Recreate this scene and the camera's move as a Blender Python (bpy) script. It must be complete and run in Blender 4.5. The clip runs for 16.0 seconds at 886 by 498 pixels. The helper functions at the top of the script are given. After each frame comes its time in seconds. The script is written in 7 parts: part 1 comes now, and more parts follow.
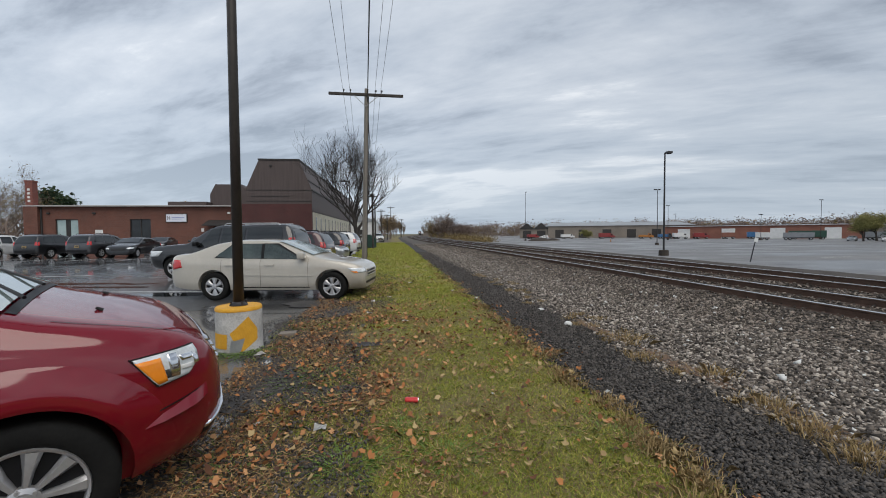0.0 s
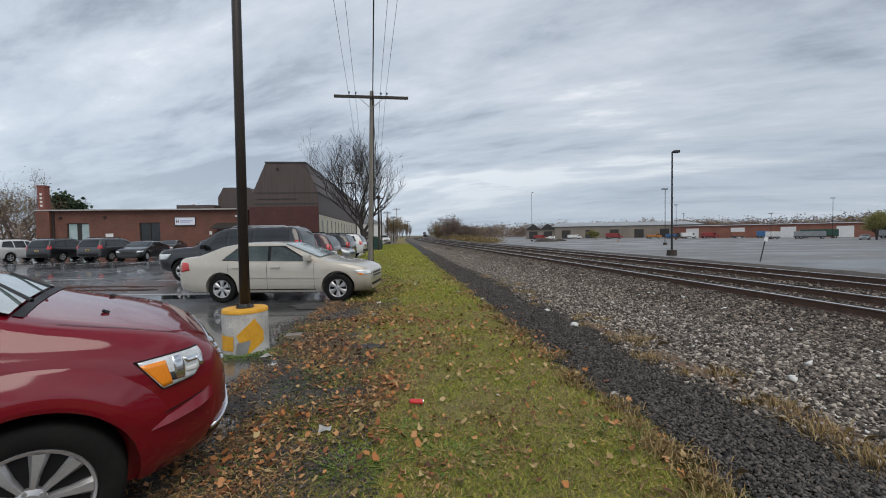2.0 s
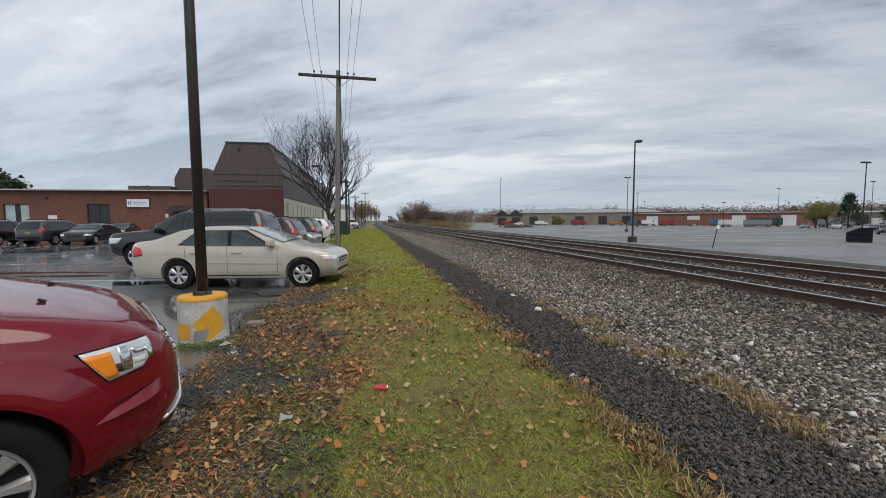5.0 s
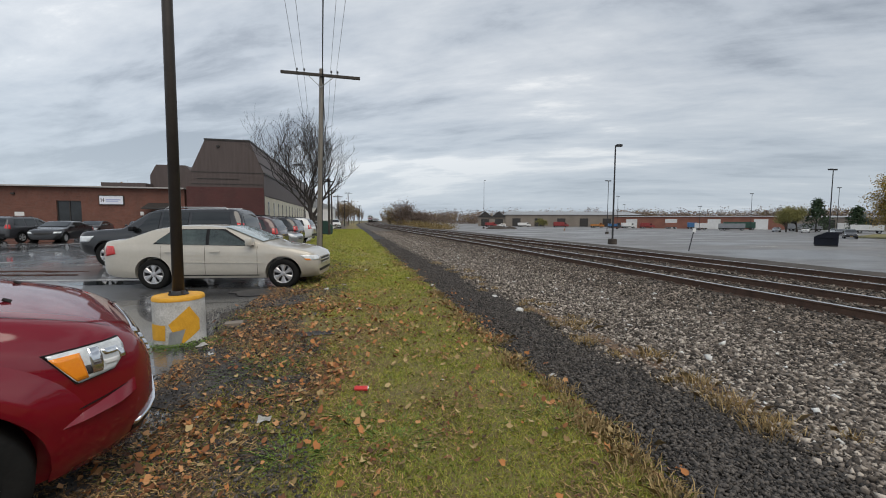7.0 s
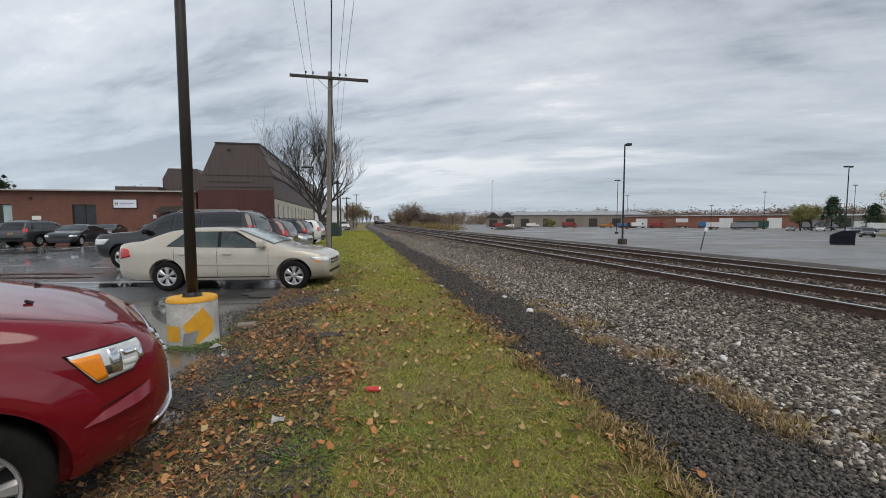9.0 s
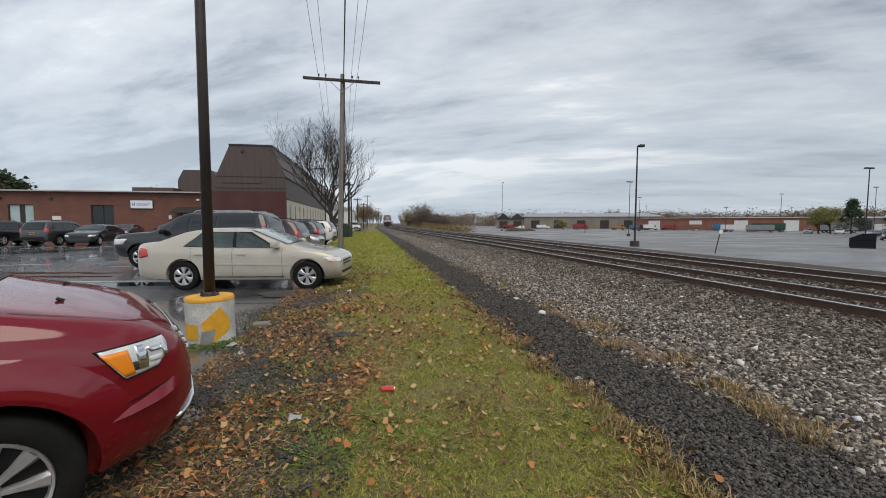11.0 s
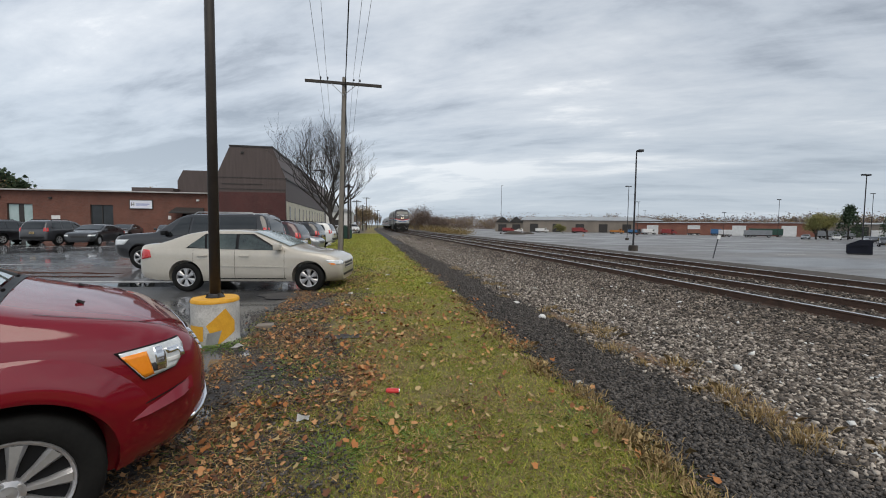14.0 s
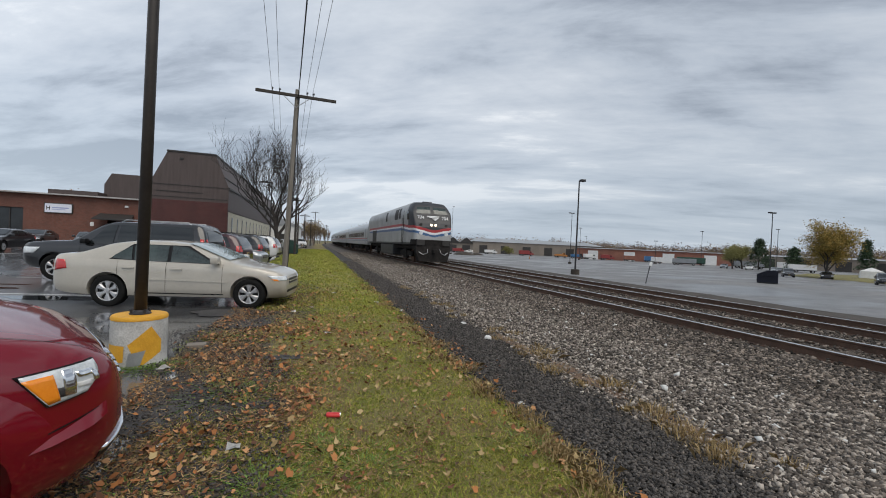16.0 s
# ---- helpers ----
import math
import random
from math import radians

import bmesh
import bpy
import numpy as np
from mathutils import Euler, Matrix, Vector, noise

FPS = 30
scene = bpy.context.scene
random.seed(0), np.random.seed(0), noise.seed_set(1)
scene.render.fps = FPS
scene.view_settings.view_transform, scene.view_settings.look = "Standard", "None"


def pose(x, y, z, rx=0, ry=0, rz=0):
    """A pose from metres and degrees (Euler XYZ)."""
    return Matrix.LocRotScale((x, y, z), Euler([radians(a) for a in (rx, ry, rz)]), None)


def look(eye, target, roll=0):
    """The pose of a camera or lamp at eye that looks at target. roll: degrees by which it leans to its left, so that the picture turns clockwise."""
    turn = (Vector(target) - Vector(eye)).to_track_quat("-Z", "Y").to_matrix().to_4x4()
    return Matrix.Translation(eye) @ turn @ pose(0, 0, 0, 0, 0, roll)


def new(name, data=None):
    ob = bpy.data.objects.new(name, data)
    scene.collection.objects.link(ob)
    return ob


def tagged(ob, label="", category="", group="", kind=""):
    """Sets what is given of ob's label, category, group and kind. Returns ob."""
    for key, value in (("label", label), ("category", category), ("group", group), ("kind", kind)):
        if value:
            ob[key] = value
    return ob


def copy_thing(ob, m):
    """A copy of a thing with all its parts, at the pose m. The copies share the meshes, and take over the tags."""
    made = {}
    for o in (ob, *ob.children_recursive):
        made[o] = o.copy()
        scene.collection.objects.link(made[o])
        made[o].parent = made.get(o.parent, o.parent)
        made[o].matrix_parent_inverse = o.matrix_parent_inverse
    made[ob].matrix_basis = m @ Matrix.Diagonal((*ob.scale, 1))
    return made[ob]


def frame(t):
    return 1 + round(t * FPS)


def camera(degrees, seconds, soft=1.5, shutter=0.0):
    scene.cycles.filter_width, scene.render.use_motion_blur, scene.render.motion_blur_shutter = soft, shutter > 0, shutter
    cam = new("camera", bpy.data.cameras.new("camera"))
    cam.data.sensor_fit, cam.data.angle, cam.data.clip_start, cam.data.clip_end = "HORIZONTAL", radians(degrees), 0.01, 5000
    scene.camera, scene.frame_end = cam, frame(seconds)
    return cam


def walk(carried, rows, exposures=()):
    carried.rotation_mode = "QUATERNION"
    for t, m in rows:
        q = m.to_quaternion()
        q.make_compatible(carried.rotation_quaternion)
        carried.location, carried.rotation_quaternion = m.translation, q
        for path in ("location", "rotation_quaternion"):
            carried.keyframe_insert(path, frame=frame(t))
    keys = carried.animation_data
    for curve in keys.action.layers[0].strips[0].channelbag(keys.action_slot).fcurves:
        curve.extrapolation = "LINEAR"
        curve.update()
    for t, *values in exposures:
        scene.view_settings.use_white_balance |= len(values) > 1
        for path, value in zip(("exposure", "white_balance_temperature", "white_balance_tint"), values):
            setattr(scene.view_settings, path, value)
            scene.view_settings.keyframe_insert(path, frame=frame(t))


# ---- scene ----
cam = camera(95.7, 16.0, soft=1.0)
METRES, EYE, TILT, LEAN, TURN = 0.416, 1.5, 0.0, 0.0, -4.8
PATH = [
    (0, (-0.014, 0.295, 1.543), (0.235, 2.278, 1.466), -0.5),
    (0.5, (0.0, 0.295, 1.54), (0.224, 2.281, 1.472), -0.8),
    (1, (0.007, 0.298, 1.544), (0.219, 2.286, 1.485), -0.8),
    (1.5, (0.006, 0.305, 1.538), (0.218, 2.293, 1.478), -0.8),
    (2, (0.008, 0.3, 1.541), (0.226, 2.287, 1.471), -0.9),
    (2.5, (0.008, 0.298, 1.542), (0.243, 2.282, 1.457), -1.1),
    (3, (0.025, 0.308, 1.549), (0.283, 2.289, 1.444), -1.4),
    (3.5, (0.034, 0.31, 1.547), (0.317, 2.286, 1.423), -1.4),
    (4, (0.036, 0.317, 1.551), (0.344, 2.288, 1.41), -1.2),
    (6.5, (0.066, 0.288, 1.549), (0.506, 2.234, 1.408), 0.4),
    (7, (0.06, 0.292, 1.55), (0.509, 2.236, 1.409), 0.2),
    (7.5, (0.056, 0.297, 1.551), (0.503, 2.241, 1.408), -0.0),
    (8, (0.056, 0.298, 1.553), (0.492, 2.245, 1.411), -0.1),
    (8.5, (0.048, 0.295, 1.553), (0.471, 2.245, 1.414), -0.2),
    (9, (0.036, 0.296, 1.547), (0.445, 2.249, 1.411), -0.2),
    (9.5, (0.04, 0.284, 1.548), (0.434, 2.24, 1.413), -0.2),
    (12, (-0.039, 0.276, 1.55), (0.315, 2.24, 1.423), 0.1),
    (12.5, (-0.039, 0.21, 1.57), (0.317, 2.174, 1.441), 0.1),
    (13, (-0.056, 0.222, 1.576), (0.301, 2.186, 1.448), 0.2),
    (13.5, (-0.076, 0.232, 1.575), (0.284, 2.195, 1.452), 0.4),
    (14, (-0.084, 0.214, 1.579), (0.284, 2.176, 1.462), 0.5),
    (14.5, (-0.09, 0.215, 1.58), (0.295, 2.175, 1.472), 0.8),
    (15, (-0.093, 0.222, 1.583), (0.328, 2.175, 1.493), 1.2),
    (15.5, (-0.088, 0.204, 1.588), (0.411, 2.14, 1.526), 1.7),
    (16, (-0.074, 0.188, 1.6), (0.532, 2.094, 1.584), 2.6),
]
EXPOSURES = [(0, 0.17, 6600, 10), (4, 0.19, 6650, 10), (7, 0.22, 6850, 10), (9.5, 0.24, 6850, 10), (12.5, 0.30, 6850, 10), (14.5, 0.28, 6750, 10), (16, 0.20, 6650, 10)]
walk(cam, [(t, look(eye, target, roll)) for t, eye, target, roll in PATH], EXPOSURES)

# ---- world and light ----
world = bpy.data.worlds.new("overcast_sky")
scene.world = world
world.use_nodes = True
wn, wl = world.node_tree.nodes, world.node_tree.links
wn.clear()
SUN_EL, SUN_AZ = radians(56), radians(160)


def wnode(kind, **kw):
    n = wn.new(kind)
    for k, v in kw.items():
        n.inputs[k].default_value = v
    return n


def wmath(op, a, b=None):
    n = wn.new("ShaderNodeMath")
    n.operation = op
    for i, v in enumerate((a, b)):
        if v is None:
            continue
        if isinstance(v, (int, float)):
            n.inputs[i].default_value = v
        else:
            wl.new(v, n.inputs[i])
    return n.outputs[0]


wout = wn.new("ShaderNodeOutputWorld")
wbg = wn.new("ShaderNodeBackground")
wl.new(wbg.outputs[0], wout.inputs[0])
sky = wn.new("ShaderNodeTexSky")
sky.sky_type, sky.sun_disc = "NISHITA", False
sky.sun_elevation, sky.sun_rotation = SUN_EL, SUN_AZ
wtc = wn.new("ShaderNodeTexCoord")
wsep = wn.new("ShaderNodeSeparateXYZ")
wl.new(wtc.outputs["Generated"], wsep.inputs[0])
wz = wmath("MAXIMUM", wsep.outputs["Z"], 0.0)
wden = wmath("ADD", wz, 0.16)
wcx, wcy = wmath("DIVIDE", wsep.outputs["X"], wden), wmath("DIVIDE", wsep.outputs["Y"], wden)
wcomb = wn.new("ShaderNodeCombineXYZ")
wl.new(wcx, wcomb.inputs[0]), wl.new(wcy, wcomb.inputs[1])
wmap = wn.new("ShaderNodeMapping")
wmap.vector_type = "TEXTURE"
wmap.inputs["Rotation"].default_value = (0, 0, radians(-30))
wmap.inputs["Scale"].default_value = (1.7, 0.72, 1.0)
wmap.inputs["Location"].default_value = (3.1, 1.7, 0)
wl.new(wcomb.outputs[0], wmap.inputs[0])
wn1 = wnode("ShaderNodeTexNoise", Scale=0.50, Detail=10.0, Roughness=0.55, Distortion=0.5)
wn2 = wnode("ShaderNodeTexNoise", Scale=2.3, Detail=8.0, Roughness=0.62, Distortion=0.25)
wl.new(wmap.outputs[0], wn1.inputs["Vector"]), wl.new(wmap.outputs[0], wn2.inputs["Vector"])
wcl = wmath("ADD", wmath("MULTIPLY", wn1.outputs[0], 0.74), wmath("MULTIPLY", wn2.outputs[0], 0.26))
wramp = wn.new("ShaderNodeValToRGB")
wr = wramp.color_ramp
wr.elements[0].position, wr.elements[0].color = 0.405, (0.25, 0.29, 0.35, 1)
wr.elements[1].position, wr.elements[1].color = 0.59, (0.82, 0.85, 0.885, 1)
e = wr.elements.new(0.468)
e.color = (0.43, 0.485, 0.56, 1)
e = wr.elements.new(0.535)
e.color = (0.56, 0.61, 0.675, 1)
wl.new(wcl, wramp.inputs[0])
wmul = wn.new("ShaderNodeMix")
wmul.data_type = "RGBA"
wmul.inputs[0].default_value = 0.10
wl.new(wramp.outputs[0], wmul.inputs[6])
wsc = wn.new("ShaderNodeMix")
wsc.data_type, wsc.blend_type = "RGBA", "MULTIPLY"
wsc.inputs[0].default_value = 1.0
wl.new(sky.outputs[0], wsc.inputs[6])
wsc.inputs[7].default_value = (0.12, 0.12, 0.12, 1)
wl.new(wsc.outputs[2], wmul.inputs[7])
# the sky is brighter to the left and bluer low down
wgr = wmath("SUBTRACT", 1.10, wmath("MULTIPLY", wsep.outputs["X"], 0.14))
whz = wn.new("ShaderNodeMapRange")
whz.inputs["From Min"].default_value, whz.inputs["From Max"].default_value = 0.02, 0.30
whz.inputs["To Min"].default_value, whz.inputs["To Max"].default_value = 0.74, 0.0
wl.new(wz, whz.inputs[0])
wlow = wn.new("ShaderNodeMix")
wlow.data_type = "RGBA"
wlow.inputs[7].default_value = (0.375, 0.450, 0.540, 1)
wl.new(whz.outputs[0], wlow.inputs[0]), wl.new(wmul.outputs[2], wlow.inputs[6])
wl.new(wlow.outputs[2], wbg.inputs[0])
wl.new(wgr, wbg.inputs[1])

sun_data = bpy.data.lights.new("sun", "SUN")
sun_data.energy, sun_data.angle, sun_data.color = 1.5, radians(50), (1.0, 0.94, 0.85)
sun = new("sun", sun_data)
sun.matrix_world = look((0, 0, 60), (-60 * math.sin(SUN_AZ) / math.tan(SUN_EL), -60 * math.cos(SUN_AZ) / math.tan(SUN_EL), 0))

# ---- materials ----


def mat(name, c1, c2=None, scale=4.0, rough=0.7, rough2=None, metal=0.0, bump=0.0, bscale=None, coat=0.0, spec=0.5, fine=0.35, island=0.0, rand=0.0, stretch=(1, 1, 1)):
    m = bpy.data.materials.new(name)
    m.use_nodes = True
    n, l = m.node_tree.nodes, m.node_tree.links
    b = n["Principled BSDF"]
    b.inputs["Metallic"].default_value, b.inputs["Roughness"].default_value = metal, rough
    b.inputs["Coat Weight"].default_value, b.inputs["Coat Roughness"].default_value = coat, 0.06
    b.inputs["Specular IOR Level"].default_value = spec
    c2 = c2 or c1
    tc = n.new("ShaderNodeTexCoord")
    mp = n.new("ShaderNodeMapping")
    mp.inputs["Scale"].default_value = stretch
    l.new(tc.outputs["Object"], mp.inputs[0])
    t1, t2 = n.new("ShaderNodeTexNoise"), n.new("ShaderNodeTexNoise")
    t1.inputs["Scale"].default_value, t1.inputs["Detail"].default_value = scale, 4
    t2.inputs["Scale"].default_value, t2.inputs["Detail"].default_value = scale * 9, 3
    for t in (t1, t2):
        l.new(mp.outputs[0], t.inputs["Vector"])
    fac = n.new("ShaderNodeMix")
    fac.inputs[0].default_value = fine
    l.new(t1.outputs[0], fac.inputs[2]), l.new(t2.outputs[0], fac.inputs[3])
    out = fac.outputs[0]
    if island or rand:
        src = n.new("ShaderNodeNewGeometry").outputs["Random Per Island"] if island else n.new("ShaderNodeObjectInfo").outputs["Random"]
        f2 = n.new("ShaderNodeMix")
        f2.inputs[0].default_value = island or rand
        l.new(out, f2.inputs[2]), l.new(src, f2.inputs[3])
        out = f2.outputs[0]
    rp = n.new("ShaderNodeValToRGB")
    rp.color_ramp.elements[0].position, rp.color_ramp.elements[0].color = (0.32 if not (island or rand) else 0.15), (*c1, 1)
    rp.color_ramp.elements[1].position, rp.color_ramp.elements[1].color = (0.68 if not (island or rand) else 0.85), (*c2, 1)
    l.new(out, rp.inputs[0]), l.new(rp.outputs[0], b.inputs["Base Color"])
    if rough2 is not None:
        mr = n.new("ShaderNodeMapRange")
        mr.inputs["From Min"].default_value, mr.inputs["From Max"].default_value = 0.38, 0.62
        mr.inputs["To Min"].default_value, mr.inputs["To Max"].default_value = rough, rough2
        l.new(t1.outputs[0], mr.inputs[0]), l.new(mr.outputs[0], b.inputs["Roughness"])
    if bump:
        t3 = n.new("ShaderNodeTexNoise")
        t3.inputs["Scale"].default_value, t3.inputs["Detail"].default_value = bscale or scale * 12, 4
        l.new(mp.outputs[0], t3.inputs["Vector"])
        bp = n.new("ShaderNodeBump")
        bp.inputs["Strength"].default_value, bp.inputs["Distance"].default_value = bump, 0.02
        l.new(t3.outputs[0], bp.inputs["Height"]), l.new(bp.outputs[0], b.inputs["Normal"])
    return m


def ramp_more(m, stops):
    """Further colour stops on a material's ramp."""
    rp = [x for x in m.node_tree.nodes if x.type == "VALTORGB"][0].color_ramp
    for p, c in stops:
        rp.elements.new(p).color = (*c, 1)
    return m


def paint(name, c, metal=0.35, rough=0.28, flake=0.12, spec=0.2):
    d = tuple(v * (1 - flake) for v in c)
    m = mat(name, d, c, scale=2.0, rough=rough, metal=metal, coat=1.0, spec=spec, bump=0.004, bscale=3)
    m.node_tree.nodes["Principled BSDF"].inputs["Coat IOR"].default_value = 1.65
    return m


def glow(name, c, power):
    m = mat(name, c)
    b = m.node_tree.nodes["Principled BSDF"]
    b.inputs["Emission Color"].default_value, b.inputs["Emission Strength"].default_value = (*c, 1), power
    return m


def brick_mat(name, c1, c2, mortar, w=0.21, h=0.075):
    m = mat(name, c1, c2, scale=0.6, rough=0.85)
    n, l = m.node_tree.nodes, m.node_tree.links
    b = n["Principled BSDF"]
    rp = [x for x in n if x.type == "VALTORGB"][0]
    tc = n.new("ShaderNodeTexCoord")
    sp, cb = n.new("ShaderNodeSeparateXYZ"), n.new("ShaderNodeCombineXYZ")
    ad = n.new("ShaderNodeMath")
    ad.operation = "ADD"
    l.new(tc.outputs["Object"], sp.inputs[0]), l.new(sp.outputs[0], ad.inputs[0]), l.new(sp.outputs[1], ad.inputs[1])
    l.new(ad.outputs[0], cb.inputs[0]), l.new(sp.outputs[2], cb.inputs[1])
    bt = n.new("ShaderNodeTexBrick")
    bt.inputs["Scale"].default_value = 1.0
    bt.inputs["Brick Width"].default_value, bt.inputs["Row Height"].default_value, bt.inputs["Mortar Size"].default_value = w, h, 0.006
    bt.inputs["Mortar"].default_value = (*mortar, 1)
    l.new(cb.outputs[0], bt.inputs["Vector"])
    hs = n.new("ShaderNodeMix")
    hs.data_type, hs.blend_type = "RGBA", "MULTIPLY"
    hs.inputs[0].default_value = 1.0
    hs.inputs[7].default_value = (0.72, 0.70, 0.70, 1)
    l.new(rp.outputs[0], hs.inputs[6])
    l.new(rp.outputs[0], bt.inputs["Color1"]), l.new(hs.outputs[2], bt.inputs["Color2"])
    l.new(bt.outputs[0], b.inputs["Base Color"])
    return m


M = {}
M["asphalt"] = mat("wet_asphalt", (0.062, 0.063, 0.066), (0.135, 0.137, 0.140), scale=0.22, rough=0.13, rough2=0.42, coat=0.8, bump=0.07, bscale=60, fine=0.25)
M["asphalt_old"] = mat("worn_asphalt", (0.030, 0.029, 0.030), (0.085, 0.080, 0.077), scale=1.6, rough=0.75, bump=0.6, bscale=70)
M["lot"] = mat("damp_pale_asphalt", (0.085, 0.086, 0.090), (0.245, 0.243, 0.242), scale=0.12, rough=0.3, rough2=0.75, bump=0.2, bscale=40, fine=0.42, stretch=(0.7, 1.4, 1))
M["soil"] = ramp_more(mat("grassy_soil", (0.095, 0.076, 0.050), (0.26, 0.26, 0.07), scale=1.1, rough=0.95, bump=0.8, bscale=45, fine=0.45), [(0.5, (0.18, 0.16, 0.065))])


def gravelly(m, dark, light):
    """Bare grit breaking through the soil towards the tarmac side."""
    n, l = m.node_tree.nodes, m.node_tree.links
    b = n["Principled BSDF"]
    rp = [x for x in n if x.type == "VALTORGB"][0]
    tc, sp = n.new("ShaderNodeTexCoord"), n.new("ShaderNodeSeparateXYZ")
    l.new(tc.outputs["Object"], sp.inputs[0])
    big, grit = n.new("ShaderNodeTexNoise"), n.new("ShaderNodeTexNoise")
    big.inputs["Scale"].default_value, big.inputs["Detail"].default_value = 1.3, 5
    grit.inputs["Scale"].default_value, grit.inputs["Detail"].default_value = 55, 3
    for t in (big, grit):
        l.new(tc.outputs["Object"], t.inputs["Vector"])
    edge = n.new("ShaderNodeMapRange")
    edge.inputs["From Min"].default_value, edge.inputs["From Max"].default_value = -1.6, 1.3
    edge.inputs["To Min"].default_value, edge.inputs["To Max"].default_value = 0.20, -0.26
    l.new(sp.outputs[0], edge.inputs[0])
    add = n.new("ShaderNodeMath")
    l.new(big.outputs[0], add.inputs[0]), l.new(edge.outputs[0], add.inputs[1])
    cut = n.new("ShaderNodeMapRange")
    cut.inputs["From Min"].default_value, cut.inputs["From Max"].default_value = 0.50, 0.62
    l.new(add.outputs[0], cut.inputs[0])
    gr = n.new("ShaderNodeValToRGB")
    gr.color_ramp.elements[0].position, gr.color_ramp.elements[0].color = 0.38, (*dark, 1)
    gr.color_ramp.elements[1].position, gr.color_ramp.elements[1].color = 0.66, (*light, 1)
    l.new(grit.outputs[0], gr.inputs[0])
    mx = n.new("ShaderNodeMix")
    mx.data_type = "RGBA"
    l.new(cut.outputs[0], mx.inputs[0]), l.new(rp.outputs[0], mx.inputs[6]), l.new(gr.outputs[0], mx.inputs[7])
    l.new(mx.outputs[2], b.inputs["Base Color"])
    return m


M["verge_soil"] = gravelly(ramp_more(mat("verge_soil", (0.115, 0.086, 0.048), (0.27, 0.25, 0.070), scale=4.5, rough=0.95, bump=1.0, bscale=70, fine=0.62), [(0.5, (0.19, 0.155, 0.062))]), (0.036, 0.032, 0.030), (0.150, 0.130, 0.112))
M["cinder"] = mat("black_cinder", (0.016, 0.0145, 0.0135), (0.055, 0.049, 0.044), scale=6, rough=0.85, bump=1.0, bscale=60)
M["ballast"] = mat("ballast_bed", (0.030, 0.025, 0.021), (0.15, 0.130, 0.112), scale=5, rough=0.9, bump=1.0, bscale=40, fine=0.6)
M["track_bed"] = mat("oily_track_bed", (0.030, 0.025, 0.022), (0.095, 0.080, 0.068), scale=3, rough=0.9, bump=1.0, bscale=45, fine=0.5)
M["field"] = mat("dull_field", (0.07, 0.065, 0.035), (0.14, 0.13, 0.06), scale=0.05, rough=0.95, bump=0.5, bscale=4)
M["stone"] = ramp_more(mat("crushed_stone", (0.035, 0.029, 0.024), (0.52, 0.46, 0.395), scale=10, rough=0.85, island=0.8, bump=0.3, bscale=60), [(0.45, (0.125, 0.104, 0.087)), (0.72, (0.27, 0.232, 0.195))])
M["cinder_stone"] = mat("cinder_stone", (0.009, 0.008, 0.0075), (0.135, 0.118, 0.104), scale=10, rough=0.7, island=0.7)
M["tie"] = mat("creosote_timber", (0.035, 0.027, 0.021), (0.11, 0.088, 0.070), scale=3, rough=0.9, bump=0.7, bscale=30, rand=0.4, stretch=(0.4, 4, 4))
M["rail_rust"] = mat("rusted_steel", (0.060, 0.034, 0.024), (0.125, 0.070, 0.046), scale=4, rough=0.8, bump=0.2)
M["rail_top"] = mat("polished_steel", (0.50, 0.50, 0.50), (0.66, 0.66, 0.66), scale=2, rough=0.28, metal=0.9)
M["grass"] = ramp_more(mat("grass_blades", (0.13, 0.20, 0.030), (0.66, 0.52, 0.17), scale=0.9, rough=0.75, island=0.45), [(0.42, (0.27, 0.33, 0.046)), (0.64, (0.47, 0.44, 0.080))])
M["straw"] = mat("dry_straw", (0.22, 0.14, 0.055), (0.50, 0.37, 0.18), scale=2, rough=0.85, island=0.7)
M["weed"] = mat("green_weeds", (0.10, 0.19, 0.035), (0.24, 0.36, 0.08), scale=4, rough=0.7, island=0.6)
M["leaf"] = ramp_more(mat("fallen_leaves", (0.080, 0.036, 0.019), (0.52, 0.28, 0.125), scale=3, rough=0.8, island=0.85), [(0.4, (0.21, 0.080, 0.030)), (0.65, (0.42, 0.165, 0.048))])
M["litter"] = mat("pale_litter", (0.55, 0.55, 0.53), (0.75, 0.75, 0.73), scale=8, rough=0.7)
M["red_can"] = mat("red_can", (0.55, 0.03, 0.03), (0.65, 0.05, 0.05), rough=0.35)
M["bark"] = mat("grey_bark", (0.020, 0.017, 0.015), (0.060, 0.051, 0.045), scale=5, rough=0.95, bump=0.8, bscale=30)
M["wood_pole"] = mat("weathered_pole", (0.14, 0.125, 0.105), (0.27, 0.245, 0.21), scale=3, rough=0.9, bump=0.5, bscale=24, stretch=(5, 5, 0.3))
M["wood_dark"] = mat("dark_timber", (0.035, 0.03, 0.026), (0.075, 0.066, 0.058), scale=3, rough=0.9, bump=0.4)
M["bronze"] = mat("brown_pole_paint", (0.026, 0.021, 0.018), (0.046, 0.038, 0.032), scale=3, rough=0.5, spec=0.4, bump=0.05)
M["dark_metal"] = mat("dark_metal", (0.02, 0.02, 0.022), (0.045, 0.045, 0.048), scale=4, rough=0.5, metal=0.3)
M["galv"] = mat("galvanised_metal", (0.32, 0.33, 0.34), (0.46, 0.47, 0.48), scale=6, rough=0.5, metal=0.6)
M["concrete"] = mat("stained_concrete", (0.30, 0.295, 0.28), (0.62, 0.61, 0.585), scale=5, rough=0.85, bump=0.35, bscale=40, fine=0.4)
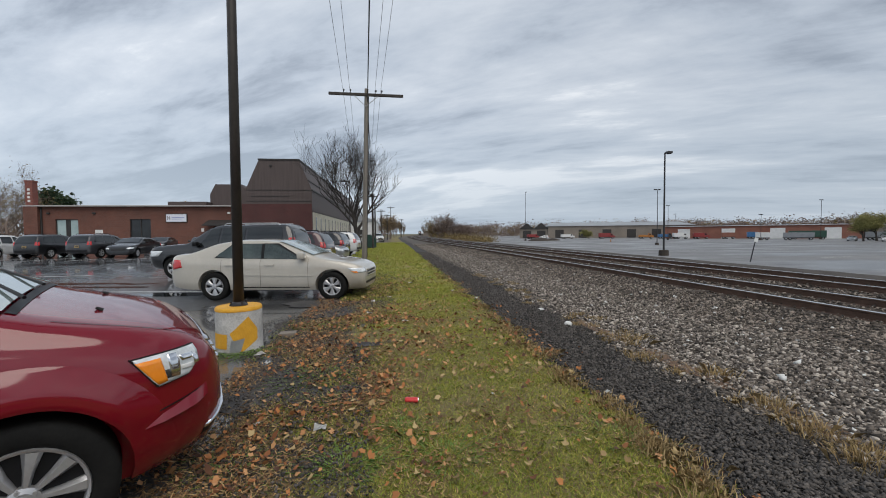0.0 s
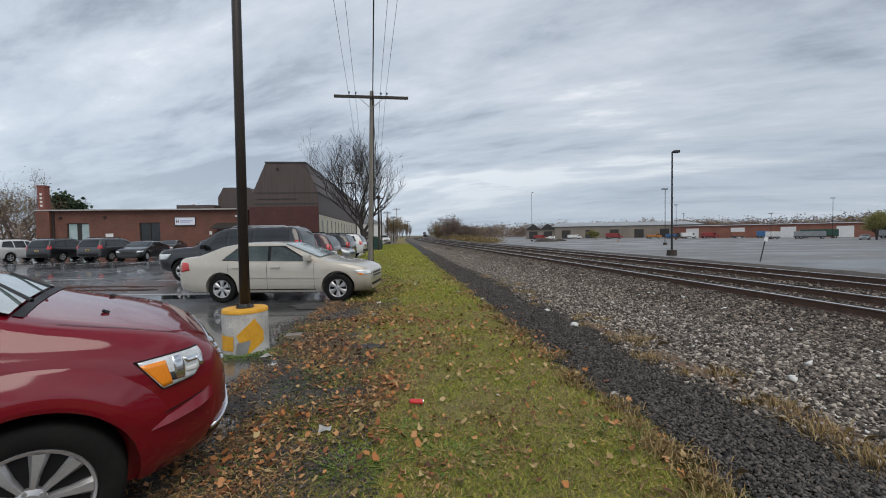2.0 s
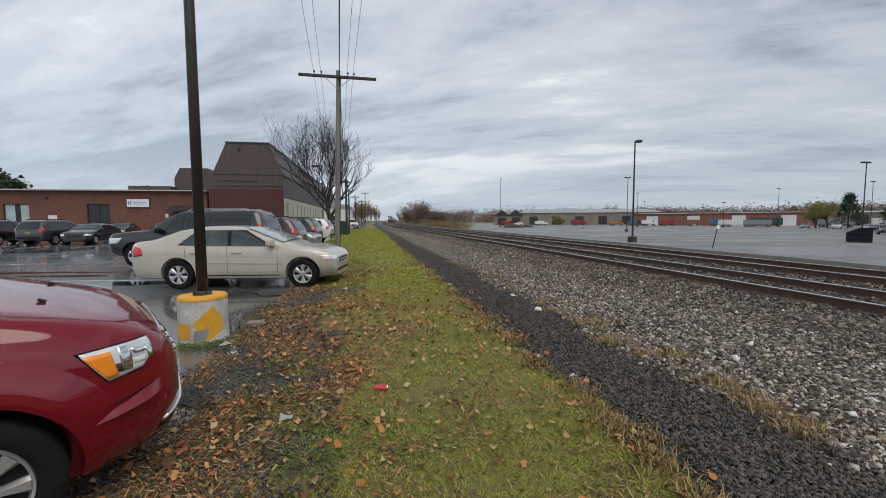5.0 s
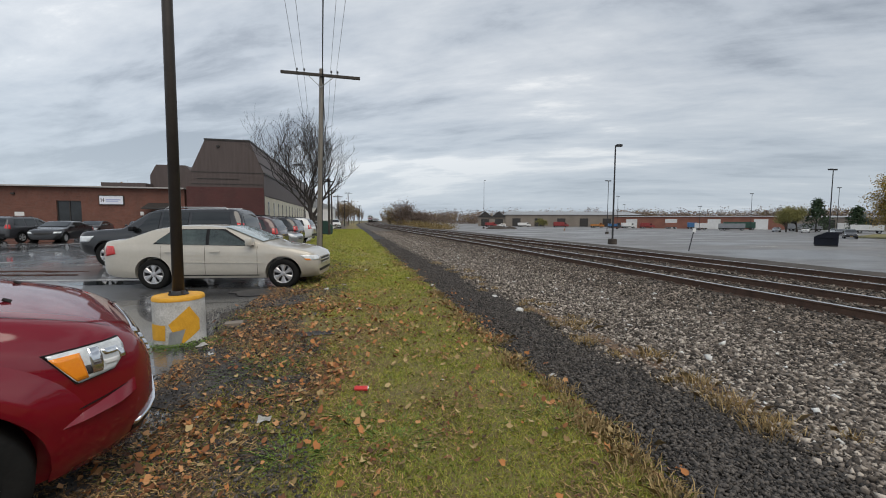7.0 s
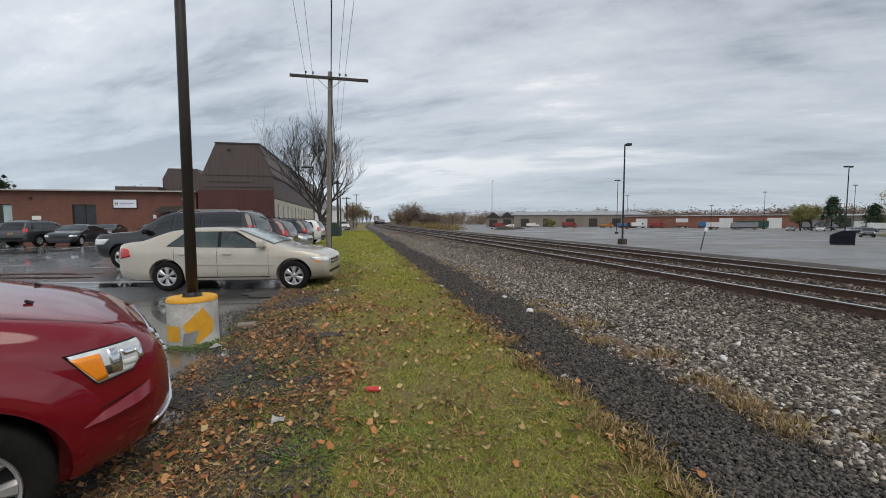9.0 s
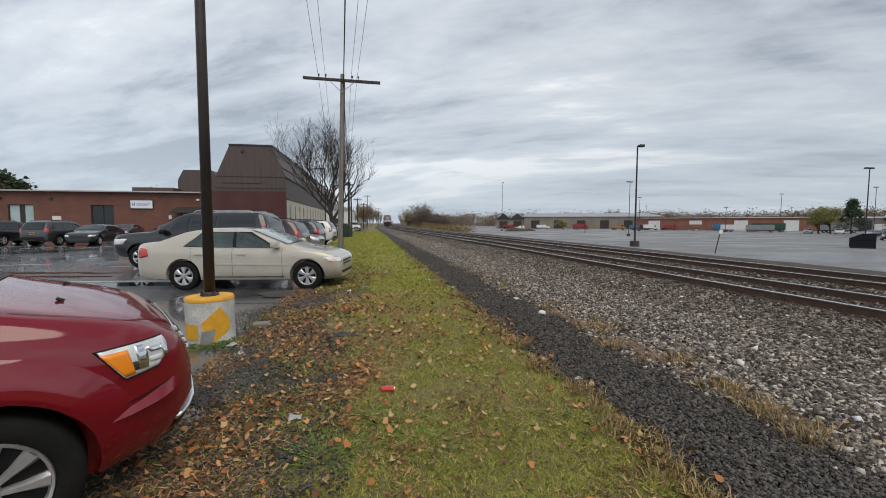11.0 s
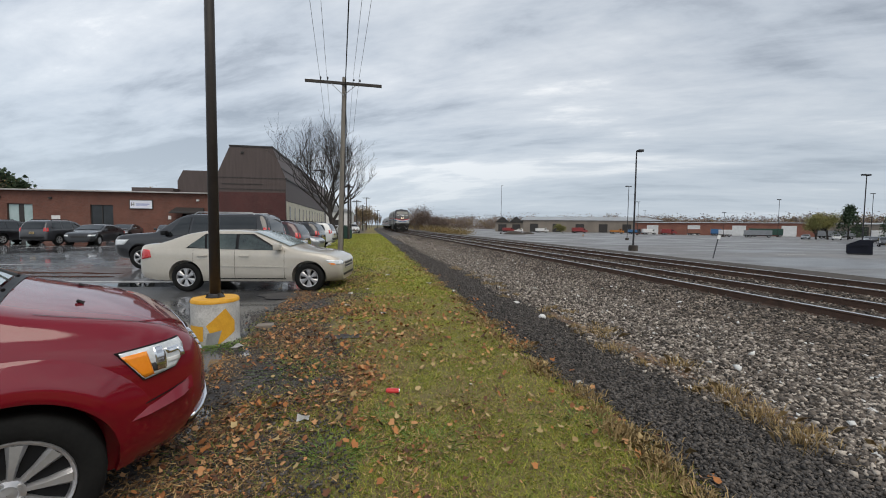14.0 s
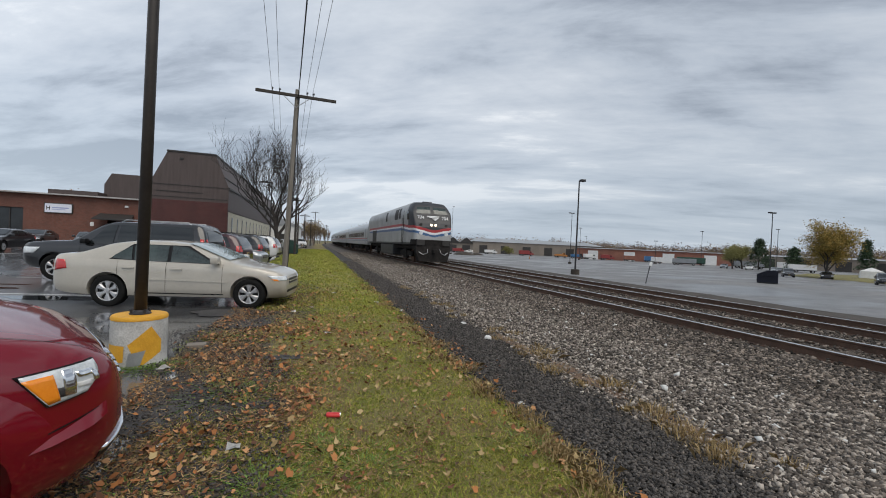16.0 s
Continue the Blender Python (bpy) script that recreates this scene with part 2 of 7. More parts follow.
M["yellow"] = mat("yellow_paint", (0.62, 0.30, 0.02), (0.80, 0.42, 0.035), scale=7, rough=0.6, bump=0.2, bscale=40)
M["white_line"] = mat("worn_line_paint", (0.22, 0.22, 0.22), (0.62, 0.62, 0.61), scale=3, rough=0.6, fine=0.6)
M["brick"] = brick_mat("brown_brick", (0.130, 0.048, 0.033), (0.215, 0.083, 0.056), (0.16, 0.11, 0.09))
M["brick_dark"] = brick_mat("dark_red_brick", (0.070, 0.022, 0.021), (0.115, 0.036, 0.033), (0.10, 0.06, 0.055))
M["chimney"] = brick_mat("chimney_brick", (0.20, 0.055, 0.042), (0.29, 0.085, 0.062), (0.20, 0.14, 0.12))
M["cladding"] = mat("brown_metal_cladding", (0.064, 0.046, 0.042), (0.094, 0.071, 0.066), scale=0.7, rough=0.6, bump=0.15, bscale=2, stretch=(6, 6, 0.5))
M["cream"] = mat("cream_render", (0.46, 0.43, 0.34), (0.62, 0.585, 0.48), scale=1.2, rough=0.85, bump=0.2)
M["roof_grey"] = mat("grey_sheet_roof", (0.22, 0.235, 0.25), (0.34, 0.355, 0.37), scale=0.4, rough=0.5)
M["tan_wall"] = mat("tan_block_wall", (0.18, 0.155, 0.13), (0.26, 0.225, 0.19), scale=0.3, rough=0.9)
M["red_brick_far"] = mat("far_red_brick", (0.20, 0.085, 0.062), (0.29, 0.125, 0.088), scale=0.5, rough=0.9)
M["white_wall"] = mat("white_panel", (0.62, 0.62, 0.61), (0.76, 0.76, 0.75), scale=1.5, rough=0.6)
M["dark_opening"] = mat("dark_glass", (0.012, 0.014, 0.016), (0.03, 0.034, 0.038), scale=1.0, rough=0.12)
# entrance panes with their reflection painted in as a pale base colour
M["pale_glass"] = mat("reflection_toned_door_glass", (0.30, 0.40, 0.40), (0.42, 0.52, 0.52), scale=1.0, rough=0.12)
M["sign_white"] = mat("white_sign_face", (0.70, 0.72, 0.80), (0.80, 0.82, 0.88), rough=0.4)
M["sign_bar"] = mat("lilac_sign_print", (0.36, 0.40, 0.62), rough=0.5)
M["dark_trim"] = mat("dark_trim", (0.02, 0.018, 0.017), (0.04, 0.036, 0.034), rough=0.6)
M["coping"] = mat("metal_coping", (0.35, 0.33, 0.32), (0.48, 0.46, 0.44), rough=0.5)
M["glass"] = mat("tinted_car_glass", (0.006, 0.008, 0.009), (0.016, 0.020, 0.021), scale=1.5, rough=0.04, coat=0.3, spec=0.6)
M["glass_green"] = mat("green_car_glass", (0.012, 0.020, 0.019), (0.050, 0.072, 0.066), scale=2.2, rough=0.05, coat=0.4, spec=0.6)
# opaque windscreen glass; the sky's reflection is put into its pale base colour
M["glass_pale"] = mat("sky_toned_windscreen_glass", (0.20, 0.26, 0.25), (0.33, 0.40, 0.385), scale=1.2, rough=0.05, coat=0.8, spec=0.8)
M["rubber"] = mat("tyre_rubber", (0.005, 0.005, 0.005), (0.013, 0.013, 0.012), scale=6, rough=0.75, bump=0.1, spec=0.2)
M["black_plastic"] = mat("black_plastic", (0.004, 0.004, 0.005), (0.010, 0.010, 0.011), scale=6, rough=0.5, spec=0.25)
M["alloy"] = mat("silver_alloy", (0.42, 0.42, 0.43), (0.56, 0.56, 0.57), scale=5, rough=0.32, metal=0.65)
M["chrome"] = mat("chrome", (0.75, 0.75, 0.76), (0.82, 0.82, 0.83), rough=0.08, metal=1.0)
M["lens_clear"] = mat("clear_lens", (0.52, 0.56, 0.58), (0.88, 0.90, 0.92), scale=9, rough=0.08, metal=0.1, coat=1.0)
M["lens_amber"] = mat("amber_lens", (0.85, 0.22, 0.01), (0.95, 0.33, 0.02), scale=12, rough=0.15, coat=1.0)
M["lens_red"] = mat("red_lens", (0.45, 0.012, 0.012), (0.62, 0.025, 0.022), scale=9, rough=0.15, coat=1.0)
M["red_paint"] = paint("deep_red_paint", (0.195, 0.0015, 0.0115), metal=0.0, rough=0.4, spec=0.05)
M["beige_paint"] = paint("champagne_paint", (0.50, 0.465, 0.40), metal=0.1, rough=0.36)
M["black_paint"] = paint("black_paint", (0.011, 0.011, 0.013), metal=0.0, rough=0.4)
M["grey_paint"] = paint("grey_paint", (0.045, 0.045, 0.050), metal=0.1, rough=0.4)
M["maroon_paint"] = paint("dark_maroon_paint", (0.045, 0.010, 0.013), metal=0.3)
M["white_paint"] = paint("white_paint", (0.72, 0.72, 0.71), metal=0.0, rough=0.3)
M["silver_paint"] = paint("silver_paint", (0.36, 0.38, 0.40), metal=0.5)
M["loco_silver"] = mat("loco_silver", (0.30, 0.30, 0.295), (0.46, 0.46, 0.455), scale=1.1, rough=0.4, metal=0.3)
M["loco_grey"] = mat("loco_dark_grey", (0.022, 0.023, 0.027), (0.038, 0.040, 0.045), scale=1.2, rough=0.45)
M["stripe_red"] = mat("stripe_red", (0.30, 0.018, 0.022), (0.40, 0.03, 0.034), scale=2, rough=0.4)
M["stripe_white"] = mat("stripe_white", (0.66, 0.67, 0.68), (0.76, 0.77, 0.78), scale=2, rough=0.4)
M["stripe_blue"] = mat("stripe_blue", (0.030, 0.085, 0.20), (0.045, 0.115, 0.26), scale=2, rough=0.4)
M["coach_steel"] = mat("stainless_steel", (0.42, 0.43, 0.44), (0.58, 0.59, 0.60), scale=1.5, rough=0.35, metal=0.55, stretch=(0.2, 1, 8))
M["undergear"] = mat("dirty_undergear", (0.010, 0.009, 0.009), (0.030, 0.027, 0.025), scale=4, rough=0.9, spec=0.2)
M["headlamp_glow"] = glow("lit_headlamp", (1.0, 0.80, 0.56), 2.2)
M["green_box"] = mat("green_painted_steel", (0.018, 0.055, 0.040), (0.03, 0.085, 0.06), scale=2, rough=0.5)
M["navy_box"] = mat("dark_blue_painted_steel", (0.004, 0.005, 0.011), (0.010, 0.012, 0.022), scale=2, rough=0.55, spec=0.25)
M["truck_red"] = mat("truck_red", (0.20, 0.022, 0.024), (0.29, 0.040, 0.038), scale=2, rough=0.4)
M["truck_orange"] = mat("truck_orange", (0.36, 0.13, 0.03), (0.48, 0.20, 0.04), scale=2, rough=0.4)
M["truck_blue"] = mat("truck_blue", (0.03, 0.11, 0.25), (0.05, 0.16, 0.33), scale=2, rough=0.4)
M["truck_grey"] = mat("trailer_grey", (0.20, 0.215, 0.23), (0.29, 0.305, 0.32), scale=1, rough=0.5)
M["dead_grass"] = ramp_more(mat("dead_grass", (0.085, 0.050, 0.025), (0.50, 0.335, 0.155), scale=2, rough=0.9, island=0.8), [(0.5, (0.235, 0.140, 0.062))])
M["dark_stone"] = ramp_more(mat("oily_crushed_stone", (0.022, 0.018, 0.014), (0.34, 0.285, 0.235), scale=10, rough=0.85, island=0.8), [(0.55, (0.100, 0.081, 0.066))])
M["brown_fines"] = mat("brown_silt", (0.10, 0.060, 0.036), (0.20, 0.125, 0.078), scale=3, rough=0.95, bump=0.8, bscale=50, fine=0.5)
M["oak_leaf"] = ramp_more(mat("autumn_oak_leaves", (0.12, 0.115, 0.028), (0.55, 0.32, 0.075), scale=0.35, rough=0.8, island=0.5), [(0.5, (0.28, 0.20, 0.045))])
M["rust_leaf"] = mat("russet_leaves", (0.15, 0.075, 0.045), (0.36, 0.20, 0.10), scale=0.4, rough=0.85, island=0.6)
M["pine_leaf"] = mat("dark_needles", (0.016, 0.034, 0.016), (0.05, 0.085, 0.036), scale=0.5, rough=0.8, island=0.6)
M["olive_leaf"] = mat("olive_leaves", (0.12, 0.125, 0.04), (0.32, 0.29, 0.10), scale=0.4, rough=0.8, island=0.6)
M["twig"] = mat("bare_twigs", (0.11, 0.082, 0.068), (0.26, 0.195, 0.160), scale=0.6, rough=0.9, island=0.6)
M["scrub"] = mat("autumn_scrub", (0.11, 0.075, 0.03), (0.30, 0.22, 0.09), scale=0.5, rough=0.9, island=0.65)
M["wire"] = mat("black_cable", (0.012, 0.012, 0.013), (0.02, 0.02, 0.02), rough=0.7)
M["pile"] = mat("dark_earth_pile", (0.03, 0.025, 0.02), (0.075, 0.06, 0.05), scale=1.5, rough=0.95, bump=1, bscale=6)

# ---- mesh helpers ----


def mesh_ob(name, verts, faces, material, parent=None, label="", smooth=False):
    me = bpy.data.meshes.new(name)
    me.from_pydata([tuple(v) for v in verts], [], [tuple(int(i) for i in f) for f in faces])
    for m in (material if isinstance(material, (list, tuple)) else [material]):
        me.materials.append(m)
    if smooth:
        me.shade_smooth()
    ob = new(name, me)
    ob.parent = parent
    if label:
        ob["label"] = label
    return ob


def part(name, bm, material, parent=None, label="", smooth=False, sharp=None):
    """Links a bmesh as one mesh object under a thing or a part."""
    bmesh.ops.recalc_face_normals(bm, faces=bm.faces)
    me = bpy.data.meshes.new(name)
    bm.to_mesh(me)
    bm.free()
    me.materials.append(material)
    if smooth:
        me.shade_smooth()
        if sharp:
            me.set_sharp_from_angle(angle=radians(sharp))
    ob = new(name, me)
    ob.parent = parent
    if label:
        ob["label"] = label
    return ob


def thing(name, m, label, category, group="", kind=""):
    ob = new(name)
    ob.empty_display_size = 0.3
    ob.matrix_basis = m
    return tagged(ob, label, category, group, kind)


def box(bm, x0, x1, y0, y1, z0, z1, bevel=0.0):
    vs = [bm.verts.new((x, y, z)) for x in (x0, x1) for y in (y0, y1) for z in (z0, z1)]
    fs = [bm.faces.new([vs[i] for i in q]) for q in ((0, 1, 3, 2), (4, 6, 7, 5), (0, 4, 5, 1), (2, 3, 7, 6), (0, 2, 6, 4), (1, 5, 7, 3))]
    if bevel:
        es = {e for f in fs for e in f.edges}
        bmesh.ops.bevel(bm, geom=list(es), offset=bevel, segments=2, profile=0.5, affect="EDGES")
    return bm


def tube(bm, pts, radii, n=8, caps=True):
    """A tapered tube through points."""
    rings = []
    for i, p in enumerate(pts):
        p = Vector(p)
        a = Vector(pts[min(i + 1, len(pts) - 1)]) - Vector(pts[max(i - 1, 0)])
        a.normalize()
        u = a.orthogonal().normalized() if abs(a.z) > 0.99 or abs(a.z) < 0.01 else a.cross(Vector((0, 0, 1))).normalized()
        v = a.cross(u)
        rings.append([bm.verts.new(p + radii[i] * (math.cos(2 * math.pi * k / n) * u + math.sin(2 * math.pi * k / n) * v)) for k in range(n)])
    for r, s in zip(rings, rings[1:]):
        for k in range(n):
            bm.faces.new((r[k], r[(k + 1) % n], s[(k + 1) % n], s[k]))
    if caps:
        bm.faces.new(rings[0]), bm.faces.new(list(reversed(rings[-1])))
    return bm


def lathe(bm, prof, n=24, axis="z"):
    """Turns a profile of (radius, height) about an axis."""
    rings = []
    for r, h in prof:
        ring = []
        for k in range(n):
            c, s = r * math.cos(2 * math.pi * k / n), r * math.sin(2 * math.pi * k / n)
            ring.append(bm.verts.new((c, s, h) if axis == "z" else (c, h, s)))
        rings.append(ring)
    for a, b in zip(rings, rings[1:]):
        for k in range(n):
            bm.faces.new((a[k], a[(k + 1) % n], b[(k + 1) % n], b[k]))
    return rings


def patch(bm, fn, quad, nu=6, nv=4):
    """A curved patch: fn maps (u, v) to a point; quad is its four corners in (u, v)."""
    a, b, c, d = [np.array(q, float) for q in quad]
    g = []
    for i in range(nu + 1):
        s = i / nu
        row = []
        for j in range(nv + 1):
            t = j / nv
            p = (a * (1 - s) + b * s) * (1 - t) + (d * (1 - s) + c * s) * t
            row.append(bm.verts.new(fn(*p)))
        g.append(row)
    for i in range(nu):
        for j in range(nv):
            bm.faces.new((g[i][j], g[i + 1][j], g[i + 1][j + 1], g[i][j + 1]))
    return bm


def slab_patch(bm, fn, quad, nu=6, nv=4, depth=0.012):
    """The same with thickness; fn takes (u, v, offset)."""
    n0 = len(bm.faces)
    patch(bm, lambda u, v: fn(u, v, depth), quad, nu, nv)
    bm.faces.ensure_lookup_table()
    top = bm.faces[n0:]
    border = [e for f in top for e in f.edges if len(e.link_faces) == 1]
    patch_low = {}
    a, b, c, d = [np.array(q, float) for q in quad]
    r = bmesh.ops.extrude_edge_only(bm, edges=list(set(border)))
    vs = [v for v in r["geom"] if isinstance(v, bmesh.types.BMVert)]
    cen = Vector((0, 0, 0))
    for v in vs:
        cen += v.co / len(vs)
    nrm = Vector((0, 0, 0))
    for f in top:
        f.normal_update()
        nrm += f.normal
    nrm.normalize()
    mid = Vector(fn(*((a + c) / 2), 0.0)) - Vector(fn(*((a + c) / 2), depth))
    if mid.length > 1e-9:
        for v in vs:
            v.co += mid.normalized() * depth * 1.2
    return bm

# ---- ground ----
TRACK_X, TRACK2_X, RAIL_Z = 8.70, 12.25, 0.18
CURVE_MID, CURVE_NEAR, CURVE_FAR = 121.0, 3200.0, 2200.0


def bend(y):
    """How far the verge and the land follow the line's far curve."""
    if y <= CURVE_MID:
        return 0.0
    d = min(y, 380.0) - CURVE_MID
    return d * d / (2 * CURVE_FAR) + max(0.0, y - 380.0) * 0.095


def track_bend(y):
    """The tracks' shift from their place beside the camera."""
    if y > CURVE_MID:
        return 7.14 - TRACK_X + bend(y)
    if y > 29.0:
        return 7.14 - TRACK_X + (y - CURVE_MID) ** 2 / (2 * CURVE_NEAR)
    if y > 12.0:
        return -0.01 - 0.5 * 0.0288 / 17.0 * (y - 12.0) ** 2
    return -0.01


def wob(y, seed, amp=0.12, f=0.8):
    return amp * (noise.noise((y * f, seed, 0.3)) + 0.5 * noise.noise((y * f * 3.1, seed, 7.3)))


def ground_z(x, y):
    xs = (-400, -2.6, -0.5, 1.6, 2.1, 3.0, 4.4, 6.6, 7.2, 14.2, 15.6, 22.0, 24.0, 400)
    zs = (0.0, 0.0, 0.02, 0.02, -0.03, -0.06, -0.03, 0.0, 0.0, 0.0, -0.10, -0.58, -0.60, -0.60)
    drop = float(np.interp(math.hypot(x, y), (50, 108), (0.0, 0.94))) if x - bend(y) > 24 else 0.0
    return float(np.interp(x - bend(y), xs, zs)) - drop * min(1.0, max(0.0, (x - bend(y) - 24) / 12))


YS = sorted({*np.arange(-14, 16, 0.25).round(3), *np.arange(16, 40, 0.5), *np.arange(40, 120, 2.0), *np.arange(120, 900, 10.0)})


def strip(name, left, right, nx, material, label, category="ground", lift=0.0, rough=0.0, ymax=900):
    ys = [y for y in YS if y <= ymax]
    verts, faces = [], []
    for y in ys:
        a, b = left(y), right(y)
        for i in range(nx + 1):
            x = a + (b - a) * i / nx
            z = ground_z(x, y) + lift + (rough * noise.noise((x * 2.3, y * 2.3, 4.0)) if 0 < i < nx else 0)
            verts.append((x, y, z))
    w = nx + 1
    for j in range(len(ys) - 1):
        for i in range(nx):
            k = j * w + i
            faces.append((k, k + 1, k + w + 1, k + w))
    ob = mesh_ob(name, verts, faces, material, smooth=True)
    return tagged(ob, label, category, kind="structure")


def edge_lot(y):
    """Where the left lot's tarmac meets the verge."""
    return float(np.interp(y, (-14, 3.4, 5.2, 7.4, 9, 12, 15, 20, 40, 900), (-1.6, -1.35, -1.45, -2.0, -1.15, -0.9, -1.2, -2.6, -3.0, -3.6))) + wob(y, 3.0, 0.22, 0.9) + bend(y)


def edge_grass(y):
    return 1.9 + wob(y, 1.0, 0.16, 0.7) + bend(y)


def edge_cinder(y):
    return 3.1 + wob(y, 2.0, 0.22, 0.6) + bend(y)


def edge_bed(y):
    return 7.0 + wob(y, 5.0, 0.10, 0.7) + track_bend(y)


def edge_bed_far(y):
    return 14.4 + wob(y, 6.0, 0.12, 0.7) + track_bend(y)


def edge_right_lot(y):
    return 22.3 + wob(y, 8.0, 0.5, 0.25) + bend(y)


strip("parking_lot", lambda y: -95.0, edge_lot, 60, M["asphalt"], "dark wet asphalt parking lot with puddles", "parking lot", ymax=110)
strip("grass_verge", edge_lot, edge_grass, 22, M["verge_soil"], "autumn grass verge with bare soil patches", "grass", rough=0.012)
strip("cinder_shoulder", edge_grass, edge_cinder, 6, M["cinder"], "black cinder shoulder beside the railway", "cinder path", rough=0.018)
strip("ballast_bed", edge_cinder, edge_bed, 12, M["ballast"], "grey crushed-stone railway ballast", "gravel", rough=0.025)
strip("track_bed", edge_bed, edge_bed_far, 12, M["track_bed"], "oily brown ballast under the two tracks", "gravel", rough=0.03)
strip("earth_shoulder", edge_bed_far, edge_right_lot, 10, M["pile"], "dark earth bank beyond the tracks", "ground", rough=0.1)
strip("far_parking_lot", edge_right_lot, lambda y: 300.0 + bend(y), 40, M["lot"], "wide empty damp grey asphalt lot", "parking lot", ymax=900)
verts = [(-3000, -2500, -1.8), (3000, -2500, -1.8), (3000, 4500, -1.8), (-3000, 4500, -1.8)]
tagged(mesh_ob("ground", verts, [(0, 1, 2, 3)], M["field"]), "dull autumn land reaching the horizon", "ground", kind="structure")
strip("ground_west", lambda y: -420.0, lambda y: -95.0 if y <= 108 else edge_lot(y), 6, M["field"], "dull autumn field beyond the lot", "ground", lift=-0.01)

# painted bay lines on the left lot
for k, (px, py, ln, ang) in enumerate(((-17.0, 17.4, 5.2, 4), (-17.5, 28.6, 4.6, 78), (-20.6, 28.4, 4.6, 78), (-23.7, 28.2, 4.6, 78), (-26.8, 28.0, 4.6, 78), (-9.0, 12.6, 4.5, -8), (-9.0, 16.3, 4.5, -8))):
    bm = box(bmesh.new(), 0, ln, -0.05, 0.05, 0.002, 0.006)
    ob = part("bay_line", bm, M["white_line"])
    ob.matrix_basis = pose(px, py, 0, 0, 0, ang)
    tagged(ob, "worn white painted parking bay line", "road marking", "bay lines", "structure")

# standing water on the lot
for px, py, sx, sy, ang in ((-5.8, 11.6, 1.0, 0.36, -15), (-8.6, 13.6, 1.3, 0.17, -10), (-10.0, 14.7, 1.6, 0.2, -8), (-12.2, 15.0, 1.2, 0.2, -5), (-8.2, 14.3, 0.6, 0.13, 0), (-4.4, 12.2, 0.7, 0.2, -8)):
    bm = bmesh.new()
    ring = []
    for k in range(28):
        a = 2 * math.pi * k / 28
        r = 1 + 0.35 * noise.noise((math.cos(a) * 1.4 + px, math.sin(a) * 1.4, py))
        ring.append(bm.verts.new((sx * r * math.cos(a), sy * r * math.sin(a), 0.004)))
    bm.faces.new(ring)
    ob = part("puddle", bm, M["glass"])
    ob.matrix_basis = pose(px, py, 0, 0, 0, ang)
    tagged(ob, "shallow dark rain puddle on asphalt", "puddle", "puddles", "structure")

# ---- railway ----
RAIL_PROF = [(-0.075, -0.18), (0.075, -0.18), (0.075, -0.165), (0.014, -0.145), (0.012, -0.05), (0.037, -0.035), (0.037, -0.006), (0.028, 0.0), (-0.028, 0.0), (-0.037, -0.006), (-0.037, -0.035), (-0.012, -0.05), (-0.014, -0.145), (-0.075, -0.165)]


def make_track(cx, label):
    t = thing("railway_track", pose(cx, 0, RAIL_Z), label, "railway track", "railway tracks", "structure")
    ys = [-30.0, *np.arange(-20, 12, 8.0), *np.arange(12, 40, 2.0), *np.arange(40, 900, 6.0)]
    for s in (-0.75, 0.75):
        verts, faces, n = [], [], len(RAIL_PROF)
        for y in ys:
            verts += [(s + track_bend(y) + px, y, pz) for px, pz in RAIL_PROF]
        idx = []
        for j in range(len(ys) - 1):
            for k in range(n):
                a, b = j * n + k, j * n + (k + 1) % n
                faces.append((a, b, b + n, a + n))
                idx.append(1 if k in (6, 7, 8) else 0)
        ob = mesh_ob("rail", verts, faces, [M["rail_rust"], M["rail_top"]], t, "rusty steel rail with a polished top")
        for p, i in zip(ob.data.polygons, idx):
            p.material_index = i
    return t


track_a = make_track(TRACK_X, "rusty steel rails on dark timber ties")
track_b = make_track(TRACK2_X, "second pair of rusty rails on ties")

# ---- lofted bodies ----


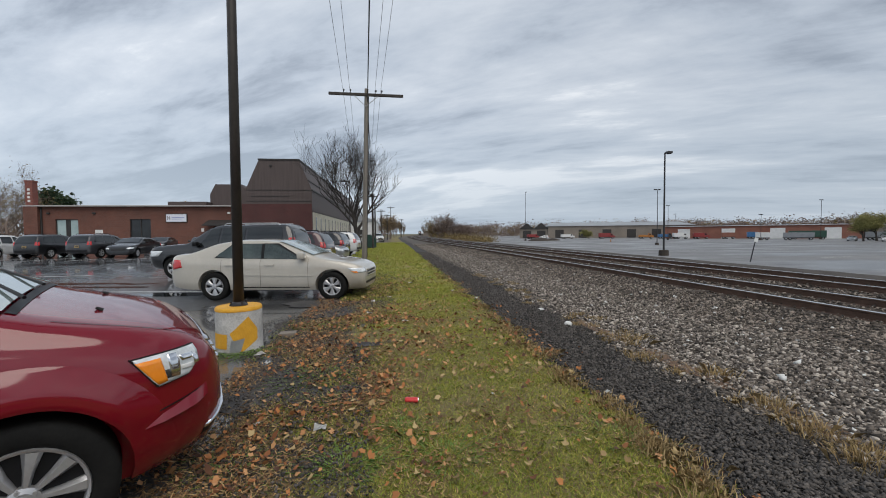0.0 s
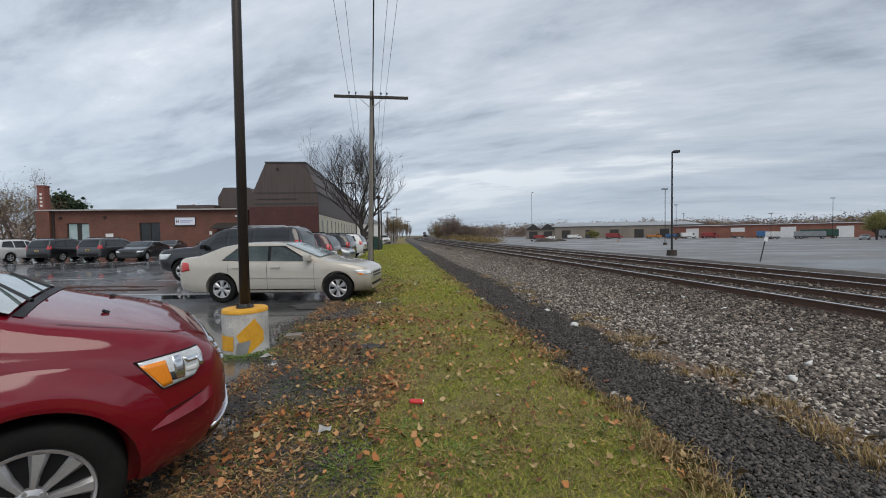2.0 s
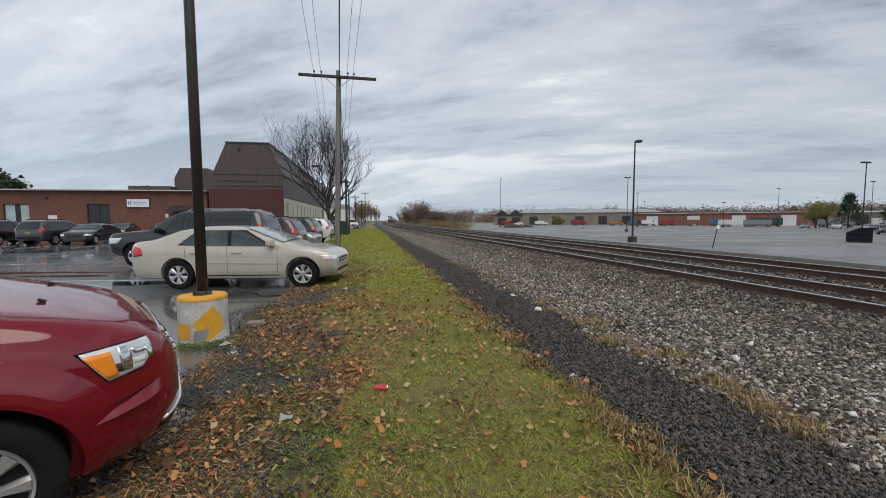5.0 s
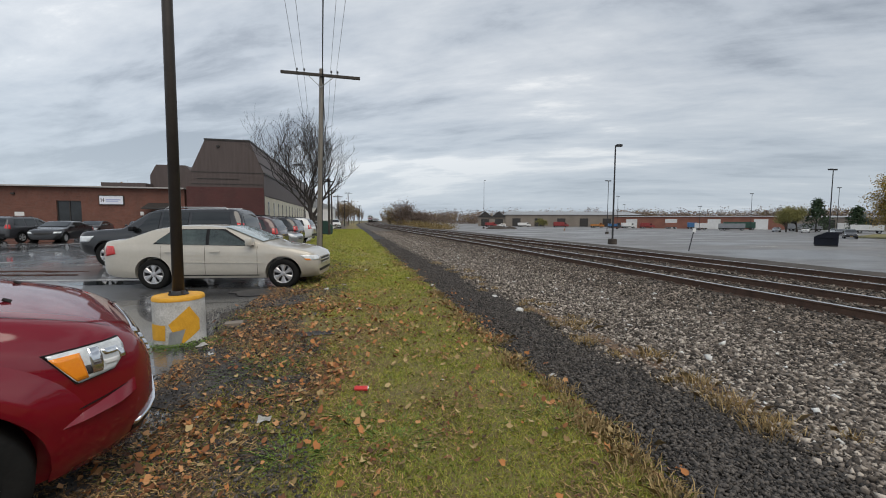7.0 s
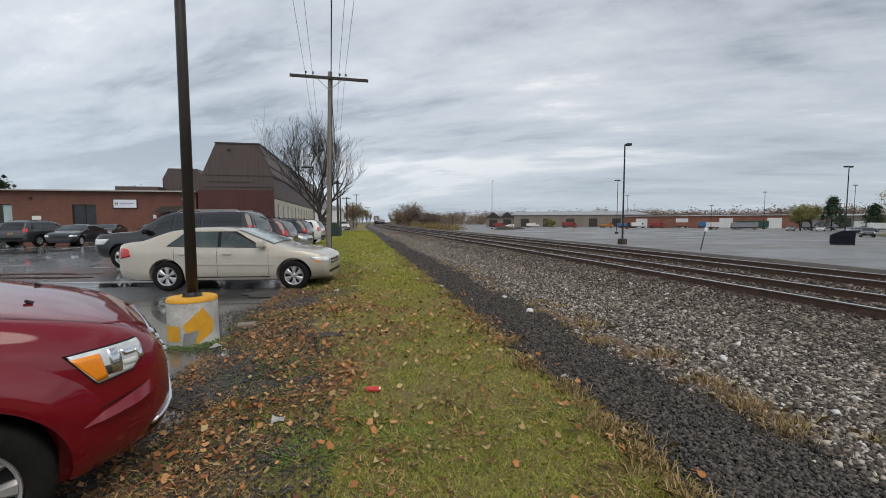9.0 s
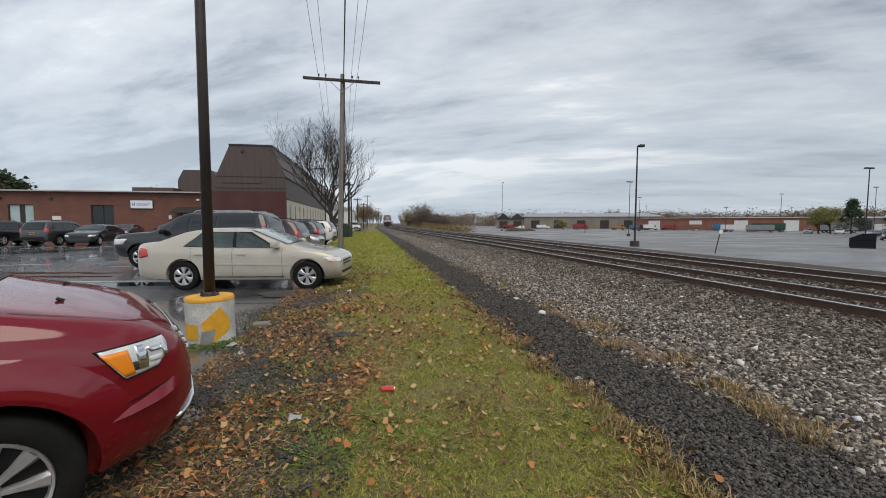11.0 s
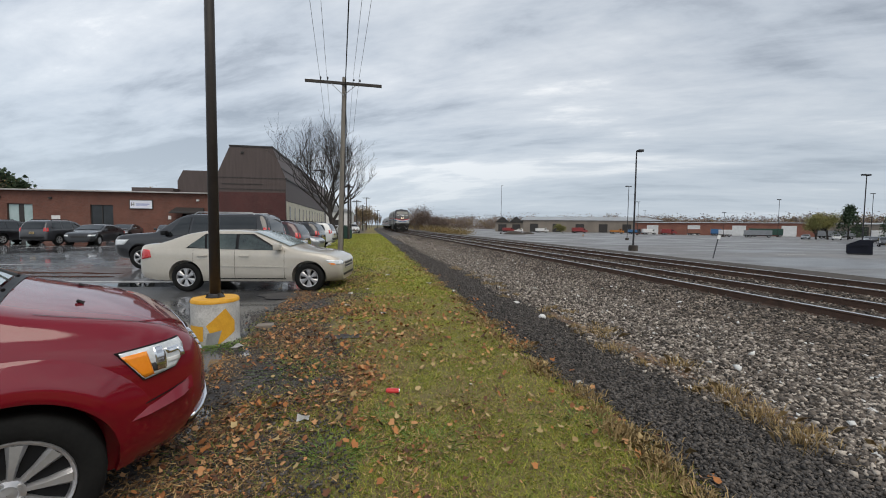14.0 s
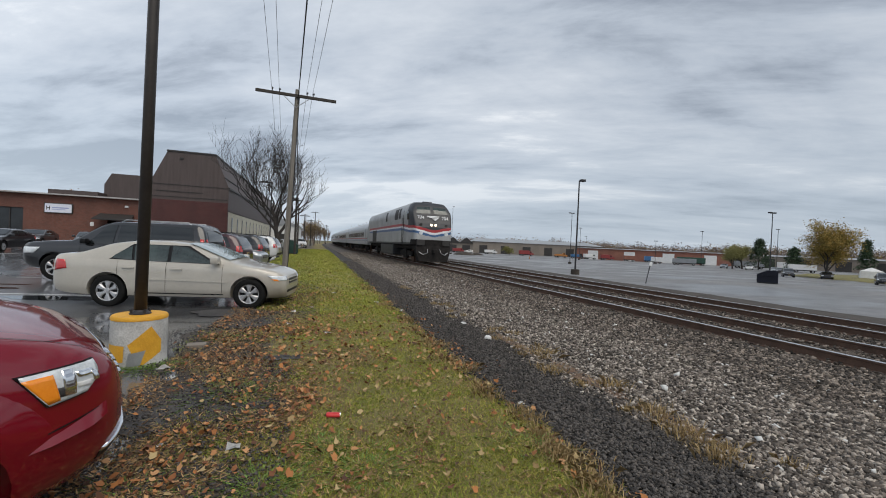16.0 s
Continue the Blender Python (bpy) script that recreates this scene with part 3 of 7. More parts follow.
class Loft:
    """A body along x: at each station a half section (y, z) from the bottom centre to the top centre."""

    def __init__(self, xs, section):
        self.xs = np.array(sorted(xs, reverse=True))
        self.rings = [np.array(section(float(x))) for x in self.xs]

    def at(self, x):
        x = min(max(x, self.xs[-1]), self.xs[0])
        i = int(np.searchsorted(-self.xs, -x))
        i = min(max(i, 1), len(self.xs) - 1)
        a, b = self.xs[i - 1], self.xs[i]
        t = 0 if a == b else (a - x) / (a - b)
        return self.rings[i - 1] * (1 - t) + self.rings[i] * t

    def half(self, x, z):
        r = self.at(x)
        k = int(np.argmax(r[:, 0] > r[:, 0].max() * 0.6))
        return float(np.interp(z, r[k:, 1], r[k:, 0]))

    def side(self, x, z, s, off=0.0):
        return (x, s * (self.half(x, z) + off), z)

    def top(self, x, y, off=0.0):
        r = self.at(x)[::-1]
        n = 7
        return (x, y, float(np.interp(abs(y), r[:n, 0], r[:n, 1])) + off)

    def front(self, y, z, off=0.0, rear=False):
        best = None
        order = self.xs[::-1] if rear else self.xs
        prev = order[0]
        for x in order:
            r = self.at(x)
            if r[-1, 1] >= z and r[0, 1] <= z and self.half(x, z) >= abs(y):
                lo, hi = prev, x
                for _ in range(7):
                    m = (lo + hi) / 2
                    rm = self.at(m)
                    if rm[-1, 1] >= z and rm[0, 1] <= z and self.half(m, z) >= abs(y):
                        hi = m
                    else:
                        lo = m
                best = hi
                break
            prev = x
        if best is None:
            best = order[len(order) // 6]
        return (best + (-off if rear else off), y, z)

    def polar(self, deg, z, s, xc=0.0, off=0.0):
        """The point at a bearing from the nose's middle, round the corner to the side."""
        want = math.tan(radians(deg))
        lo, hi = xc + 0.001, float(self.xs[0])
        for _ in range(22):
            m = (lo + hi) / 2
            r = self.at(m)
            w = self.half(m, z) if r[-1, 1] >= z >= r[0, 1] else 0.0
            if w / max(m - xc, 1e-4) > want:
                lo = m
            else:
                hi = m
        w = (lo - xc) * want
        c, sn = math.cos(radians(deg)), math.sin(radians(deg))
        return (lo + off * c, s * (w + off * sn), z)

    def mesh(self):
        bm = bmesh.new()
        rows = []
        for x, r in zip(self.xs, self.rings):
            left = [bm.verts.new((x, y, z)) for y, z in r]
            right = [bm.verts.new((x, -y, z)) for y, z in r[1:-1]]
            rows.append(left + right[::-1])
        n = len(rows[0])
        for a, b in zip(rows, rows[1:]):
            for k in range(n):
                bm.faces.new((a[k], a[(k + 1) % n], b[(k + 1) % n], b[k]))
        bm.faces.new(rows[0]), bm.faces.new(rows[-1][::-1])
        bmesh.ops.recalc_face_normals(bm, faces=bm.faces)
        return bm


def curve(ctrl, col):
    xs, vs = [c[0] for c in ctrl][::-1], [c[col] for c in ctrl][::-1]

    def f(x):
        # a light smoothing over the control polygon
        return sum(w * float(np.interp(x + d, xs, vs)) for d, w in ((-0.09, 0.2), (-0.04, 0.2), (0, 0.2), (0.04, 0.2), (0.09, 0.2)))

    def end(x):
        return float(np.interp(x, xs, vs))
    lo, hi = xs[0], xs[-1]
    return lambda x: end(x) if x > hi - 0.16 or x < lo + 0.16 else f(x)


def car_loft(ctrl, tumble=0.34):
    """ctrl rows: x, bottom, belt, top, half width."""
    nose = ctrl[0][0]
    z0f, zbf, ztf, wf = [curve(ctrl, i) for i in (1, 2, 3, 4)]

    def section(x):
        z0, zb, zt, w = z0f(x), zbf(x), ztf(x), wf(x)
        h = max(zt - zb, 0.012)
        e = min(0.05, h * 0.45)
        wt = w * 0.965 - tumble * h
        wa = w * 0.965
        top = zt - e
        zm = z0 + (zb - z0) * 0.55
        k = 0.17 * max(0.0, min(1.0, (x - nose + 0.75) / 0.6))
        r = [(0, z0), ((0.78 - k) * w, z0), ((0.93 - k) * w, z0 + 0.035), ((0.975 - 0.75 * k) * w, z0 + 0.12 * (zb - z0) + 0.03), ((0.992 - 0.35 * k) * w, z0 + 0.3 * (zb - z0)), (w, zm), (0.997 * w, zb - 0.18 * (zb - z0)), (0.985 * w, zb - 0.05 * (zb - z0)), (wa, zb)]
        for t in (0.25, 0.5, 0.75, 1.0):
            r.append((wa + (wt - wa) * (t + 0.10 * math.sin(t * math.pi) * -1), zb + (top - zb) * t))
        r += [(wt - 0.35 * e - 0.01, zt - e * 0.45), (wt - e * 1.2 - 0.02, zt - e * 0.15), (wt * 0.72, zt + 0.006), (wt * 0.4, zt + 0.018), (0, zt + 0.022)]
        return r
    nose, tail = ctrl[0][0], ctrl[-1][0]
    xs = {nose - 0.0, nose - 0.015, nose - 0.03, nose - 0.05, nose - 0.08, nose - 0.12, tail, tail + 0.02, tail + 0.05, tail + 0.1}
    xs |= set(np.arange(nose - 0.17, nose - 0.7, -0.055)) | set(np.arange(nose - 0.7, tail + 0.15, -0.11))
    return Loft(xs, section)


def make_wheel(parent, x, y, s, r, rim_r, spokes, rim_mat, width=0.22, spoke_w=0.42):
    """A wheel as barrel > tyre, rim; s is the side it faces."""
    bm = bmesh.new()
    lathe(bm, [(0.0, 0.02), (rim_r * 0.95, 0.02), (rim_r * 0.97, -width * 0.9)], 20, "y")
    wh = part("wheel", bm, M["black_plastic"], parent)
    wh.matrix_basis = pose(x, s * y, r, 0, 0, 0 if s > 0 else 180)
    bm = bmesh.new()
    w = width
    lathe(bm, [(rim_r * 0.96, 0.06 - w), (rim_r * 1.02, 0.055 - w), (r * 0.93, 0.05 - w), (r, 0.075 - w), (r, 0.025), (r * 0.985, 0.042), (r * 0.93, 0.056), (rim_r * 1.1, 0.06), (rim_r * 1.03, 0.052), (rim_r, 0.045), (rim_r * 0.97, 0.0)], 36, "y")
    part("tyre", bm, M["rubber"], wh, smooth=True, sharp=50)
    bm = bmesh.new()
    lathe(bm, [(rim_r, 0.044), (rim_r * 0.985, 0.056), (rim_r * 0.93, 0.05), (rim_r * 0.90, 0.02), (rim_r * 0.89, -0.05)], 36, "y")
    for k in range(spokes):
        a = 2 * math.pi * (k + 0.5) / spokes
        hw = math.pi / spokes * spoke_w
        pts = []
        for rr, ww, h in ((rim_r * 0.17, hw * 1.9, 0.040), (rim_r * 0.55, hw * 1.0, 0.052), (rim_r * 0.93, hw * 1.12, 0.048)):
            pts.append([(rr * math.cos(a + d * ww), h, rr * math.sin(a + d * ww)) for d in (-1, -0.55, 0.55, 1)])
        up = [[bm.verts.new((p[0], p[1] + (0.006 if i in (1, 2) else -0.012), p[2])) for i, p in enumerate(row)] for row in pts]
        dn = [[bm.verts.new((p[0], p[1] - 0.03, p[2])) for p in (row[0], row[3])] for row in pts]
        for i in range(2):
            for j in range(3):
                bm.faces.new((up[i][j], up[i][j + 1], up[i + 1][j + 1], up[i + 1][j]))
            bm.faces.new((up[i][0], up[i + 1][0], dn[i + 1][0], dn[i][0]))
            bm.faces.new((up[i][3], dn[i][1], dn[i + 1][1], up[i + 1][3]))
    rg = lathe(bm, [(rim_r * 0.27, 0.02), (rim_r * 0.27, 0.048), (rim_r * 0.17, 0.058), (rim_r * 0.15, 0.052), (0.001, 0.056)], 18, "y")
    for k in range(5):
        a = 2 * math.pi * k / 5
        c = Vector((rim_r * 0.22 * math.cos(a), 0.05, rim_r * 0.22 * math.sin(a)))
        tube(bm, [c, c + Vector((0, 0.012, 0))], [0.011, 0.009], 6)
    part("rim", bm, rim_mat, wh, smooth=True, sharp=35)
    return wh


def cut_wheels(bm_body, axles, r, w, material):
    """The body as a mesh with wheel arches cut out of it."""
    me = bpy.data.meshes.new("body")
    bm_body.to_mesh(me)
    bm_body.free()
    ob = new("body_blank", me)
    cb = bmesh.new()
    for x in axles:
        for s in (-1, 1):
            lo, hi = s * (w - 0.27), s * (w + 0.2)
            tube(cb, [(x, lo, r + 0.01), (x, hi, r + 0.01)], [r + 0.055] * 2, 28)
    bmesh.ops.recalc_face_normals(cb, faces=cb.faces)
    cm = bpy.data.meshes.new("cutter")
    cb.to_mesh(cm)
    cb.free()
    cut = new("cutter", cm)
    md = ob.modifiers.new("arches", "BOOLEAN")
    md.operation, md.object, md.solver = "DIFFERENCE", cut, "EXACT"
    dg = bpy.context.evaluated_depsgraph_get()
    out = bpy.data.meshes.new_from_object(ob.evaluated_get(dg))
    bpy.data.objects.remove(ob), bpy.data.objects.remove(cut)
    bpy.data.meshes.remove(me), bpy.data.meshes.remove(cm)
    out.name = "body"
    out.materials.clear()
    out.materials.append(material)
    out.shade_smooth()
    out.set_sharp_from_angle(angle=radians(38))
    return out


CARS = {
    "sedan": dict(ctrl=[(0.74, 0.34, 0.52, 0.60, 0.58), (0.725, 0.26, 0.64, 0.70, 0.69), (0.66, 0.23, 0.725, 0.785, 0.78), (0.53, 0.215, 0.785, 0.85, 0.85), (0.25, 0.21, 0.845, 0.915, 0.895), (-0.18, 0.21, 0.89, 0.965, 0.92), (-0.40, 0.21, 0.915, 1.025, 0.92), (-1.28, 0.21, 0.94, 1.375, 0.925), (-1.75, 0.21, 0.945, 1.43, 0.925), (-2.35, 0.21, 0.955, 1.42, 0.925), (-2.85, 0.21, 0.965, 1.34, 0.92), (-3.38, 0.22, 0.985, 1.135, 0.905), (-3.52, 0.23, 0.99, 1.10, 0.90), (-3.78, 0.27, 0.985, 1.095, 0.87), (-3.87, 0.32, 0.95, 1.06, 0.82), (-3.92, 0.40, 0.82, 0.92, 0.72)],
                  wb=2.81, r=0.335, rim=0.215, spokes=6, wy=0.84, w=0.925,
                  win=[((-0.72, 0.980), (-1.60, 0.990), (-1.62, 1.335), (-1.32, 1.310)), ((-1.67, 0.990), (-2.31, 1.000), (-2.36, 1.320), (-1.69, 1.336)), ((-2.36, 1.005), (-2.74, 1.035), (-2.70, 1.10), (-2.41, 1.300))],
                  surround=((-0.64, 0.968), (-2.80, 1.010), (-2.40, 1.340), (-1.30, 1.345)),
                  shield=(-0.46, -1.34), back=(-2.93, -3.5), doors=[-0.55, -1.68, -2.62], lamp_z=(0.625, 0.745), tail_z=(0.74, 0.98), handle_z=0.84),
    "minivan": dict(ctrl=[(0.87, 0.38, 0.52, 0.62, 0.40), (0.857, 0.31, 0.66, 0.73, 0.57), (0.81, 0.26, 0.77, 0.84, 0.70), (0.74, 0.23, 0.85, 0.925, 0.79), (0.63, 0.21, 0.90, 0.995, 0.865), (0.42, 0.20, 0.945, 1.06, 0.93), (0.14, 0.20, 0.985, 1.125, 0.965), (0.02, 0.20, 1.0, 1.155, 0.975), (-0.10, 0.20, 1.02, 1.20, 0.985), (-1.10, 0.20, 1.04, 1.63, 1.0), (-1.6, 0.20, 1.05, 1.73, 1.0), (-3.4, 0.20, 1.07, 1.745, 1.0), (-3.9, 0.24, 1.06, 1.68, 0.97), (-4.08, 0.28, 1.04, 1.45, 0.92), (-4.17, 0.34, 0.9, 1.1, 0.80)],
                    wb=3.08, r=0.35, rim=0.238, spokes=9, wy=0.90, w=1.0,
                    win=[((-0.85, 1.06), (-1.75, 1.07), (-1.78, 1.62), (-1.45, 1.55)), ((-1.83, 1.07), (-2.75, 1.08), (-2.75, 1.64), (-1.86, 1.63)), ((-2.82, 1.08), (-3.75, 1.10), (-3.62, 1.60), (-2.82, 1.64))],
                    shield=(-0.06, -1.22), back=(-3.95, -4.06), doors=[-0.62, -1.80, -2.80], lamp_z=(0.68, 0.86), tail_z=(0.9, 1.35), handle_z=0.95),
    "big_suv": dict(ctrl=[(0.95, 0.45, 0.80, 0.90, 0.72), (0.92, 0.36, 0.98, 1.07, 0.86), (0.80, 0.34, 1.06, 1.15, 0.94), (0.3, 0.33, 1.10, 1.21, 0.985), (-0.368, 0.33, 1.13, 1.25, 1.0), (-0.506, 0.33, 1.14, 1.30, 1.0), (-1.178, 0.33, 1.15, 1.80, 1.0), (-1.518, 0.33, 1.15, 1.90, 1.0), (-3.864, 0.34, 1.17, 1.93, 1.0), (-4.094, 0.36, 1.17, 1.86, 0.98), (-4.250, 0.42, 1.10, 1.35, 0.95), (-4.306, 0.5, 0.85, 1.0, 0.86)],
                    wb=3.06, r=0.40, rim=0.25, spokes=6, wy=0.90, w=1.0,
                    win=[((-0.902, 1.17), (-1.582, 1.18), (-1.610, 1.80), (-1.306, 1.76)), ((-1.674, 1.18), (-2.502, 1.19), (-2.502, 1.81), (-1.693, 1.81)), ((-2.594, 1.19), (-3.910, 1.22), (-3.790, 1.80), (-2.594, 1.81))],
                    shield=(-0.534, -1.29), back=(-4.12, -4.23), doors=[-0.69, -1.63, -2.55], lamp_z=(0.80, 1.0), tail_z=(0.95, 1.45), handle_z=1.05, rack=True),
    "suv": dict(ctrl=[(0.88, 0.40, 0.66, 0.74, 0.60), (0.85, 0.32, 0.82, 0.90, 0.76), (0.72, 0.29, 0.92, 0.99, 0.85), (0.3, 0.28, 0.98, 1.07, 0.91), (-0.3, 0.28, 1.02, 1.12, 0.94), (-0.45, 0.28, 1.03, 1.17, 0.94), (-1.22, 0.28, 1.05, 1.60, 0.945), (-1.6, 0.28, 1.06, 1.70, 0.945), (-3.2, 0.29, 1.09, 1.70, 0.94), (-3.55, 0.31, 1.09, 1.58, 0.92), (-3.75, 0.36, 1.06, 1.22, 0.88), (-3.84, 0.44, 0.82, 0.95, 0.76)],
                wb=2.85, r=0.37, rim=0.235, spokes=5, wy=0.85, w=0.945,
                win=[((-0.90, 1.07), (-1.62, 1.08), (-1.66, 1.58), (-1.36, 1.54)), ((-1.70, 1.08), (-2.5, 1.10), (-2.5, 1.59), (-1.74, 1.59)), ((-2.58, 1.10), (-3.40, 1.16), (-3.20, 1.56), (-2.58, 1.59))],
                shield=(-0.48, -1.30), back=(-3.50, -3.76), doors=[-0.65, -1.66, -2.54], lamp_z=(0.74, 0.90), tail_z=(0.90, 1.20), handle_z=0.95, rack=True),
}
CAR_CACHE = {}


def make_car(kind, body_paint, m, label, category="car", glass="glass", detail=True, group="", rim="alloy", rims=None):
    c = CARS[kind]
    if kind not in CAR_CACHE:
        CAR_CACHE[kind] = car_loft(c["ctrl"])
    L = CAR_CACHE[kind]
    car = thing(kind if kind != "big_suv" else "suv", m, label, category, group)
    axles = (0.0, -c["wb"])
    body = new("body", cut_wheels(L.mesh(), axles, c["r"], c["w"], body_paint))
    body.parent = car
    for x in axles:
        for s in (-1, 1):
            make_wheel(car, x, c["wy"], s, c["r"], c["rim"], rims or c["spokes"], M[rim], spoke_w=0.60 if kind == "sedan" else 0.46)
    # glazing
    for s in (-1, 1):
        for q in c["win"]:
            bm = patch(bmesh.new(), lambda x, z, s=s: L.side(x, z, s, 0.012), q, 10, 6)
            part("side_window", bm, M[glass], car, smooth=True)
        if "surround" in c:
            bm = patch(bmesh.new(), lambda x, z, s=s: L.side(x, z, s, 0.005), c["surround"], 24, 8)
            part("window_trim", bm, M["black_plastic"], car, "black window trim", smooth=True)
        for x in c["doors"]:
            z0, z1 = c["ctrl"][5][1] + 0.12, c["win"][0][0][1] - 0.01
            bm = patch(bmesh.new(), lambda u, z, s=s: L.side(u, z, s, 0.004), ((x, z0), (x - 0.007, z0), (x - 0.007, z1), (x, z1)), 1, 8)
            part("door_gap", bm, M["black_plastic"], body)
        for x in c["doors"][1:]:
            bm = bmesh.new()
            hz = c["handle_z"]
            y = L.half(x + 0.2, hz)
            box(bm, x + 0.10, x + 0.32, s * (y - 0.01), s * (y + 0.032), hz - 0.018, hz + 0.018, 0.008)
            part("door_handle", bm, body_paint, car)
        bm = patch(bmesh.new(), lambda u, z, s=s: L.side(u, z, s, 0.005), ((-0.52, 0.30), (-c["wb"] + 0.52, 0.30), (-c["wb"] + 0.52, 0.322), (-0.52, 0.322)), 12, 1)
        part("sill_trim", bm, M["black_plastic"], car)
        zt = c["ctrl"][5][2]
        bm = bmesh.new()
        mx = c["win"][0][0][0] + 0.02
        mz = c["win"][0][0][1] + 0.07
        my = L.half(mx, mz)
        box(bm, mx - 0.06, mx + 0.10, s * (my + 0.04), s * (my + 0.24), mz - 0.07, mz + 0.09, 0.035)
        box(bm, mx - 0.02, mx + 0.05, s * (my - 0.02), s * (my + 0.06), mz - 0.05, mz - 0.01)
        part("wing_mirror", bm, body_paint if kind == "sedan" else M["black_plastic"], car, smooth=True, sharp=40)
    a, b = c["shield"]
    bm = patch(bmesh.new(), lambda x, f: L.top(x, f * (L.at(x)[-4, 0] - 0.01), 0.024), ((a, -1), (b, -1), (b, 1), (a, 1)), 28, 14)
    part("windscreen", bm, M["glass_pale" if glass != "glass" else "glass"], car, smooth=True)
    a, b = c["back"]
    bm = patch(bmesh.new(), lambda x, f: L.top(x, f * (L.at(x)[-4, 0] - 0.03), 0.012), ((a, -1), (b, -1), (b, 1), (a, 1)), 14, 10)
    part("rear_window", bm, M["glass"], car, smooth=True)
    if kind in ("suv", "big_suv", "minivan"):
        zb, ztop = c["win"][0][0][1] + 0.03, c["win"][1][2][1] - 0.05
        bm = patch(bmesh.new(), lambda y, z: L.front(y, z, 0.012, True), ((-0.66, zb), (0.66, zb), (0.55, ztop), (-0.55, ztop)), 10, 6)
        part("tailgate_window", bm, M["glass"], car, smooth=True)
    # lamps, grille, plates
    z0, z1 = c["lamp_z"]
    t0, t1 = c["tail_z"]
    for s in (-1, 1):
        if kind != "minivan":
            bm = slab_patch(bmesh.new(), lambda d, z, o, s=s: L.polar(d, z, s, 0.1, o), ((40, z0 + 0.01), (64, z0 + 0.02), (73, z1 + 0.01), (43, z1)), 8, 4, 0.008)
            part("headlight", bm, M["lens_clear"], car, smooth=True)
        tail = c["ctrl"][-1][0]
        q = ((tail + 0.10, t0), (tail + 0.34, t0 + 0.05), (tail + 0.30, t1 - 0.02), (tail + 0.12, t1))
        if kind in ("suv", "big_suv", "minivan"):
            q = ((tail + 0.07, t0 + 0.03), (tail + 0.20, t0 + 0.04), (tail + 0.24, t1), (tail + 0.14, t1))
        bm = slab_patch(bmesh.new(), lambda x, z, o, s=s: L.side(x, z, s, o), q, 4, 5, 0.012)
        part("tail_light", bm, M["lens_red"], car, smooth=True)
        zc = (t0 + t1) / 2
        if kind in ("suv", "big_suv"):
            bm = patch(bmesh.new(), lambda y, z: L.front(y, z, 0.012, True), ((s * 0.70, t0 + 0.06), (s * 0.84, t0 + 0.06), (s * 0.80, t1), (s * 0.70, t1)), 3, 4)
            part("tail_light", bm, M["lens_red"], car)
            continue
        bm = patch(bmesh.new(), lambda y, z: L.front(y, z, 0.012, True), ((s * 0.62, t0 + 0.04), (s * 0.82, t0 + 0.04), (s * 0.80, t1 - 0.05), (s * 0.66, t1 - 0.06)), 4, 3)
        part("tail_light", bm, M["lens_red"], car)
    if kind != "minivan":
        bm = patch(bmesh.new(), lambda y, z: L.front(y, z, 0.008), ((-0.42, z0 - 0.10), (0.42, z0 - 0.10), (0.44, z1 - 0.08), (-0.44, z1 - 0.08)), 8, 3)
        part("grille", bm, M["dark_trim"], car)
        for k in range(3):
            zz = z0 - 0.08 + k * 0.07
            bm = bmesh.new()
            x = L.front(0.42, zz)[0]
            box(bm, x - 0.01, x + 0.03, -0.42, 0.42, zz - 0.012, zz + 0.012, 0.005)
            part("grille_bar", bm, body_paint if kind == "sedan" else M["chrome"], car)
    for rear in ((True,) if kind in ("sedan", "minivan") else (False, True)):
        zz = 0.44 if not rear else (0.72 if kind == "sedan" else 0.85)
        x = L.front(0.16, zz, 0.004, rear)[0]
        bm = bmesh.new()
        d = -0.012 if rear else 0.012
        box(bm, min(x, x + d), max(x, x + d), -0.155, 0.155, zz - 0.075, zz + 0.075, 0.004)
        p = part("licence_plate", bm, M["straw"], car)
        bm = bmesh.new()
        box(bm, min(x, x + d * 1.5), max(x, x + d * 1.5), -0.11, 0.11, zz - 0.028, zz + 0.028)
        part("plate_print", bm, M["dark_trim"], p)
    if kind in ("suv", "big_suv"):
        for rear in (False, True):
            zz = 0.52
            bm = patch(bmesh.new(), lambda y, z: L.front(y, z, 0.01, rear), ((-0.7, 0.44), (0.7, 0.44), (0.74, 0.60), (-0.74, 0.60)), 10, 2)
            part("bumper_trim", bm, M["black_plastic"], car)
    if c.get("rack"):
        for s in (-1, 1):
            bm = bmesh.new()
            x0, x1 = c["win"][0][3][0] - 0.35, c["win"][2][2][0] + 0.05
            yy = L.at((x0 + x1) / 2)[-5, 0] - 0.02
            zr = L.top((x0 + x1) / 2, yy)[2]
            tube(bm, [(x0, s * yy, zr - 0.01), (x0 - 0.12, s * yy, zr + 0.07), (x1 + 0.12, s * yy, zr + 0.07), (x1, s * yy, zr - 0.03)], [0.022] * 4, 6)
            part("roof_rail", bm, M["galv"] if kind == "big_suv" else M["black_plastic"], car)
    return car

# ---- vehicles in the left lot ----
# minivan, close by


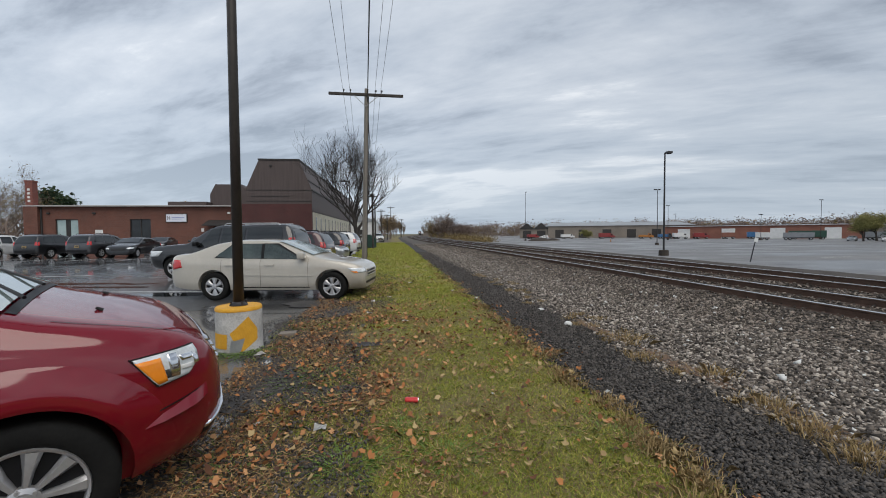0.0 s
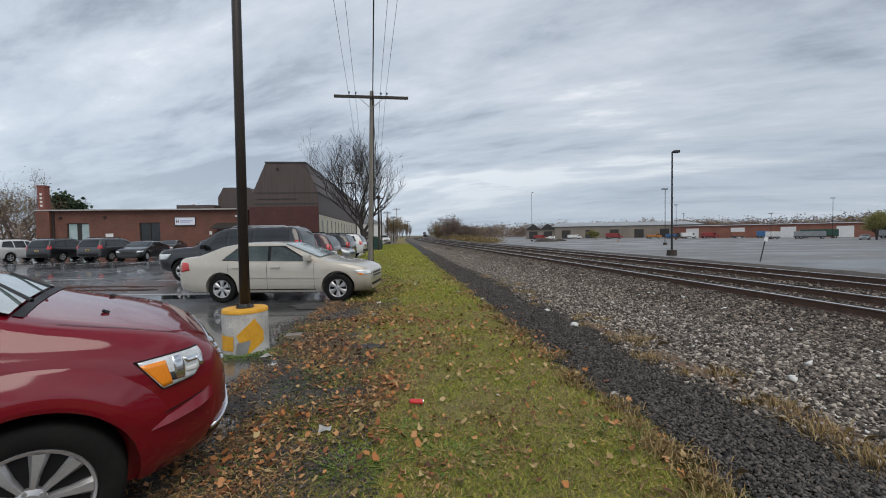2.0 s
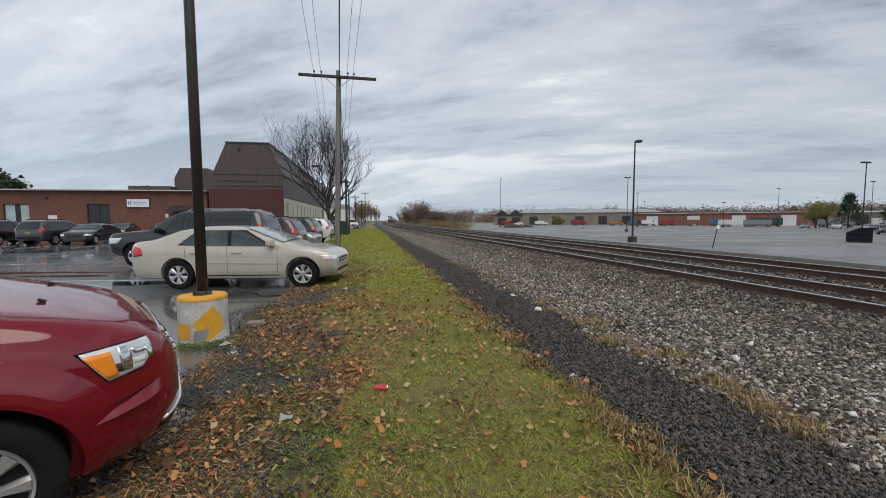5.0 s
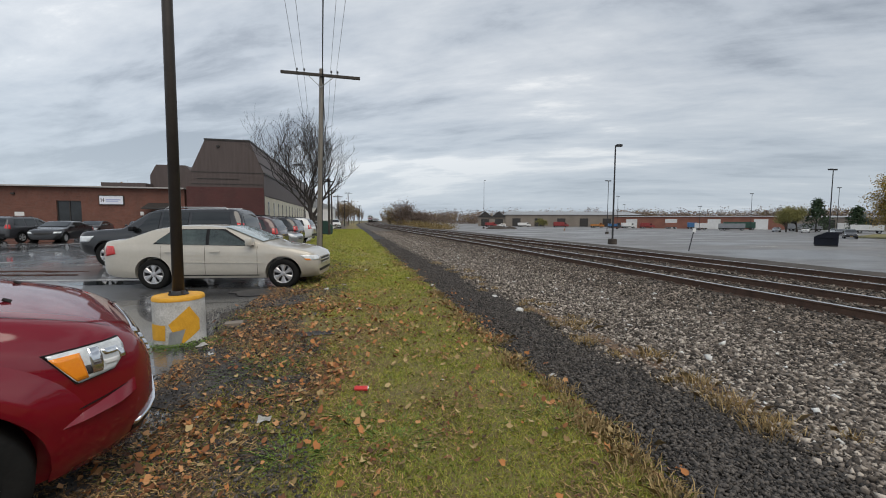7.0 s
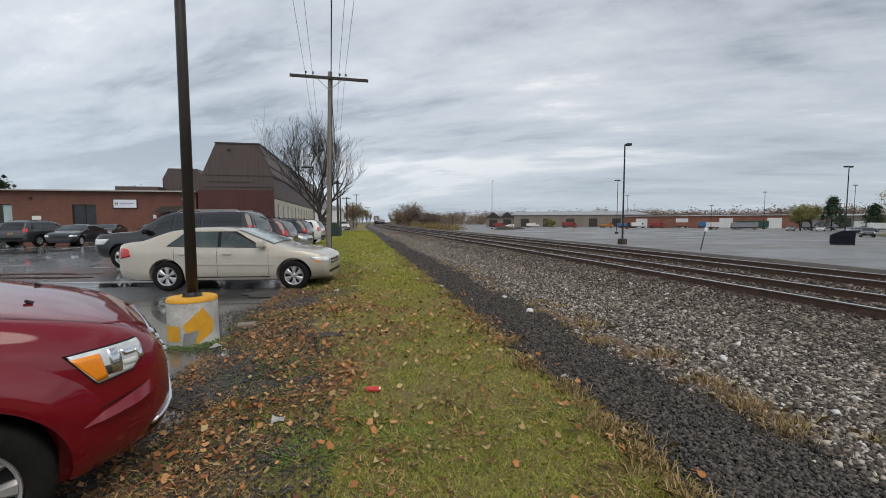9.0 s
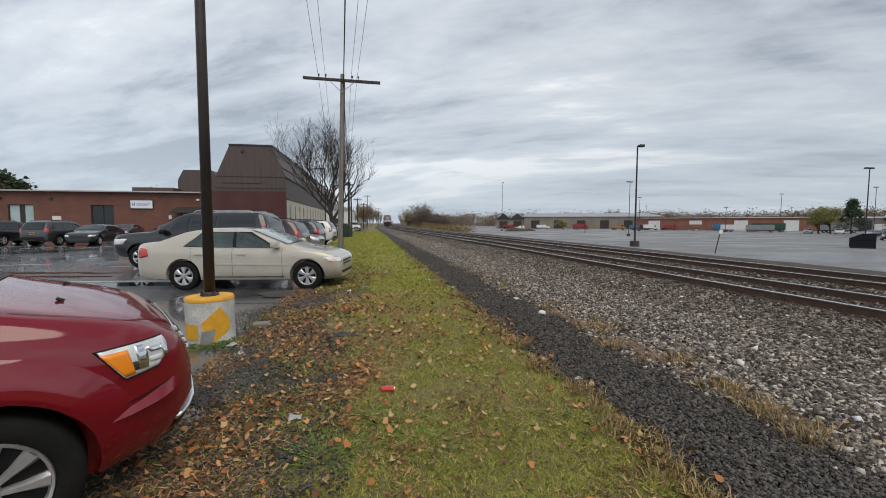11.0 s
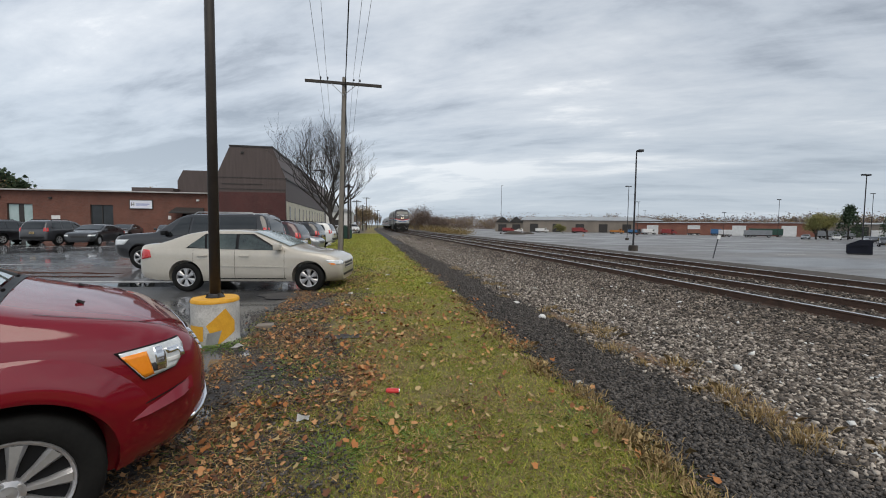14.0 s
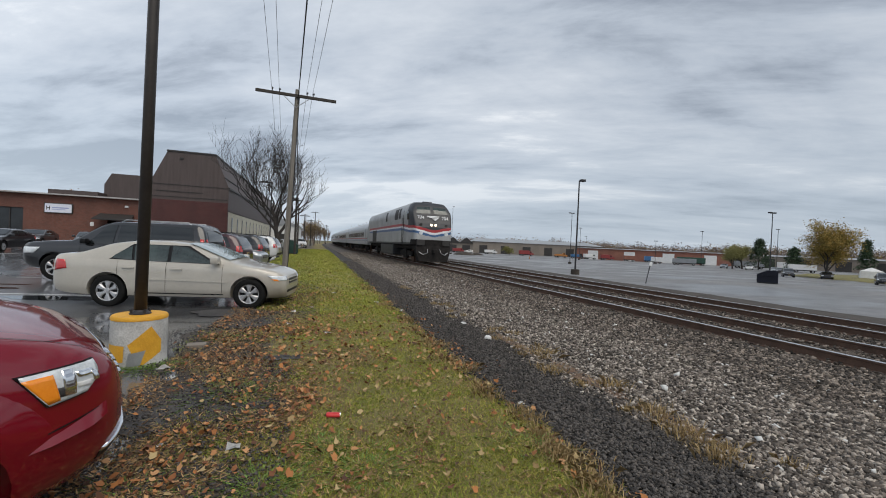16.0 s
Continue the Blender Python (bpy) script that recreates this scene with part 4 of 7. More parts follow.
def make_minivan(m):
    van = make_car("minivan", M["red_paint"], m, "deep red minivan with chrome grille, parked nose to the verge", "minivan", glass="glass_green")
    L = CAR_CACHE["minivan"]
    body = [o for o in van.children if o.name.startswith("body")][0]
    for s in (-1, 1):
        def lens(d, z, o):
            # the lamp's nose end swells forward at mid height
            w, h = max(0.0, min(1.0, (57 - d) / 8)), max(0.0, min(1.0, (z - 0.765) / 0.15))
            return L.polar(d - 2.2 * w * math.sin(math.pi * h), z, s, 0.0, o)
        bm = slab_patch(bmesh.new(), lens, ((52.0, 0.768), (60.5, 0.742), (66.5, 0.905), (48.5, 0.918)), 16, 8, 0.012)
        lamp = part("headlight", bm, M["lens_clear"], van, "clear headlight with an amber corner", smooth=True)
        bm = slab_patch(bmesh.new(), lens, ((58.2, 0.760), (60.6, 0.752), (65.8, 0.885), (59.6, 0.890)), 8, 6, 0.016)
        part("indicator", bm, M["lens_amber"], lamp, "amber indicator lens", smooth=True)
        for d0, d1, za, zb, mm in ((55.0, 57.2, 0.775, 0.90, "chrome"), (51.5, 54.6, 0.800, 0.825, "white_wall"), (51.0, 54.6, 0.850, 0.880, "chrome"), (50.2, 51.4, 0.815, 0.865, "chrome"), (57.3, 58.2, 0.775, 0.820, "dark_trim")):
            bm = slab_patch(bmesh.new(), lens, ((d0, za), (d1, za), (d1 + 0.5, zb), (d0 + 0.3, zb)), 4, 3, 0.017)
            part("reflector", bm, M[mm], lamp, smooth=True)
        for q in (((52, 0.765), (60.6, 0.738), (60.6, 0.742), (52, 0.769)), ((48.4, 0.918), (66.9, 0.905), (66.9, 0.909), (48.4, 0.922)), ((60.3, 0.740), (60.8, 0.740), (66.9, 0.907), (66.4, 0.907))):
            bm = slab_patch(bmesh.new(), lens, q, 12, 1, 0.013)
            part("lamp_edge", bm, M["black_plastic"], lamp)
        bm = slab_patch(bmesh.new(), lambda d, z, o: L.polar(d, z, s, 0.0, o), ((16, 0.52), (43, 0.37), (43, 0.395), (16, 0.575)), 14, 2, 0.016)
        part("bumper_strip", bm, M["chrome"], van, smooth=True)
        bm = slab_patch(bmesh.new(), lambda d, z, o: L.polar(d, z, s, 0.0, o), ((18, 0.43), (42, 0.315), (43, 0.365), (17, 0.51)), 10, 3, 0.006)
        part("fog_recess", bm, M["black_plastic"], van)
        # raised band across the bumper, sloping outwards to its lower edge
        def band(d, v):
            k = (66 - d) / 20
            lo, hi = 0.522 + 0.085 * k, 0.542 + 0.135 * k
            z = lo + (hi - lo) * max(0.0, v)
            off = 0.03 * (1 - max(0.0, v)) * min(1.0, 3 * k + 0.1, 3.3 - 3 * k) if v >= 0 else 0.0
            return L.polar(d, z - (0.012 if v < 0 else 0), s, 0.0, off + 0.002)
        bm = patch(bmesh.new(), band, ((66, 0), (46, 0), (46, 1), (66, 1)), 16, 4)
        patch(bm, band, ((66, -1), (46, -1), (46, 0), (66, 0)), 16, 1)
        part("bumper_crease", bm, M["red_paint"], body, smooth=True, sharp=40)
        bm = slab_patch(bmesh.new(), lambda x, z, o: L.side(x, z, s, o), ((0.40, 0.575), (0.72, 0.655), (0.72, 0.661), (0.40, 0.581)), 10, 1, 0.004)
        part("bumper_gap", bm, M["black_plastic"], body)
        # flared wheel arch: a crest round the opening that slopes back into the wing
        def flare(deg, r):
            a = radians(deg)
            f = max(0.0, min(1.0, (deg - 5) / 40, (178 - deg) / 40))
            off = float(np.interp(r, (0.405, 0.425, 0.475, 0.53, 0.61), (0.024, 0.036, 0.038, 0.022, -0.004)))
            return L.side(r * math.cos(a), 0.36 + r * math.sin(a), s, off * f + 0.001 if r < 0.6 else -0.004)
        bm = patch(bmesh.new(), flare, ((2, 0.407), (178, 0.407), (178, 0.61), (2, 0.61)), 36, 12)
        part("arch_flare", bm, M["red_paint"], body, smooth=True)
    for k, (z0, z1) in enumerate(((0.865, 0.89), (0.815, 0.84), (0.765, 0.79), (0.715, 0.74))):
        hw = 0.52 - 0.03 * k
        bm = slab_patch(bmesh.new(), lambda y, z, o: L.front(y, z, o), ((-hw, z0), (hw, z0), (hw, z1), (-hw, z1)), 12, 2, 0.016)
        part("grille_bar", bm, M["chrome"], van, smooth=True)
    bm = patch(bmesh.new(), lambda y, z: L.front(y, z, 0.003), ((-0.42, 0.70), (0.42, 0.70), (0.52, 0.885), (-0.52, 0.885)), 10, 4)
    part("grille", bm, M["dark_trim"], van)
    # bonnet seams, cowl and wipers
    for s in (-1, 1):
        bm = patch(bmesh.new(), lambda x, f: L.top(x, s * (L.at(x)[-4, 0] * f), 0.003), ((0.66, 0.985), (0.1, 0.985), (0.1, 0.995), (0.66, 0.995)), 14, 1)
        part("bonnet_seam", bm, M["black_plastic"], body)
        bm = bmesh.new()
        tube(bm, [L.top(0.28, s * 0.42, 0.0), L.top(0.25, s * 0.42, 0.014)], [0.014, 0.008], 8)
        part("washer_jet", bm, M["black_plastic"], van)
        bm = bmesh.new()
        p = [L.top(-0.02, -0.55 + 0.62 * (s > 0), 0.05), L.top(-0.20, -0.18 + 0.62 * (s > 0), 0.035), L.top(-0.30, 0.10 + 0.55 * (s > 0), 0.03)]
        tube(bm, p, [0.010, 0.008, 0.006], 6)
        part("wiper", bm, M["black_plastic"], van)
    bm = patch(bmesh.new(), lambda x, f: L.top(x, f * (L.at(x)[-4, 0]), 0.006), ((-0.02, -0.93), (-0.06, -0.93), (-0.06, 0.93), (-0.02, 0.93)), 4, 10)
    part("cowl", bm, M["black_plastic"], van)
    return van


VAN_POSE = pose(-2.17, 3.09, 0, 0, 0, 31)
make_minivan(VAN_POSE)
SEDAN_POSE = pose(-1.30, 10.79, 0, 0, 0, -9)
sedan = make_car("sedan", M["beige_paint"], SEDAN_POSE, "champagne beige four-door sedan parked at the verge", "sedan", glass="glass_green")
LS = CAR_CACHE["sedan"]
for s in (-1, 1):
    bm = slab_patch(bmesh.new(), lambda x, z, o: LS.side(x, z, s, o), ((-0.46, 0.575), (-2.32, 0.60), (-2.32, 0.618), (-0.46, 0.593)), 24, 1, 0.014)
    if s:
        part("side_moulding", bm, M["beige_paint"], sedan)
    bm = slab_patch(bmesh.new(), lambda d, z, o: LS.polar(d, z, s, 0.1, o), ((58, 0.635), (63.5, 0.64), (68, 0.68), (60, 0.675)), 4, 2, 0.011)
    part("indicator", bm, M["lens_amber"], sedan)
bm = patch(bmesh.new(), lambda y, z: LS.front(y, z, 0.009), ((-0.55, 0.36), (0.55, 0.36), (0.60, 0.42), (-0.60, 0.42)), 8, 2)
part("air_intake", bm, M["black_plastic"], sedan)
make_car("big_suv", M["black_paint"], pose(-7.57, 16.5, 0, 0, 0, 172), "large black sport utility vehicle with silver roof rails", "suv", rim="alloy")
make_car("suv", M["maroon_paint"], pose(-6.7, 20.2, 0, 0, 0, 172), "dark maroon crossover parked tail to the verge", "suv")
make_car("sedan", M["silver_paint"], pose(-3.3, 23.2, 0, 0, 0, -8), "silver sedan parked nose to the verge", "sedan", glass="glass_green")
make_car("suv", M["black_paint"], pose(-6.6, 26.2, 0, 0, 0, 172), "black boxy suv with roof rails", "suv")
make_car("suv", M["white_paint"], pose(-6.3, 31.2, 0, 0, 0, 172), "white crossover suv with dark wheels", "suv", rim="dark_metal")
# rows before the brick building
make_car("suv", M["white_paint"], pose(-29.0, 36.0, 0, 0, 0, 84), "white crossover parked facing the brick building", "suv")
make_car("suv", M["black_paint"], pose(-25.2, 35.6, 0, 0, 0, 84), "black boxy minivan parked facing the brick building", "minivan")
make_car("suv", M["grey_paint"], pose(-21.6, 35.2, 0, 0, 0, 84), "dark grey crossover parked facing the brick building", "suv")
make_car("sedan", M["black_paint"], pose(-19.3, 31.9, 0, 0, 0, -84), "black luxury sedan with chrome grille, facing out", "sedan")
make_car("sedan", M["black_paint"], pose(-17.2, 39.0, 0, 0, 0, -70), "black sedan parked near the brick building", "sedan")
make_car("sedan", M["white_paint"], pose(-15.0, 42.4, 0, 0, 0, -75), "white sedan parked near the brick building", "sedan")
make_car("sedan", M["grey_paint"], pose(-22.9, 42.5, 0, 0, 0, -80), "grey sedan parked near the brick building", "sedan")
# along the road past the tree
make_car("sedan", M["white_paint"], pose(-3.6, 66, 0, 0, 0, -60), "white sedan parked beyond the bare tree", "sedan")
make_car("suv", M["white_paint"], pose(-2.6, 80, 0, 0, 0, -80), "white suv parked beyond the bare tree", "suv")
make_car("sedan", M["silver_paint"], pose(-5.2, 74, 0, 0, 0, -75), "silver sedan parked beyond the bare tree", "sedan")

# ---- the train ----


def rail_body(length, w, top, shoulder, roof_half, zlow, nose):
    """nose: rows of x, top, half width for the front end; empty for a flat end."""
    xs = {0.0, -length}
    if nose:
        xs |= {round(-k * 0.003, 4) for k in range(0, 30)} | {round(-0.09 - k * 0.01, 4) for k in range(0, 24)} | {round(-0.33 - k * 0.04, 3) for k in range(0, 70)}
    xs |= {-k * 0.5 for k in range(1, int(length / 0.5) + 1)}
    nx, nt, nw = ([n[i] for n in nose][::-1] for i in range(3)) if nose else ([0], [top], [w])

    def section(x):
        zt, ww = float(np.interp(x, nx, nt)), float(np.interp(x, nx, nw))
        zs = min(shoulder, zt - 0.12)
        k = max(0.0, min(1.0, (zt - shoulder) / max(top - shoulder, 0.01)))
        rh = ww - (w - roof_half) * k - 0.10
        r = [(0, zlow), (ww * 0.9, zlow), (ww, zlow + 0.06)]
        for t in np.linspace(0, 1, 36)[1:]:
            r.append((ww, zlow + 0.06 + (zs - zlow - 0.06) * t))
        for t in np.linspace(0, 1, 8)[1:]:
            a = t * math.pi / 2
            r.append((rh + (ww - rh) * math.cos(a), zs + (zt - zs) * math.sin(a)))
        r += [(rh * f, zt + 0.03 - 0.02 * f) for f in (0.86, 0.72, 0.58, 0.44, 0.30, 0.15, 0.0)]
        return r
    return Loft(xs, section)


def bogie(parent, x, r=0.51, base=2.7):
    bm = bmesh.new()
    for s in (-1, 1):
        box(bm, x - base / 2 - 0.5, x + base / 2 + 0.5, s * 0.95 - 0.09, s * 0.95 + 0.09, 0.42, 0.80, 0.03)
        box(bm, x - 0.45, x + 0.45, s * 0.98 - 0.14, s * 0.98 + 0.14, 0.25, 0.95, 0.04)
    box(bm, x - 0.4, x + 0.4, -1.0, 1.0, 0.5, 0.95)
    b = part("bogie", bm, M["undergear"], parent)
    for dx in (-base / 2, base / 2):
        for s in (-1, 1):
            bm = bmesh.new()
            tube(bm, [(x + dx, s * 0.68, r), (x + dx, s * 0.82, r)], [r + 0.02, r], 20)
            part("rail_wheel", bm, M["rail_rust"], b)
    return b


def text_plate(body, size, parent, m, material, name="number"):
    cu = bpy.data.curves.new(name, "FONT")
    cu.body, cu.size, cu.align_x, cu.align_y, cu.extrude = body, size, "CENTER", "CENTER", 0.008
    cu.materials.append(material)
    ob = new(name, cu)
    ob.parent = parent
    ob.matrix_basis = m
    return ob


def make_loco():
    loco = thing("locomotive", pose(TRACK_X, 0, RAIL_Z), "grey and silver diesel locomotive with red, white and blue stripes", "locomotive")
    nose = [(0.0, 1.60, 1.18), (-0.03, 2.05, 1.24), (-0.07, 2.45, 1.30), (-0.18, 2.75, 1.38), (-0.42, 3.20, 1.45), (-0.72, 3.62, 1.48), (-1.05, 4.0, 1.50), (-1.35, 4.20, 1.52), (-1.9, 4.28, 1.525), (-25, 4.28, 1.525)]
    L = rail_body(20.9, 1.525, 4.28, 3.45, 1.02, 1.22, nose)
    bm = L.mesh()
    body = part("body", bm, M["loco_silver"], loco, smooth=True, sharp=40)
    for k in ("loco_grey", "stripe_red", "stripe_white", "stripe_blue", "undergear"):
        body.data.materials.append(M[k])
    for p in body.data.polygons:
        x, y, z = p.center
        # stripes sweep level along the side and dip to a point on the nose
        s = 2.36 - 0.30 * max(0.0, 1 - abs(y) / 1.45) * (1 if x > -1.2 else 0) + 0.20 * max(0.0, min(1.0, (-x - 1.0) / 2.5))
        d = z - s
        edge = -2.2 - 1.0 * (2.9 - z)
        if x < -19.9:
            p.material_index = 0
        elif x > -0.9 and z < 1.62:
            p.material_index = 5
        elif x < -0.9 and z < 1.42:
            p.material_index = 1
        elif 0.02 < d < 0.20:
            p.material_index = 2
        elif -0.11 < d <= 0.02:
            p.material_index = 3
        elif -0.27 < d <= -0.12:
            p.material_index = 4
        elif d >= 0.20 and x > -1.55 - 0.9 * max(0, z - 2.8) * 0.3:
            p.material_index = 1
        elif z > 4.15 and x > -3.0:
            p.material_index = 1
    # windscreens
    for s in (-1, 1):
        bm = slab_patch(bmesh.new(), lambda y, z, o: L.front(y, z, o), ((s * 0.12, 3.42), (s * 1.20, 3.40), (s * 1.06, 3.86), (s * 0.12, 3.92)), 6, 5, 0.02)
        part("windscreen", bm, M["glass_green"], loco, "tinted cab windscreen reflecting the sky")
        bm = slab_patch(bmesh.new(), lambda x, z, o: L.side(x, z, s, o), ((-1.30, 3.0), (-1.95, 3.0), (-1.95, 3.62), (-1.55, 3.62)), 3, 3, 0.02)
        part("cab_window", bm, M["dark_opening"], loco)
        for x0 in (-4.1, -5.0, -5.7, -9.6):
            bm = slab_patch(bmesh.new(), lambda x, z, o: L.side(x, z, s, o), ((x0, 3.15), (x0 - 0.65, 3.15), (x0 - 0.65, 3.95), (x0, 3.95)), 2, 4, 0.012)
            part("grille_panel", bm, M["dark_trim"], loco)
        bm = slab_patch(bmesh.new(), lambda x, z, o: L.side(x, z, s, o), ((-15.2, 1.35), (-17.6, 1.35), (-17.6, 2.5), (-15.2, 2.5)), 3, 3, 0.012)
        part("air_intake", bm, M["dark_trim"], loco)
        bm = slab_patch(bmesh.new(), lambda x, z, o: L.side(x, z, s, o), ((-3.0, 1.3), (-3.12, 1.3), (-3.12, 3.7), (-3.0, 3.7)), 1, 6, 0.015)
        part("door_gap", bm, M["dark_trim"], loco)
        bm = bmesh.new()
        tube(bm, [(-2.85, s * 1.58, 1.3), (-2.85, s * 1.58, 3.2)], [0.02] * 2, 6)
        tube(bm, [(-3.3, s * 1.58, 1.3), (-3.3, s * 1.58, 3.2)], [0.02] * 2, 6)
        part("grab_rail", bm, M["dark_trim"], loco)
        # marker lights and number boards
        bm = bmesh.new()
        x = L.front(s * 0.95, 2.62)[0]
        tube(bm, [(x - 0.05, s * 0.95, 2.62), (x + 0.04, s * 0.95, 2.62)], [0.11, 0.10], 14)
        part("marker_light", bm, M["dark_trim"], loco)
        bm = bmesh.new()
        x = L.front(s * 0.95, 2.05)[0]
        tube(bm, [(x - 0.05, s * 0.95, 2.05), (x + 0.05, s * 0.95, 2.05)], [0.15, 0.13], 14)
        part("ditch_light", bm, M["lens_clear"], loco)
        bm = bmesh.new()
        x = L.front(s * 0.16, 2.62)[0]
        tube(bm, [(x - 0.05, s * 0.16, 2.62), (x + 0.03, s * 0.16, 2.62)], [0.10, 0.085], 16)
        part("headlamp", bm, M["headlamp_glow"], loco, "lit twin headlamp")
        bm = bmesh.new()
        box(bm, -0.06, 0.10, s * 0.95 - 0.28, s * 0.95 + 0.28, 1.22, 1.62, 0.03)
        part("step_box", bm, M["dark_trim"], loco)
        x = L.front(s * 0.92, 3.12)[0]
        text_plate("704", 0.34, loco, Matrix.Translation((x + 0.05, s * 0.92, 3.12)) @ Euler((radians(90), 0, radians(90))).to_matrix().to_4x4() @ pose(0, 0, 0, -24), M["stripe_white"])
    # winged badge as plain shapes
    x = L.front(0, 3.08)[0] + 0.05
    for k, (y0, y1, z0, z1) in enumerate(((-0.52, 0.52, 3.20, 3.26), (-0.34, 0.48, 3.11, 3.17), (-0.10, 0.36, 3.02, 3.08), (0.05, 0.22, 2.93, 2.99))):
        bm = bmesh.new()
        f = [bm.verts.new((x + (3.1 - z) * 0.72 + d, y, z)) for d in (0, 0.02) for y, z in ((y0, z1), (y1, z1), (y1 - 0.08, z0), (y0 + 0.12, z0))]
        for q in ((0, 1, 2, 3), (7, 6, 5, 4), (0, 4, 5, 1), (1, 5, 6, 2), (2, 6, 7, 3), (3, 7, 4, 0)):
            bm.faces.new([f[i] for i in q])
        part("badge", bm, M["stripe_white"], loco)
    # pilot, coupler, tank, bogies, roof gear
    bm = bmesh.new()
    v = []
    for x, hw, z in ((0.18, 1.05, 0.16), (0.10, 1.25, 0.75), (0.0, 1.30, 1.22)):
        v.append([bm.verts.new((x, -hw, z)), bm.verts.new((x + 0.10, 0, z)), bm.verts.new((x, hw, z)), bm.verts.new((x - 0.7, hw, z)), bm.verts.new((x - 0.7, -hw, z))])
    for a, b in zip(v, v[1:]):
        for k in range(5):
            bm.faces.new((a[k], a[(k + 1) % 5], b[(k + 1) % 5], b[k]))
    bm.faces.new(v[0]), bm.faces.new(v[-1])
    part("pilot", bm, M["undergear"], loco, "dark snow plough pilot")
    bm = bmesh.new()
    box(bm, 0.1, 0.55, -0.14, 0.14, 0.72, 0.98, 0.03)
    part("coupler", bm, M["undergear"], loco)
    for s in (-1, 1):
        bm = bmesh.new()
        tube(bm, [(0.15, s * 0.45, 1.0), (0.35, s * 0.5, 0.75), (0.25, s * 0.8, 0.62), (0.1, s * 1.1, 0.8)], [0.025] * 4, 6)
        part("air_hose", bm, M["galv"], loco)
    bm = bmesh.new()
    box(bm, -13.4, -7.4, -1.35, 1.35, 0.35, 1.24, 0.1)
    part("fuel_tank", bm, M["loco_grey"], loco)
    bm = bmesh.new()
    box(bm, -20.8, -0.6, -1.2, 1.2, 0.95, 1.24)
    part("underframe", bm, M["undergear"], loco)
    bogie(loco, -3.9), bogie(loco, -17.0)
    for x0, x1, h in ((-1.9, -2.2, 0.09), (-6.5, -8.2, 0.14), (-12.0, -14.5, 0.12)):
        bm = bmesh.new()
        box(bm, x1, x0, -0.35, 0.35, 4.26, 4.28 + h, 0.03)
        part("roof_unit", bm, M["loco_grey"], loco)
    return loco


TRAIN_SCALE = 1.06


def make_coach():
    c = thing("passenger_coach", pose(TRACK_X, -40, RAIL_Z), "stainless steel passenger coach with a dark window band", "railway coach", "coaches")
    L = rail_body(25.6, 1.56, 3.86, 2.75, 0.85, 1.05, [])
    part("body", L.mesh(), M["coach_steel"], c, smooth=True, sharp=40)
    for s in (-1, 1):
        for k in range(17):
            x0 = -3.2 - k * 1.15
            bm = slab_patch(bmesh.new(), lambda x, z, o: L.side(x, z, s, o), ((x0, 2.05), (x0 - 0.85, 2.05), (x0 - 0.85, 2.62), (x0, 2.62)), 2, 3, 0.012)
            part("window", bm, M["dark_opening"], c)
        for z0, z1, k in ((1.78, 1.90, "stripe_red"), (1.68, 1.78, "stripe_white"), (1.56, 1.68, "stripe_blue")):
            bm = slab_patch(bmesh.new(), lambda x, z, o: L.side(x, z, s, o), ((-0.05, z0), (-25.5, z0), (-25.5, z1), (-0.05, z1)), 20, 1, 0.008)
            part("stripe", bm, M[k], c)
        for x0 in (-1.0, -23.7):
            bm = slab_patch(bmesh.new(), lambda x, z, o: L.side(x, z, s, o), ((x0, 1.12), (x0 - 0.8, 1.12), (x0 - 0.8, 3.0), (x0, 3.0)), 2, 4, 0.010)
            part("door", bm, M["galv"], c)
    bm = bmesh.new()
    box(bm, -0.3, 0.45, -0.75, 0.75, 1.15, 3.35, 0.05)
    part("gangway", bm, M["undergear"], c)
    bm = bmesh.new()
    for x0, x1 in ((-7.0, -9.5), (-10.2, -14.0), (-15.0, -17.8)):
        box(bm, x1, x0, -1.2, 1.2, 0.45, 1.08, 0.04)
    part("underfloor_gear", bm, M["undergear"], c)
    bogie(c, -3.6), bogie(c, -22.0)
    return c


loco = make_loco()
coach = make_coach()
loco.scale = (TRAIN_SCALE, TRAIN_SCALE, TRAIN_SCALE * 1.06)
coach.scale = (TRAIN_SCALE,) * 3
TRAIN = [(loco, 0.0, 20.9)]
for k in range(5):
    c = coach if k == 0 else copy_thing(coach, pose(TRACK_X, -40, RAIL_Z))
    TRAIN.append((c, (21.8 + k * 26.3) * TRAIN_SCALE, 25.6 * TRAIN_SCALE))
LIGHT_Y16, SPEED = 29.5, 29.1


def motions():
    """The train runs towards the camera at a steady speed along the curve."""
    for ob, back, length in TRAIN:
        rows = []
        for k in range(161):
            t = k / 10
            y0 = LIGHT_Y16 + SPEED * (16 - t) + back
            y1 = y0 + length
            x0, x1 = TRACK_X + track_bend(y0), TRACK_X + track_bend(y1)
            ang = math.degrees(math.atan2(y0 - y1, x0 - x1))
            rows.append((t, pose(x0, y0, RAIL_Z, 0, 0, ang)))
        walk(ob, rows)

# ---- poles ----


